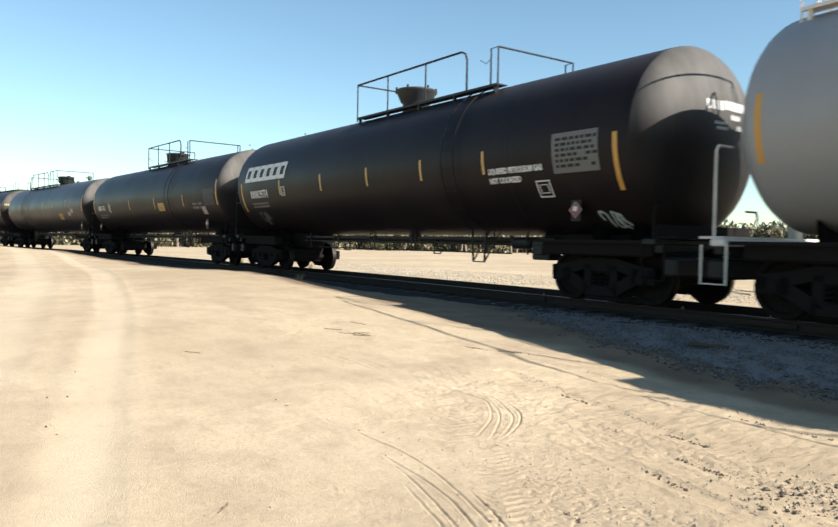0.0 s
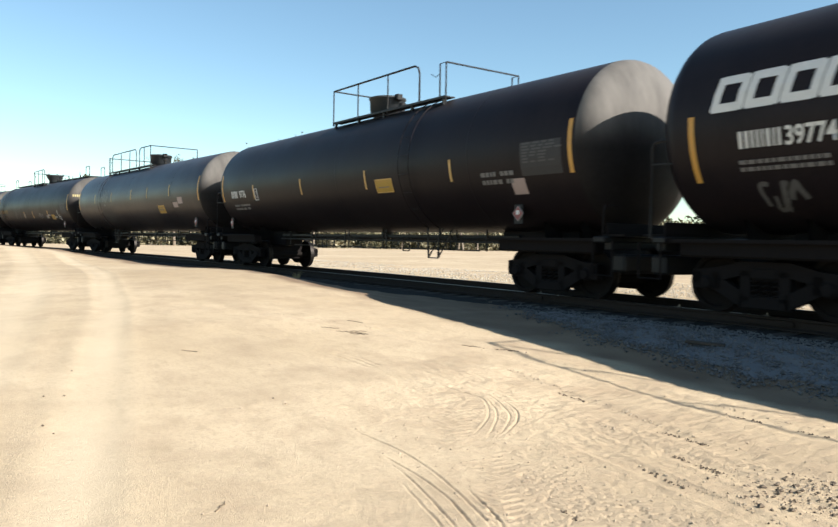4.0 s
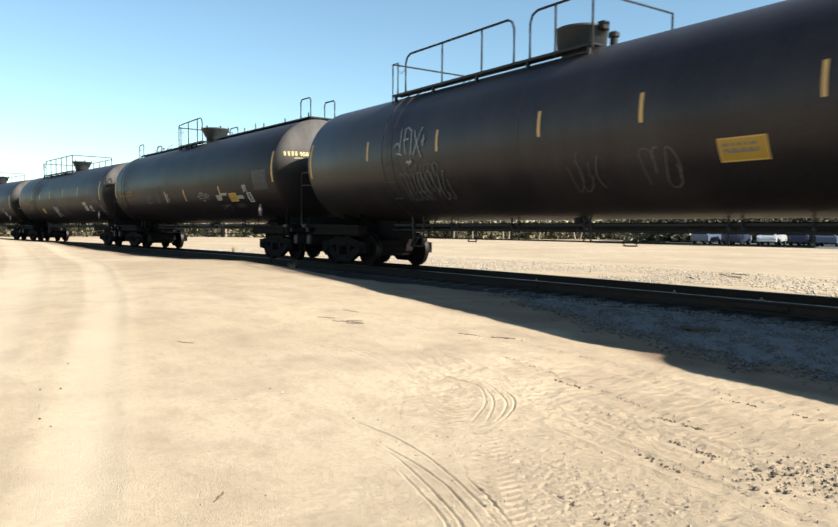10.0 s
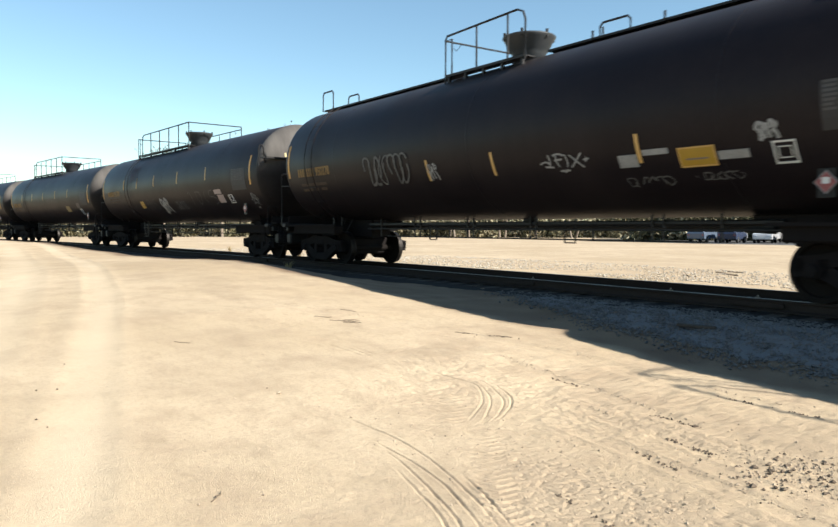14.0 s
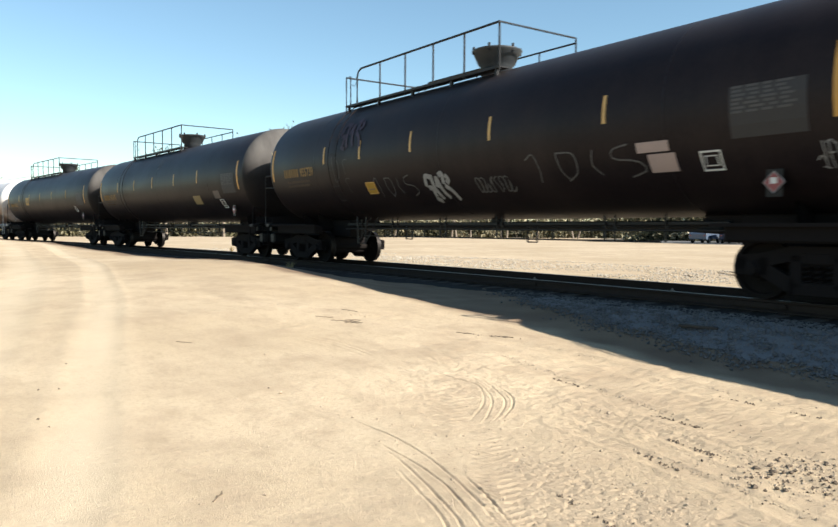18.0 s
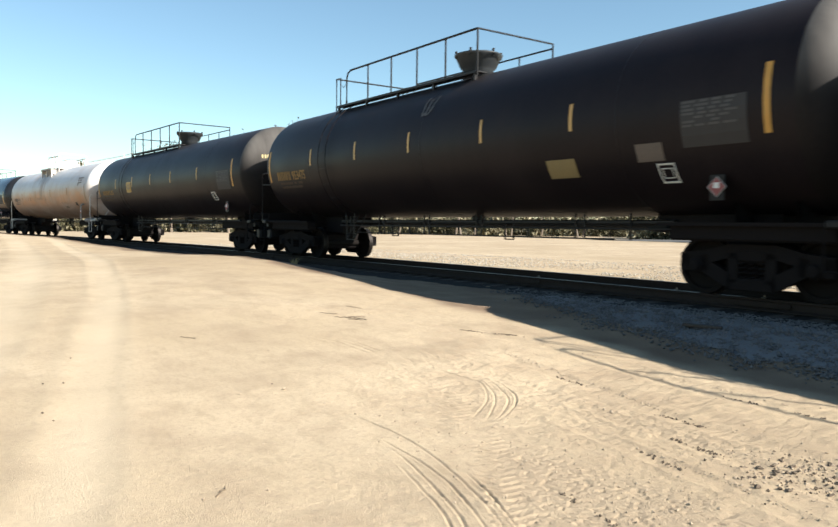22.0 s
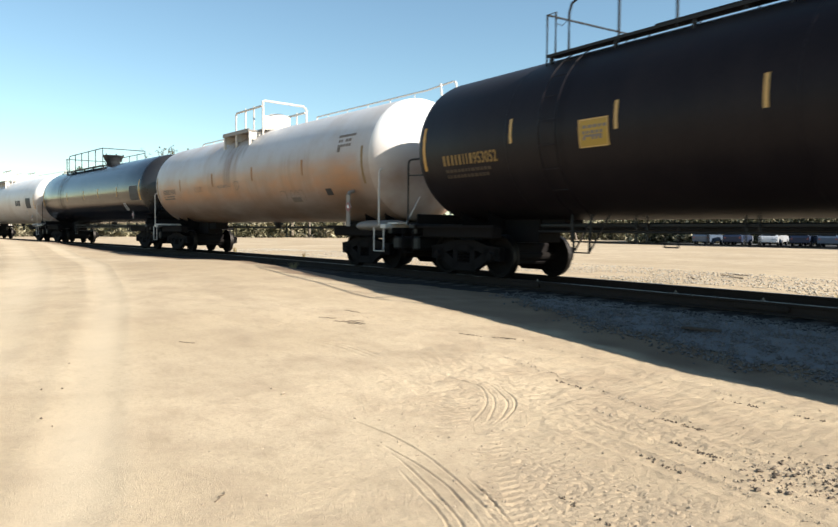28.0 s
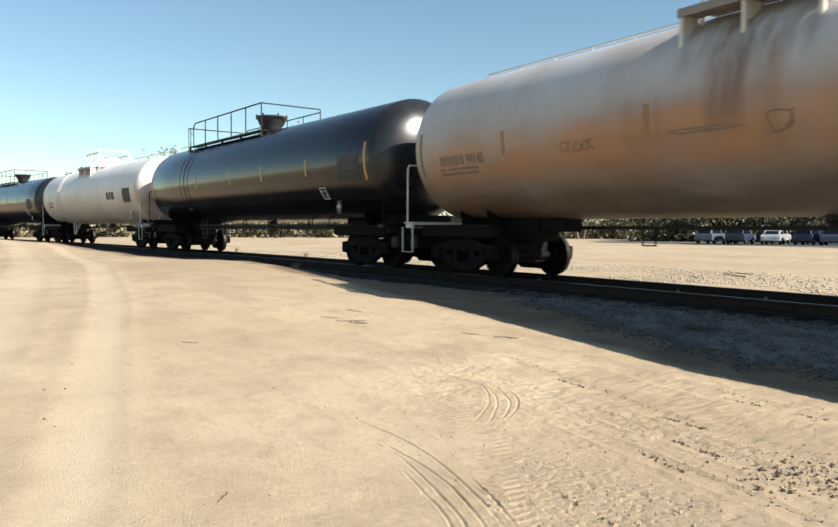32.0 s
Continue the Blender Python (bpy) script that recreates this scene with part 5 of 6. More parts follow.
SPECS[3].update(fore_truck=0.15, aft_truck=0.0, end=ENDGREY, label="black tank car with a yellow warning panel and white numbers", deck=(-1.45, 3.6, 1), ladder=3.1, strips=ends_and(3, [-5.35, -2.07, 1.36, 4.67], 2.17, endz=2.6),
                text=[("9776", 0.32, -6.5, 2.25, PAINTW)], notes=[(-7.17, 2.25, 1, 8, 0.035, 0.22, PAINTW), (-7.15, 1.98, 2, 11, 0.085, 0.06, PAINTG), (5.6, 2.2, 2, 8, 0.09, 0.08, PAINTG), panel_lines(6.8, 2.65)],
                plates=[(1.80, 2.06, 0.70, 0.31, SIGNY, "yellow warning panel"), (6.73, 2.16, 1.0, 0.59, PLATE, "faded stencil panel"), (6.4, 1.85, 0.36, 0.28, PINK, "faded pink notice")], placards=[(6.37, 1.5), (-8.0, 1.45)], boxes=[(-5.3, 2.13, 0.24, 0.36)],
                head=(PAINTW, [(0.5, 3.35, 5, 0.16)]))
SPECS[4].update(fore_truck=0.33, aft_truck=0.08, end=ENDGREY, paint=DUSTED, label="dusty black tank car with scrawled sides and a yellow panel", strips=ends_and(4, [-5.25, -2.5, 0.46, 2.6, 5.24], 2.56, endz=2.75), deck=(-5.25, 1.0, -1), ladder=-4.3,
                plates=[(3.80, 1.90, 0.70, 0.31, SIGNY, "yellow warning panel"), (5.57, 2.10, 0.47, 0.2, PINK, "faded pink notice"), (6.1, 2.23, 0.48, 0.25, PINK, "faded pink notice")], placards=[(7.26, 1.52)], boxes=[], notes=[(3.86, 2.1, 2, 5, 0.08, 0.04, INK)],
                tags=[(-4.1, -2.9, 2.36, 3.25, CHALK, 0.032, JAGGED)], scrawls=[(-4.0, -2.3, 1.6, 2.2, FADED, 10, 0.028), (-3.7, -2.5, 1.75, 2.35, FADED, 7, 0.025), (1.0, 1.85, 1.6, 2.25, FADED, 4, 0.022), (2.5, 3.1, 1.6, 2.2, FADED, 3, 0.022)], head=(PAINTW, [(-0.65, 3.03, 4, 0.12), (-0.25, 3.03, 6, 0.12), (-0.5, 2.92, 8, 0.05)]))
SPECS[5].update(fore_truck=0.22, label="black tank car with a full-length top walkway and end ladder", r=1.57, zc=2.72, strips=ends_and(5, [-1.45, 0.59, 3.86], 1.95, 0.42, endz=2.78), deck=(-1.7, 0.75, -1), ladder=-6.6, extras=[top_rail, rear_rail],
                plates=[(4.52, 1.84, 0.58, 0.27, SIGNY, "yellow warning panel"), (3.46, 1.9, 0.35, 0.18, CHALK, "chalky grey smear"), (3.92, 2.05, 0.45, 0.08, CHALK, "chalky grey smear"), (5.13, 1.91, 0.45, 0.11, CHALK, "chalky grey smear"), (6.55, 2.14, 0.98, 0.58, PLATE, "faded stencil panel")], placards=[(6.5, 1.54)], boxes=[(5.9, 1.8, 0.3, 0.28)],
                text=[("950378", 0.31, -6.34, 2.33, PAINTY)], notes=[(-7.34, 2.33, 1, 8, 0.06, 0.21, PAINTY), (-7.3, 2.08, 2, 12, 0.09, 0.07, DIMMED), panel_lines(6.6, 2.63)],
                tags=[(1.8, 2.9, 1.92, 2.24, CHALK, 0.03, JAGGED), (5.72, 6.02, 2.1, 2.34, CHALK, 0.05, FAT), (-1.45, -1.1, 1.95, 2.3, CHALK, 0.035, FAT)], scrawls=[(-3.9, -2.15, 1.95, 2.6, FADED, 8, 0.05), (3.5, 4.3, 1.62, 1.75, FADED, 6, 0.02), (4.7, 5.4, 1.66, 1.76, FADED, 6, 0.02)],
                head=(ENDYELLOW, [(-1.36, 3.08, 4, 0.13), (-0.95, 3.08, "950378", 0.12), (-1.1, 3.0, 9, 0.035)]))
SPECS[6].update(fore_truck=0.24, aft_truck=0.07, paint=BROWNED, end=ENDLIT, label="black tank car with graffiti and a purple spray patch", strips=ends_and(6, [-4.95, -3.17, -1.05, 1.53, 4.24], 2.6, endz=2.75, fore=7.72), deck=(-5.0, 1.0, -1), extras=[end_stand],
                plates=[(6.35, 2.17, 1.02, 0.67, PLATE, "faded stencil panel"), (-3.12, 1.78, 0.4, 0.27, SIGNY, "tilted yellow panel"), (4.8, 2.10, 0.56, 0.15, PINK, "faded pink notice"), (4.97, 1.81, 0.47, 0.26, PINK, "faded pink notice")], placards=[(6.84, 1.58)], boxes=[(5.83, 1.78, 0.32, 0.27)],
                text=[("955739", 0.32, -6.34, 2.36, PAINTY)], notes=[(-7.32, 2.36, 1, 8, 0.06, 0.22, PAINTY), (-7.2, 2.2, 2, 12, 0.09, 0.06, DIMMED), panel_lines(6.4, 2.75)],
                tags=[(-0.75, 0.15, 1.53, 2.12, CHALK, 0.1, FAT), (2.4, 4.9, 1.72, 2.28, FADED, 0.025, LOOPS), (-4.2, -3.15, 2.85, 3.6, PURPLE, 0.09, FAT), (7.4, 7.88, 1.6, 2.1, CHALK, 0.018, JAGGED), (-2.75, -1.1, 1.64, 2.15, FADED, 0.022, LOOPS)], scrawls=[(0.9, 1.95, 1.67, 1.95, FADED, 9, 0.03), (-4.5, -4.25, 2.1, 2.8, FADED, 1, 0.022), (-3.95, -3.75, 1.85, 2.2, FADED, 1, 0.02), (-3.95, -3.75, 2.3, 2.65, FADED, 1, 0.02)],
                head=(ENDYELLOW, [(-0.82, 3.12, 4, 0.12), (-0.4, 3.13, 6, 0.12), (-0.5, 2.98, 7, 0.05), (-0.4, 2.9, 6, 0.05)]))
SPECS[7].update(fore_truck=0.33, aft_truck=0.18, label="black tank car with ochre lettering", strips=ends_and(7, [-5.17, -2.82, -0.51, 1.93, 4.22], 2.54, endz=2.65, fore=7.57), deck=(-5.0, 0.95, -1),
                plates=[(6.30, 2.11, 1.0, 0.64, PLATE, "faded stencil panel"), (3.56, 1.8, 0.65, 0.3, DULLY, "dull yellow panel"), (5.47, 1.96, 0.48, 0.26, DULL, "dull brown notice")], placards=[(6.72, 1.55)], boxes=[(5.78, 1.64, 0.3, 0.28)],
                text=[("953475", 0.34, -6.36, 2.22, PAINTY)], notes=[(-7.32, 2.22, 1, 8, 0.06, 0.24, PAINTY), (-7.2, 2.1, 2, 12, 0.09, 0.06, DIMMED), panel_lines(6.35, 2.65)], head=(ENDYELLOW, [(-0.72, 3.22, 4, 0.11), (-0.25, 3.22, 6, 0.11), (-0.45, 3.12, 3, 0.05), (-0.1, 3.1, 6, 0.05), (0.0, 2.98, 4, 0.05)]), scrawls=[(-0.2, 0.25, 3.3, 3.7, FADED, 3, 0.04)])
SPECS[8].update(aft_truck=0.22, label="black tank car with ochre lettering and a square yellow panel", strips=ends_and(8, [-5.37, -2.93, -0.51, 1.88, 4.58], 2.53, endz=2.65, fore=7.6), deck=(-5.2, 1.0, -1), ladder=-4.37,
                plates=[(-3.70, 2.3, 0.62, 0.45, SIGNY, "square yellow warning panel"), (6.33, 2.12, 1.06, 0.63, PLATE, "faded stencil panel")], placards=[(6.57, 1.55)], boxes=[(5.6, 1.78, 0.34, 0.28)],
                text=[("953052", 0.30, -6.5, 2.26, PAINTY)], notes=[(-7.48, 2.26, 1, 8, 0.065, 0.2, PAINTY), (-7.45, 2.12, 2, 12, 0.09, 0.06, DIMMED), (-3.62, 2.6, 3, 5, 0.075, 0.05, INK), panel_lines(6.4, 2.65)], head=(ENDYELLOW, [(-0.97, 3.08, 4, 0.12), (-0.5, 3.08, 6, 0.12), (-0.7, 2.96, 6, 0.05), (-0.5, 2.86, 6, 0.05)]))
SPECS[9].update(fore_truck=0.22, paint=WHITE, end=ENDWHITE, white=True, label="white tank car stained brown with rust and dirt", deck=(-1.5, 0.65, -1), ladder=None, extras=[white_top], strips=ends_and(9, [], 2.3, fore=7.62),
                plates=[(6.40, 3.27, 0.8, 0.06, INK, "dark stencil"), (5.62, 1.85, 0.3, 0.17, PLATE, "grey notice"), (3.55, 1.72, 0.5, 0.13, INK, "faded grey notice"), (-5.2, 2.34, 0.08, 0.43, RUST, ""), (-1.98, 2.38, 0.1, 0.44, RUST, ""), (1.27, 2.42, 0.1, 0.42, RUST, ""), (4.53, 2.42, 0.1, 0.42, RUST, "")],
                text=[("94145", 0.28, -6.3, 2.25, INK)], notes=[(-7.16, 2.25, 1, 8, 0.055, 0.19, INK), (-7.2, 2.15, 2, 12, 0.08, 0.05, INK), (6.45, 3.14, 2, 5, 0.10, 0.07, INK), (6.45, 2.9, 1, 3, 0.04, 0.16, INK)], boxes=[], placards=[(7.02, 1.5)],
                scrawls=[(-0.05, 0.5, 2.2, 2.48, INK, 2, 0.016), (-1.5, -0.5, 2.32, 2.38, INK, 2, 0.02), (-3.7, -2.9, 2.25, 2.42, INK, 5, 0.012), (3.0, 4.4, 1.75, 2.05, INK, 5, 0.014)], head=(INK, [(0.3, 3.3, 8, 0.1)]))
SPECS[9].pop("ladder")
SPECS[10].update(paint=GLOSS, end=GLOSSEND, label="glossy clean black tank car with a dark roof walkway", strips=ends_and(10, [-3.09, -0.02, 2.39, 5.22], 2.38, endz=2.6), deck=(-5.75, 0.95, -1), plates=[(6.93, 2.17, 1.0, 0.62, PLATE, "faded stencil panel")], notes=[panel_lines(7.0, 2.7)], placards=[(6.5, 1.53)])
SPECS[11].update(paint=WHITE2, end=ENDWHITE, white=True, label="white tank car with a white valve housing", deck=(-1.5, 0.65, -1), extras=[white_top], strips=ends_and(11, [-5.1, -2.0], 2.3), notes=[(-7.0, 2.3, 2, 8, 0.1, 0.1, INK), (4.0, 2.3, 1, 3, 0.3, 0.35, PLATE)], head=(INK, [(0.2, 3.3, 8, 0.12)]))
SPECS[12].update(paint=GLOSS, end=GLOSSEND, label="glossy black tank car")
SPECS[14].update(paint=BROWNED)
TRAIN = [tank_car(i, sp) for i, sp in enumerate(SPECS)]

# ---- track ----


def rail_mesh(lat):
    prof = [(-0.07, -0.17), (0.07, -0.17), (0.07, -0.155), (0.012, -0.13), (0.01, -0.045), (0.036, -0.035), (0.036, -0.004), (0.028, 0.0), (-0.028, 0.0), (-0.036, -0.004), (-0.036, -0.035), (-0.01, -0.045), (-0.012, -0.13), (-0.07, -0.155)]
    bm = bmesh.new()
    prev = None
    for s in np.arange(-240, 121, 2.0):
        row = [bm.verts.new(on_track(s, lat + a, RZ + b)) for a, b in prof]
        if prev:
            for k in range(len(prof)):
                f = bm.faces.new((prev[k], prev[(k + 1) % len(prof)], row[(k + 1) % len(prof)], row[k]))
                f.material_index = 1 if k in (6, 7, 8) else 0
        prev = row
    bmesh.ops.recalc_face_normals(bm, faces=bm.faces)
    return finish("rail", bm, [RAILM, RAILTOP])


track = tagged(new("railway_track"), "railway track with rusty rails on timber ties", "railway track", kind="structure")
for lat in (-0.753, 0.753):
    linked("rail", rail_mesh(lat), track, "steel rail, worn bright on top")



def ribbon(name, mat, s0, s1, ds, lats, lift, edge, seed):
    """A strip of bed beside and under the track, with uneven edges."""
    ss = np.arange(s0, s1, ds)
    rows = []
    for k, sv in enumerate(ss):
        e0, e1 = edge(sv)
        fr = np.linspace(0, 1, lats)
        la = e0 + (e1 - e0) * fr
        a = sv / R_TRACK
        x, y = (R_TRACK - la) * np.sin(a), CY + (R_TRACK - la) * np.cos(a)
        taper = np.minimum(1, np.minimum(fr, 1 - fr) / 0.06)
        rows.append(np.stack([x, y, terrain(x, y) + lift * (2 * taper - 1) + 0.03 * lattice(x, y, 9.0, seed) * taper], -1))
    co = np.array(rows).reshape(-1, 3)
    n = lats
    idx = np.arange(len(co)).reshape(-1, n)
    q = np.stack([idx[:-1, :-1], idx[1:, :-1], idx[1:, 1:], idx[:-1, 1:]], -1).reshape(-1, 4)
    me = bpy.data.meshes.new(name)
    me.from_pydata(co.tolist(), [], q.tolist())
    me.polygons.foreach_set("use_smooth", [True] * len(me.polygons))
    me.materials.append(mat)
    return me


def ragged(x, seed):
    return float(lattice(np.array(x), np.array(seed * 3.7), 0.6, seed) + 0.5 * lattice(np.array(x), np.array(seed * 1.3), 2.5, seed + 1))


CINDER = mat_simple("dark_oily_track_bed", (0.018, 0.0165, 0.016), (0.05, 0.044, 0.04), 2.0, 0.95, 0.0, 0.6, 0.03, spec=0.1)
tagged(new("track_bed", ribbon("track_bed", CINDER, -130, 60, 0.5, 16, 0.012, lambda v: (-1.75 + 0.3 * ragged(v, 5), 2.0 + 0.35 * ragged(v, 6)), 31)), "dark oily bed between and beside the rails", "track bed", kind="structure")


def gravel_edge(v):
    w = float(smooth01((v + 11) / 6))
    return (1.6 + 0.15 * ragged(v, 8), 1.85 + 1.3 * w + 0.5 * ragged(v, 9))


tagged(new("ballast_shoulder", ribbon("ballast_shoulder", STONE, -9, 40, 0.12, 22, 0.014, gravel_edge, 33)), "grey gravel shoulder beside the rails", "gravel", kind="structure")


def stones(name, mat, places, lo, hi, seed, flat=0.65):
    """Many small broken stones as one mesh."""
    rng = np.random.RandomState(seed)
    base = np.array([(1, 0, 0), (-1, 0, 0), (0, 1, 0), (0, -1, 0), (0, 0, 1), (0, 0, -1)], float)
    tri = np.array([(0, 2, 4), (2, 1, 4), (1, 3, 4), (3, 0, 4), (2, 0, 5), (1, 2, 5), (3, 1, 5), (0, 3, 5)])
    n = len(places)
    size = lo + (hi - lo) * rng.rand(n, 1, 1) ** 2
    v = base[None] * (0.7 + 0.6 * rng.rand(n, 6, 3)) * size
    v = v + 0.35 * size * (rng.rand(n, 6, 3) - 0.5)
    a = rng.rand(n) * 6.283
    c, sn = np.cos(a)[:, None], np.sin(a)[:, None]
    x, y = v[..., 0] * c - v[..., 1] * sn, v[..., 0] * sn + v[..., 1] * c
    v = np.stack([x, y, v[..., 2] * flat], -1) + np.array(places)[:, None, :]
    f = (tri[None] + 6 * np.arange(n)[:, None, None]).reshape(-1, 3)
    me = bpy.data.meshes.new(name)
    me.from_pydata(v.reshape(-1, 3).tolist(), [], f.tolist())
    me.materials.append(mat)
    return me


def island_mat(name, a, b2, rough=0.9):
    m, nt, b = material(name, rough, 0, 0.2)
    g = nt.nodes.new("ShaderNodeNewGeometry")
    c = ramp(nt, g.outputs["Random Per Island"], [(0.0, a), (1.0, b2)])
    nt.links.new(mixed(nt, 0.4, c, mixed(nt, noise_node(nt, 40.0), a, b2)), b.inputs["Base Color"])
    return m


BALLAST = island_mat("ballast_stones", (0.075, 0.070, 0.068), (0.165, 0.152, 0.142))
rng = np.random.RandomState(7)
pts = []
for _ in range(23000):
    sv = -10.5 + 15.5 * rng.rand()
    e0, e1 = gravel_edge(sv)
    la = e0 - 0.35 + (e1 + 0.1 - e0 + 0.35) * rng.rand() + abs(rng.randn()) * 0.16
    if sv < -7 and rng.rand() > (sv + 10.5) / 3.5:
        continue
    p = on_track(sv, la)
    pts.append((p.x, p.y, float(la)))
pts = np.array(pts)
pts[:, 2] = terrain(pts[:, 0], pts[:, 1]) + 0.015
tagged(new("ballast_stones", stones("ballast_stones", BALLAST, pts, 0.009, 0.030, 2)), "loose grey ballast stones beside the rails", "gravel", kind="stuff")
# sunlit gravel beyond the track
far_pts = []
for _ in range(24000):
    sv, la = -42 + 43 * rng.rand(), -1.75 - 8.5 * rng.rand() ** 1.7
    if float(lattice(np.array(sv), np.array(la), 0.35, 77)) < -0.2:
        continue
    p = on_track(sv, la)
    far_pts.append((p.x, p.y, 0.0))
far_pts = np.array(far_pts)
far_pts[:, 2] = terrain(far_pts[:, 0], far_pts[:, 1]) + 0.012
GRIT = island_mat("pale_gravel", (0.24, 0.205, 0.16), (0.56, 0.50, 0.41))
tagged(new("far_gravel", stones("far_gravel", GRIT, far_pts, 0.008, 0.04, 3)), "pale gravel scattered beyond the track", "gravel", kind="stuff")
# ties: those near the camera one by one
tie_me = finish("tie", box(bmesh.new(), -0.115, 0.115, -1.3, 1.3, -0.17, 0.0, 0.012), TIE)
for k in range(150):
    sv = -72 + 0.52 * k
    p = on_track(sv + 0.03 * math.sin(k * 7.1), 0.04 * math.sin(k * 3.3), RZ - 0.183)
    linked("tie", tie_me, track, "", Matrix.Translation(p) @ Matrix.Rotation(-sv / R_TRACK + 0.02 * math.sin(k * 5.7), 4, "Z"))
plate_me = finish("tie_plate", box(bmesh.new(), -0.10, 0.10, -0.18, 0.18, 0.0, 0.014), RAILM)
bar_me = finish("joint_bar", box(box(bmesh.new(), -0.4, 0.4, 0.012, 0.04, -0.125, -0.045, 0.008), -0.42, -0.36, 0.03, 0.06, -0.10, -0.07), RAILM)
for k in range(60, 146):
    sv = -72 + 0.52 * k
    for lat in (-0.753, 0.753):
        linked("tie_plate", plate_me, track, "", Matrix.Translation(on_track(sv, lat, RZ - 0.183)) @ Matrix.Rotation(-sv / R_TRACK, 4, "Z"))
for sv in (-10.7, -5.88, -22.6, 0.8):
    linked("joint_bar", bar_me, track, "bolted joint bar", Matrix.Translation(on_track(sv, 0.753, RZ)) @ Matrix.Rotation(math.pi - sv / R_TRACK, 4, "Z"))

clip_me = finish("rail_clip", box(box(bmesh.new(), -0.035, 0.035, -0.07, -0.035, -0.03, 0.012, 0.006), -0.014, 0.014, -0.065, -0.045, 0.012, 0.04, 0.005), RAILTOP)
for sv in (-10.42, -7.34, -5.9):
    linked("rail_clip", clip_me, track, "bright worn rail clip", Matrix.Translation(on_track(sv, 0.753, RZ)) @ Matrix.Rotation(math.pi - sv / R_TRACK, 4, "Z"))

# ---- small things on the sand ----
PEB = island_mat("brown_pebbles", (0.20, 0.155, 0.11), (0.50, 0.40, 0.29))
pp = []
for _ in range(450):
    x, y = -9 + 11 * rng.rand(), 1.0 + 5.5 * rng.rand()
    if rng.rand() < 0.15 + 0.85 * max(0.0, min(1.0, (x + 6) / 4)):
        pp.append((x, y, 0))
for _ in range(420):
    pp.append((-2.2 + 0.26 * rng.randn(), 4.35 + 0.26 * rng.randn(), 0))
for _ in range(300):
    pp.append((-2.9 + 0.9 * rng.randn(), 3.0 + 0.35 * rng.randn(), 0))
for pts3, half, deep in RUTS[2:]:
    for _ in range(170):
        q = pts3[rng.randint(len(pts3) - 1)]
        f = rng.rand()
        q2 = pts3[min(len(pts3) - 1, pts3.index(q) + 1)]
        x, y = q[0] + (q2[0] - q[0]) * f, q[1] + (q2[1] - q[1]) * f + half * 0.9 + 0.02 * rng.randn()
        if float(lattice(np.array(x), np.array(y), 1.3, 91)) > 0.02:
            pp.append((x, y, 0))
pp = np.array(pp)
pp[:, 2] = surface(pp[:, 0], pp[:, 1]) + 0.002
tagged(new("pebbles", stones("pebbles", PEB, pp, 0.004, 0.014, 4, 0.7)), "small pebbles and grit lying on the sand", "pebbles", kind="stuff")
DARKSTONE = island_mat("dark_stones", (0.055, 0.042, 0.032), (0.19, 0.145, 0.105))
crumbs = []
for (xa, ya), (xb, yb), n in (((-3.74, 4.71), (-3.27, 4.71), 36), ((-3.77, 5.68), (-2.8, 5.70), 36), ((-3.30, 4.28), (-2.79, 4.19), 50), ((-3.15, 3.82), (-2.78, 3.75), 24), ((-7.25, 5.43), (-6.62, 5.80), 40), ((-5.11, 4.92), (-4.68, 4.91), 34), ((-3.0, 2.9), (-2.3, 2.75), 30)):
    for _ in range(n):
        f = rng.rand()
        f = 0.5 * f + 0.25 * (0.3 if f < 0.4 else 1.5) + 0.08 * rng.randn()
        x, y = xa + (xb - xa) * f, ya + (yb - ya) * f + 0.014 * rng.randn()
        crumbs.append((x, y, float(surface(np.array(x), np.array(y))) + 0.004))
for _ in range(110):
    x, y = -2.35 + 0.2 * rng.randn(), 4.25 + 0.2 * rng.randn()
    crumbs.append((x, y, float(surface(np.array(x), np.array(y))) + 0.004))
tagged(new("soil_crumbs", stones("soil_crumbs", DARKSTONE, np.array(crumbs), 0.005, 0.014, 9, 0.8)), "dark crumbs of soil lying in short rows on the sand", "soil crumbs", kind="stuff")
for k, (x, y) in enumerate(((-7.65, 1.01), (-6.72, 0.83), (-5.91, 0.59), (-5.73, 0.64), (-6.76, 0.68), (-5.94, 2.37))):
    tagged(new("stone", stones("stone", DARKSTONE, np.array([(x, y, float(surface(np.array(x), np.array(y))) + 0.006)]), 0.009, 0.011, 150 + k)), "small dark stone lying on the sand", "stone", "stones on the sand")
tagged(new("stone", stones("stone", PEB, np.array([(-5.74, 2.40, float(surface(np.array(-5.74), np.array(2.40))) + 0.008)]), 0.02, 0.022, 160)), "pale pebble lying on the sand", "stone", "stones on the sand")
for k in range(30):
    x, y = -2.36 + 0.20 * rng.randn(), 4.25 + 0.19 * rng.randn()
    tagged(new("stone", stones("stone", DARKSTONE, np.array([(x, y, float(surface(np.array(x), np.array(y))) + 0.008)]), 0.010 + 0.010 * rng.rand(), 0.024, 100 + k)), "small dark stone lying on the sand", "stone", "stones on the sand")
BARK = mat_simple("dry_twig_bark", (0.10, 0.07, 0.045), (0.20, 0.15, 0.10), 12.0, 0.9)


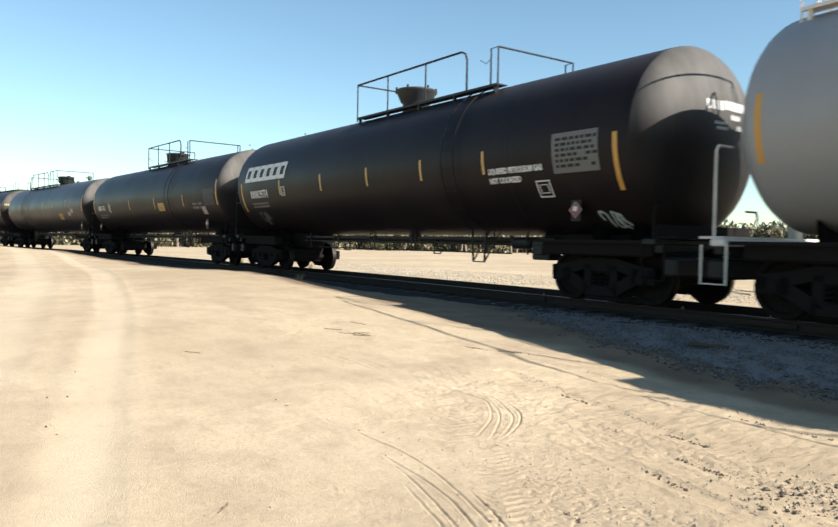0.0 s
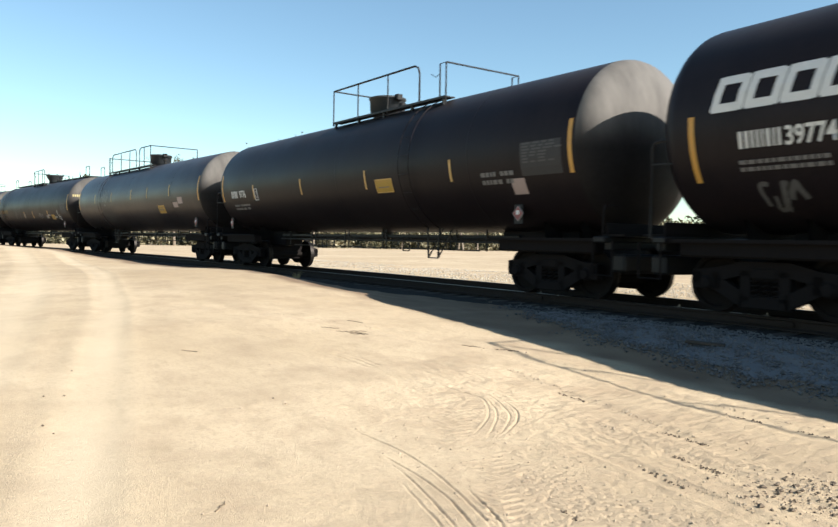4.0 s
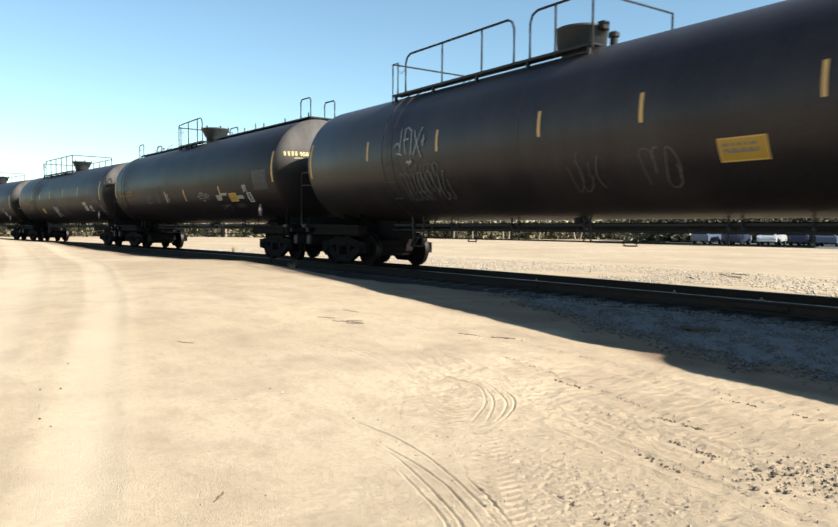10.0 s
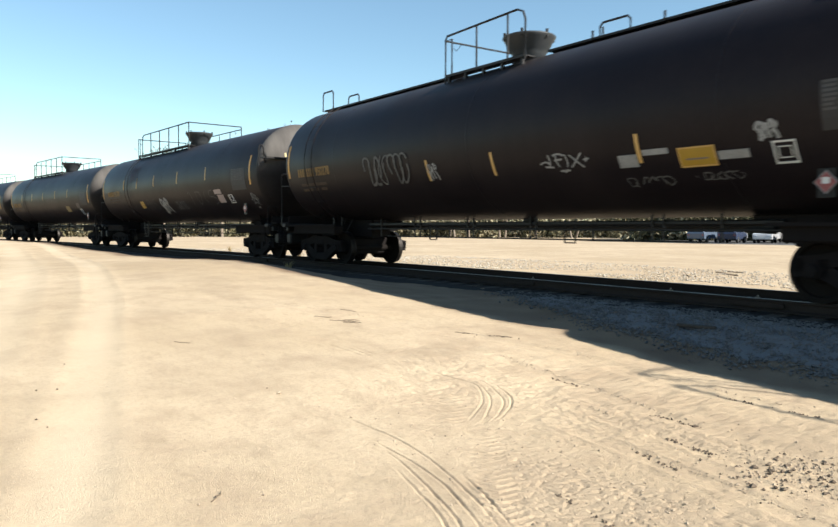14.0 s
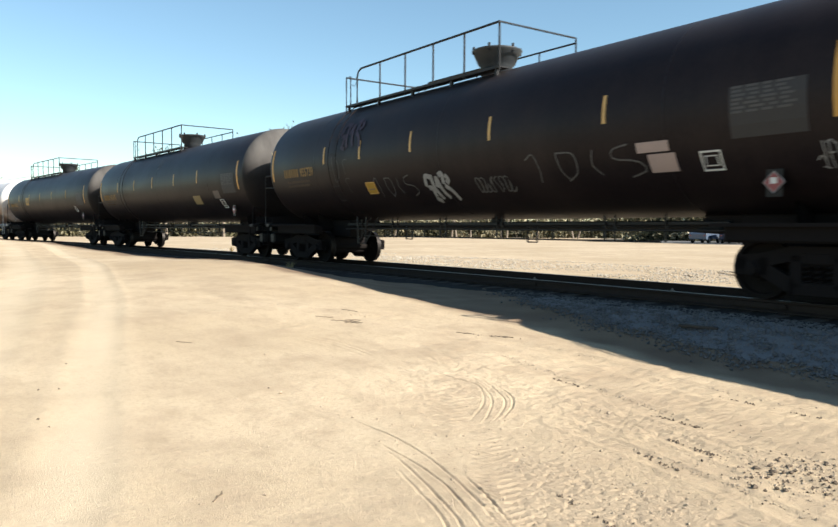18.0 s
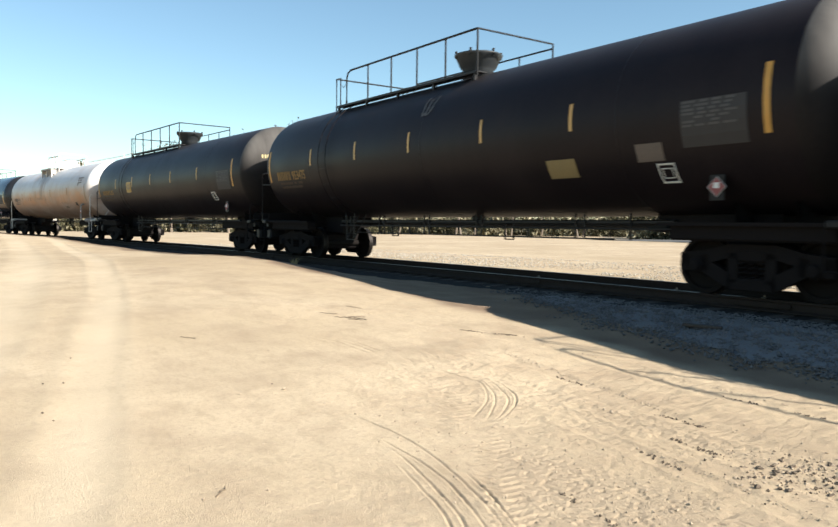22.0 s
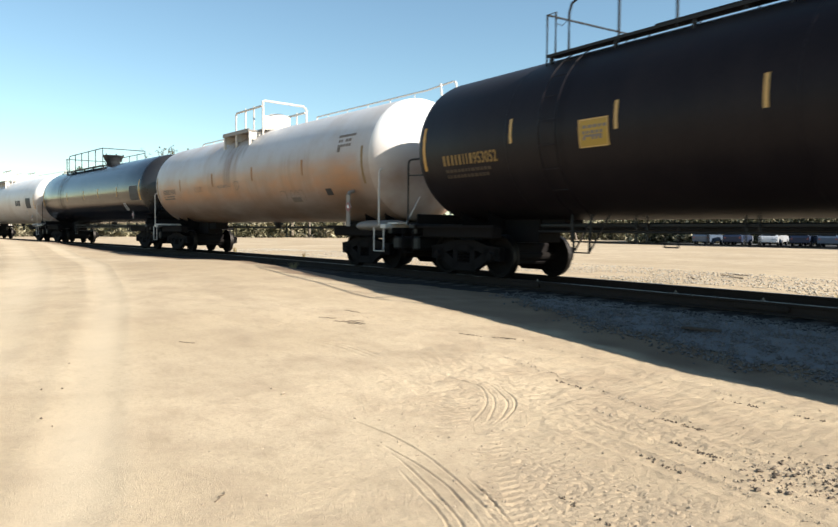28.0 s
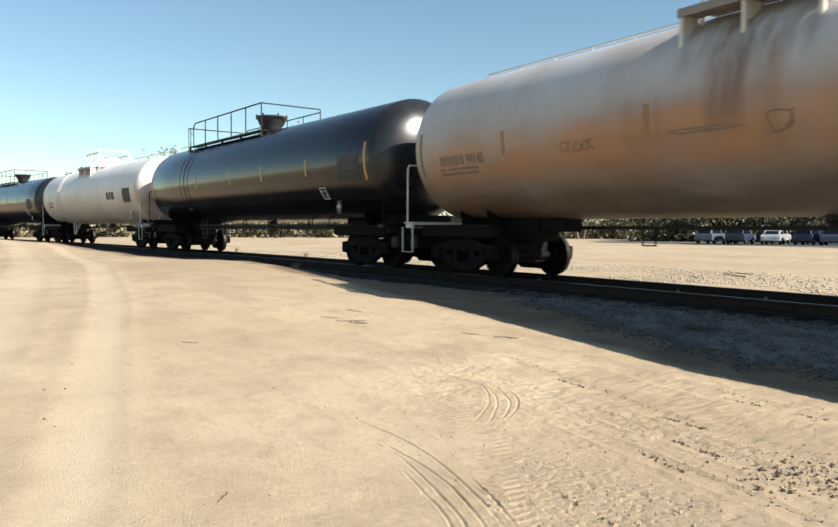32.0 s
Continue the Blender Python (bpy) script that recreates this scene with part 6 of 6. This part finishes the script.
def twig(x, y, length, turn, seed):
    rng2 = random.Random(seed)
    b = bmesh.new()
    pts2 = []
    for q in range(6):
        d = length * (q / 5 - 0.5)
        px, py = x + d * math.cos(turn) + rng2.uniform(-0.008, 0.008), y + d * math.sin(turn) + rng2.uniform(-0.02, 0.02)
        pts2.append((px, py, float(surface(np.array(px), np.array(py))) + 0.004 + 0.006 * (q % 2)))
    tube(b, pts2, 0.0035, 5)
    tagged(new("twig", finish("twig", b, BARK)), "dry dark twig lying on the sand", "twig", "twigs on the sand")


for n, (x, y, l, a) in enumerate([(-8.12, 2.25, 0.2, 0.75), (-8.5, 4.5, 0.28, 0.5), (-8.42, 4.58, 0.3, 0.2), (-8.6, 4.42, 0.22, 0.9), (-8.36, 4.50, 0.2, 0.7), (-8.55, 4.60, 0.24, 1.1), (-6.75, 5.72, 0.2, 0.4), (-7.2, 5.45, 0.2, 0.6), (-4.1, 7.1, 0.5, 0.25), (-3.92, 1.27, 0.12, 2.4), (-8.9, 4.35, 0.25, 0.6), (-9.2, 4.9, 0.3, 0.4)]):
    twig(x, y, l, a, n)
DRY = island_mat("dry_grass", (0.22, 0.16, 0.08), (0.36, 0.29, 0.15))


def tuft(x, y, z, n, h, seed, mat, label):
    rng2 = random.Random(seed)
    b = bmesh.new()
    for _ in range(n):
        a, lean, hh = rng2.uniform(0, 6.28), rng2.uniform(0.1, 0.9), h * rng2.uniform(0.5, 1.0)
        d = Vector((math.cos(a), math.sin(a), 0))
        s2 = Vector((-math.sin(a), math.cos(a), 0)) * 0.008
        o = Vector((x, y, z)) + d * rng2.uniform(0, 0.05)
        m1, t1 = o + d * hh * lean * 0.4 + Vector((0, 0, hh * 0.6)), o + d * hh * lean + Vector((0, 0, hh))
        v = [b.verts.new(q) for q in (o - s2, o + s2, m1 + s2 * 0.7, m1 - s2 * 0.7, t1)]
        b.faces.new(v[:4])
        b.faces.new((v[3], v[2], v[4]))
    tagged(new("weed", finish("weed", b, mat)), label, "weed", "weeds beside the track")


for k, (sv, la, n, h) in enumerate([(-6.1, -1.9, 40, 0.22), (-18.5, 1.9, 46, 0.30), (-18.2, 2.1, 24, 0.22), (-26, -2.4, 40, 0.3), (-33, -2.7, 50, 0.35)]):
    p = on_track(sv, la)
    tuft(p.x, p.y, float(terrain(np.array(p.x), np.array(p.y))), n, h, k, DRY, "dry weed growing beside the rails")

def fallen_branch(x, y, length, turn, thick, seed, label):
    """A bare branch with side shoots, lying on the ground."""
    rng2 = random.Random(seed)
    b = bmesh.new()
    line = []
    for q in range(7):
        d = length * (q / 6 - 0.5)
        px, py = x + d * math.cos(turn) - 0.04 * math.sin(q * 1.9 + seed), y + d * math.sin(turn) + 0.05 * math.sin(q * 1.3)
        line.append((px, py, float(terrain(np.array(px), np.array(py))) + thick + 0.008 * (q % 2)))
    tube(b, line, thick, 6)
    for q in (1, 3, 4, 5):
        o = Vector(line[q])
        a = turn + rng2.choice((-1, 1)) * rng2.uniform(0.4, 0.8)
        rod(b, o, o + Vector((math.cos(a), math.sin(a), 0.02)) * length * rng2.uniform(0.12, 0.25), thick * 0.6, 5, thick * 0.25)
    tagged(new("fallen_branch", finish("fallen_branch", b, BARK)), label, "branch", "fallen branches")


for n, (x, y, l, a) in enumerate(((-11.9, 17.9, 1.9, -0.72), (-12.6, 19.3, 1.1, -0.5), (-11.5, 15.8, 0.9, -0.6))):
    fallen_branch(x, y, l, a, 0.013, n, "dry brown branch lying on the sand beyond the rails")
b = bmesh.new()
box(b, -0.23, 0.23, -0.04, 0.04, 0.0, 0.04, 0.008)
board = new("board", finish("board", b, TIE))
board.matrix_basis = pose(-5.55, 7.78, float(terrain(np.array(-5.55), np.array(7.78))) + 0.02, 0, 2, 28)
tagged(board, "dark splintered board lying in the gravel", "board")

# ---- beyond the track ----
ASPHALT = mat_simple("worn_asphalt", (0.06, 0.058, 0.055), (0.12, 0.115, 0.105), 1.5, 0.95, 0.0, 0.3)


def away(x, dist):
    """A place at a distance behind the train, by the angle x degrees left of straight across the track."""
    a = radians(x)
    return (-dist * math.sin(a), dist * math.cos(a))


def level(x, y):
    return float(terrain(np.array(float(x)), np.array(float(y))))


LEAF = island_mat("dusty_leaves", (0.03, 0.036, 0.017), (0.085, 0.085, 0.042))


def mat_scrub():
    """Dry leaves, whole bushes paler or darker than their neighbours."""
    m, nt, b = material("dry_scrub", 0.9, 0, 0.15)
    g = nt.nodes.new("ShaderNodeNewGeometry")
    leaf = ramp(nt, g.outputs["Random Per Island"], [(0.0, (0.028, 0.03, 0.016)), (1.0, (0.13, 0.115, 0.065))])
    straw = ramp(nt, g.outputs["Random Per Island"], [(0.0, (0.12, 0.10, 0.06)), (1.0, (0.46, 0.41, 0.28))])
    c = mixed(nt, ramp(nt, noise_node(nt, 0.55, 3, 0.6), [(0.48, (0, 0, 0)), (0.60, (1, 1, 1))]), leaf, straw)
    nt.links.new(c, b.inputs["Base Color"])
    return m


SCRUB = mat_scrub()
TRUNK = mat_simple("pale_bark", (0.13, 0.10, 0.075), (0.26, 0.21, 0.16), 3.0, 0.9, 0.0, 0.5)


def leaf_mesh(name, centres, radii, per, size, seed, mat):
    """Crown of small leaf pieces round several clump centres."""
    rng2 = np.random.RandomState(seed)
    co, faces = [], []
    for c, rd in zip(centres, radii):
        d = rng2.randn(per, 3)
        d /= np.linalg.norm(d, axis=1, keepdims=True)
        p = np.array(c) + d * (rd * rng2.rand(per, 1) ** 0.45) * np.array([1, 1, 0.8])
        u, v = rng2.randn(per, 3), rng2.randn(per, 3)
        u /= np.linalg.norm(u, axis=1, keepdims=True)
        v /= np.linalg.norm(v, axis=1, keepdims=True)
        sz = size * (0.5 + rng2.rand(per, 1))
        k = len(co)
        quad = np.stack([p - u * sz, p + v * sz * 0.5, p + u * sz, p - v * sz * 0.5], 1).reshape(-1, 3)
        n0 = sum(len(q) for q in co)
        co.append(quad)
        faces.append((np.arange(per * 4).reshape(-1, 4) + n0))
    me = bpy.data.meshes.new(name)
    me.from_pydata(np.concatenate(co).tolist(), [], np.concatenate(faces).tolist())
    me.materials.append(mat)
    return me


def tree(deg, dist, height, spread, seed, bare=False, label="tree with a thin dusty crown behind the train"):
    rng2 = random.Random(seed)
    x, y = away(deg, dist)
    base = new("tree")
    base.matrix_basis = pose(x, y, level(x, y) - 0.05)
    tagged(base, label, "tree", "trees behind the train")
    b = bmesh.new()
    pts2 = [(0, 0, 0)]
    for q in range(1, 7):
        pts2.append((rng2.uniform(-0.2, 0.2) * q * 0.5, rng2.uniform(-0.2, 0.2) * q * 0.5, height * 0.8 * q / 6))
    for a, c, q in zip(pts2, pts2[1:], range(6)):
        rod(b, a, c, 0.22 * (1 - q / 7), 7, 0.22 * (1 - (q + 1) / 7))
    tips = []
    n = 26 if bare else 14
    for k in range(n):
        f = rng2.uniform(0.35, 1.0)
        i0 = min(5, int(f * 6))
        o = Vector(pts2[i0])
        a = rng2.uniform(0, 6.28)
        rise = rng2.uniform(0.5, 1.3) if bare else rng2.uniform(0.1, 0.8)
        l = spread * rng2.uniform(0.5, 1.0) * (1.2 - 0.5 * f)
        mid = o + Vector((math.cos(a), math.sin(a), rise)) * l * 0.5
        tip = mid + Vector((math.cos(a + 0.3) * 0.6, math.sin(a + 0.3) * 0.6, rise + 0.35)) * l * 0.5
        rod(b, o, mid, 0.07, 5, 0.05)
        rod(b, mid, tip, 0.05, 5, 0.015)
        tips.append(tip)
        for _ in range(3 if bare else 1):
            t2 = mid.lerp(tip, rng2.random()) + Vector((rng2.uniform(-0.6, 0.6), rng2.uniform(-0.6, 0.6), rng2.uniform(0.4, 1.4)))
            rod(b, mid.lerp(tip, rng2.random()), t2, 0.03, 4, 0.01)
            tips.append(t2)
    part("trunk", b, TRUNK, base, "trunk with bare limbs")
    part_me = leaf_mesh("crown", tips, [spread * (0.10 if bare else 0.34) * rng2.uniform(0.6, 1.2) for _ in tips], 12 if bare else 90, 0.10 if bare else 0.16, seed, LEAF)
    linked("crown", part_me, base, "sparse crown of small leaves")


for n, (deg, dist, hgt, spr, bare) in enumerate([
        (79.0, 95, 7.0, 2.4, False), (76.6, 92, 11.2, 2.0, True), (75.6, 92, 13.4, 2.2, True), (74.5, 94, 13.0, 2.2, True), (81.9, 110, 10.6, 2.0, False), (71.5, 88, 11.5, 2.4, True),
        (69.4, 95, 14.6, 2.4, True), (67.9, 93, 16.4, 2.4, True), (66.6, 92, 17.2, 2.4, True), (65.3, 96, 18.0, 2.5, True), (64.0, 90, 17.2, 2.4, True), (62.6, 94, 16.6, 2.2, True), (75.2, 120, 12.6, 2.4, False), (84.5, 130, 7.2, 3.2, False)]):
    tree(deg, dist * 1.25, 1.4 + (hgt - 1.4) * 1.25, spr * 1.2, 40 + n, bare)

# low scrub and fallen trunks along the far edge
cs, rs = [], []
rng = np.random.RandomState(17)
for _ in range(620):
    deg = 24 + 66 * rng.rand()
    dist = 112 + 26 * rng.rand() if deg > 40.5 else 94 + 14 * rng.rand()
    x, y = away(deg, dist)
    rr = 0.8 + 1.1 * rng.rand() if deg > 40.5 else 1.0 + 0.9 * rng.rand()
    for lift in (0.55, 1.5 if deg > 40.5 else 2.0):
        cs.append((x, y, level(x, y) + rr * lift))
        rs.append(rr)
tagged(new("scrub", leaf_mesh("scrub", cs, rs, 90, 0.32, 5, SCRUB)), "low dry scrub along the far edge of the yard", "scrub", kind="stuff")
for k, deg in enumerate((54.0, 53.6, 52.5, 50.1, 49.7, 47.4, 44.6, 44.3, 58.5)):
    x, y = away(deg, 108 + 3 * rng.rand())
    b = bmesh.new()
    lean = rng.uniform(-1.0, 1.0)
    rod(b, (0, 0, -0.1), (lean, 0.1, 1.5 + 1.9 * rng.rand()), 0.17, 7, 0.08)
    rod(b, (lean * 0.5, 0, 1.3), (lean * 0.5 + rng.uniform(-1.2, 1.2), 0.2, 3.0), 0.12, 5, 0.06)
    ob = new("bare_trunk", finish("bare_trunk", b, TRUNK))
    ob.matrix_basis = pose(x, y, level(x, y))
    tagged(ob, "bare stump of a small tree among scrub", "tree stump", "stumps in the scrub")

lot_me = sheet("parking_lot", np.linspace(-60, -10, 40), np.linspace(62, 92, 30), lambda x, y: terrain(x, y) + 0.03, ASPHALT)
tagged(new("parking_lot", lot_me), "worn asphalt parking lot beyond the yard", "parking lot", kind="structure")

GLASS, gnt, gb = material("dark_car_glass", 0.06, 0.0)
gb.inputs["Base Color"].default_value = (0.02, 0.025, 0.03, 1)
TYRE = mat_simple("tyre_rubber", (0.012, 0.012, 0.012), (0.025, 0.024, 0.023), 10.0, 0.85)
RIM = mat_simple("alloy_rim", (0.45, 0.45, 0.46), (0.3, 0.3, 0.31), 8.0, 0.35, 0.9)
LAMP = mat_simple("lamp_lens", (0.7, 0.7, 0.72), (0.55, 0.55, 0.58), 8.0, 0.15)


def car_paint(name, c):
    m = mat_simple(name, c, tuple(v * 0.8 for v in c), 2.0, 0.25)
    return m


PAINTS = [car_paint("white_car_paint", (0.45, 0.45, 0.46)), car_paint("grey_blue_car_paint", (0.10, 0.13, 0.18)), car_paint("silver_car_paint", (0.2, 0.21, 0.23)), car_paint("dark_blue_car_paint", (0.03, 0.04, 0.075)), car_paint("black_car_paint", (0.015, 0.015, 0.017))]
NAMES = ["white", "grey-blue", "silver", "dark blue", "black"]


def parked_car(x, y, turn, kind, tall):
    base = new("parked_car")
    base.matrix_basis = pose(x, y, level(x, y) + 0.03, 0, 0, turn)
    tagged(base, NAMES[kind] + " car parked on the asphalt lot", "car", "cars in the lot")
    h = 1.62 if tall else 1.44
    side = [(-2.2, 0.45), (-2.25, 0.75), (-2.1, 0.98), (-1.1, 1.02), (1.5, 1.0), (2.1, 0.9), (2.2, 0.65), (2.15, 0.4), (-2.15, 0.35)]
    if tall:
        side = [(-2.2, 0.45), (-2.28, 0.9), (-2.2, 1.08), (1.2, 1.06), (2.1, 0.95), (2.22, 0.7), (2.15, 0.42), (-2.15, 0.38)]
    b = bmesh.new()

    def loft(prof, w0, w1):
        rows2 = []
        for yy, f in ((-w0, 0.97), (-w1, 1.0), (w1, 1.0), (w0, 0.97)):
            rows2.append([b.verts.new((px * f, yy, pz)) for px, pz in prof])
        for r0, r1 in zip(rows2, rows2[1:]):
            for k in range(len(prof)):
                b.faces.new((r0[k], r0[(k + 1) % len(prof)], r1[(k + 1) % len(prof)], r1[k]))
        b.faces.new(rows2[0][::-1])
        b.faces.new(rows2[-1])

    loft(side, 0.90, 0.86)
    roof = [(-2.1 if tall else -1.75, 1.02), (-1.85 if tall else -1.2, h - 0.04), (-1.6 if tall else -0.9, h), (0.25, h), (0.5, h - 0.05), (1.35, 1.02)]
    loft(roof, 0.72, 0.68)
    bmesh.ops.recalc_face_normals(b, faces=b.faces)
    part("body", b, PAINTS[kind], base)
    for sgn in (-1, 1):
        w = bmesh.new()
        vs = [w.verts.new(p) for p in ((roof[0][0] + 0.35, sgn * 0.735, 1.06), (roof[1][0] + 0.3, sgn * 0.735, h - 0.1), (0.2, sgn * 0.735, h - 0.1), (1.0, sgn * 0.735, 1.06))]
        w.faces.new(vs)
        bmesh.ops.solidify(w, geom=w.faces[:], thickness=0.02)
        part("side_window", w, GLASS, base)
    for xa, za, xb, zb, nm in ((1.37, 1.07, 0.56, h - 0.07, "windscreen"), (roof[0][0] - 0.03, 1.08, roof[1][0] - 0.02, h - 0.08, "rear_window")):
        w = bmesh.new()
        vs = [w.verts.new(p) for p in ((xa, -0.62, za), (xb, -0.56, zb), (xb, 0.56, zb), (xa, 0.62, za))]
        w.faces.new(vs)
        bmesh.ops.solidify(w, geom=w.faces[:], thickness=0.02)
        part(nm, w, GLASS, base)
    for wx in (-1.35, 1.38):
        for sgn in (-1, 1):
            t = linked("wheel", shared("car_tyre", lambda: finish("wheel", lathe(bmesh.new(), [(-0.11, 0.2), (-0.11, 0.31), (-0.07, 0.34), (0.07, 0.34), (0.11, 0.31), (0.11, 0.2)], 18, Matrix.Rotation(math.pi / 2, 4, "Z")), TYRE, True)), base, "", pose(wx, sgn * 0.8, 0.34))
            linked("rim", shared("car_rim", lambda: finish("rim", lathe(bmesh.new(), [(-0.1, 0.0), (-0.1, 0.21), (0.1, 0.21), (0.1, 0.0)], 14, Matrix.Rotation(math.pi / 2, 4, "Z")), RIM)), t)
    for sgn in (-1, 1):
        part("headlight", box(bmesh.new(), 2.08, 2.2, sgn * 0.62 - 0.16, sgn * 0.62 + 0.16, 0.68, 0.82, 0.02), LAMP, base)
        part("tail_light", box(bmesh.new(), -2.27, -2.15, sgn * 0.7 - 0.1, sgn * 0.7 + 0.1, 0.72, 0.95, 0.02), RED, base)
    part("bumper", box(bmesh.new(), 2.1, 2.26, -0.8, 0.8, 0.38, 0.56, 0.03), PAINTS[kind], base)


kinds = [2, 1, 1, 3, 0, 3, 1, 3, 1, 4, 3, 2, 3, 4, 1, 3]
for k in range(1, 9):
    parked_car(-50.0 + 2.9 * k, 70.5 + 1.85 * k, 110 + 6 * math.sin(k * 3.1), (4, 2, 0, 3, 1)[k % 5], k % 2 == 0)
for k, kd in list(enumerate(kinds))[2:]:
    parked_car(-51.0 + 2.36 * k + 0.2 * math.sin(k * 3), 63.0 + 1.48 * k + 0.5 * math.sin(k * 1.7), (110 if k % 4 else -70) + 5 * math.sin(k * 2.1), kd, k % 3 != 1)

# ---- what moves ----
def motions():
    for base, wheels, mid, off in TRAIN:
        rows = []
        for k in range(33):
            s = mid + way(k)
            a, b = on_track(s + off), on_track(s - off)
            c, d = (a + b) / 2, a - b
            rows.append((float(k), pose(c.x, c.y, RZ, 0, 0, math.degrees(math.atan2(d.y, d.x)))))
        walk(base, rows)
        for ob, x in wheels:
            walk(ob, [(t, pose(x, 0, 0.43) @ Matrix.Rotation(way(t) / 0.43, 4, "Y")) for t in np.arange(0, 32.01, 4 / 30)])


motions()
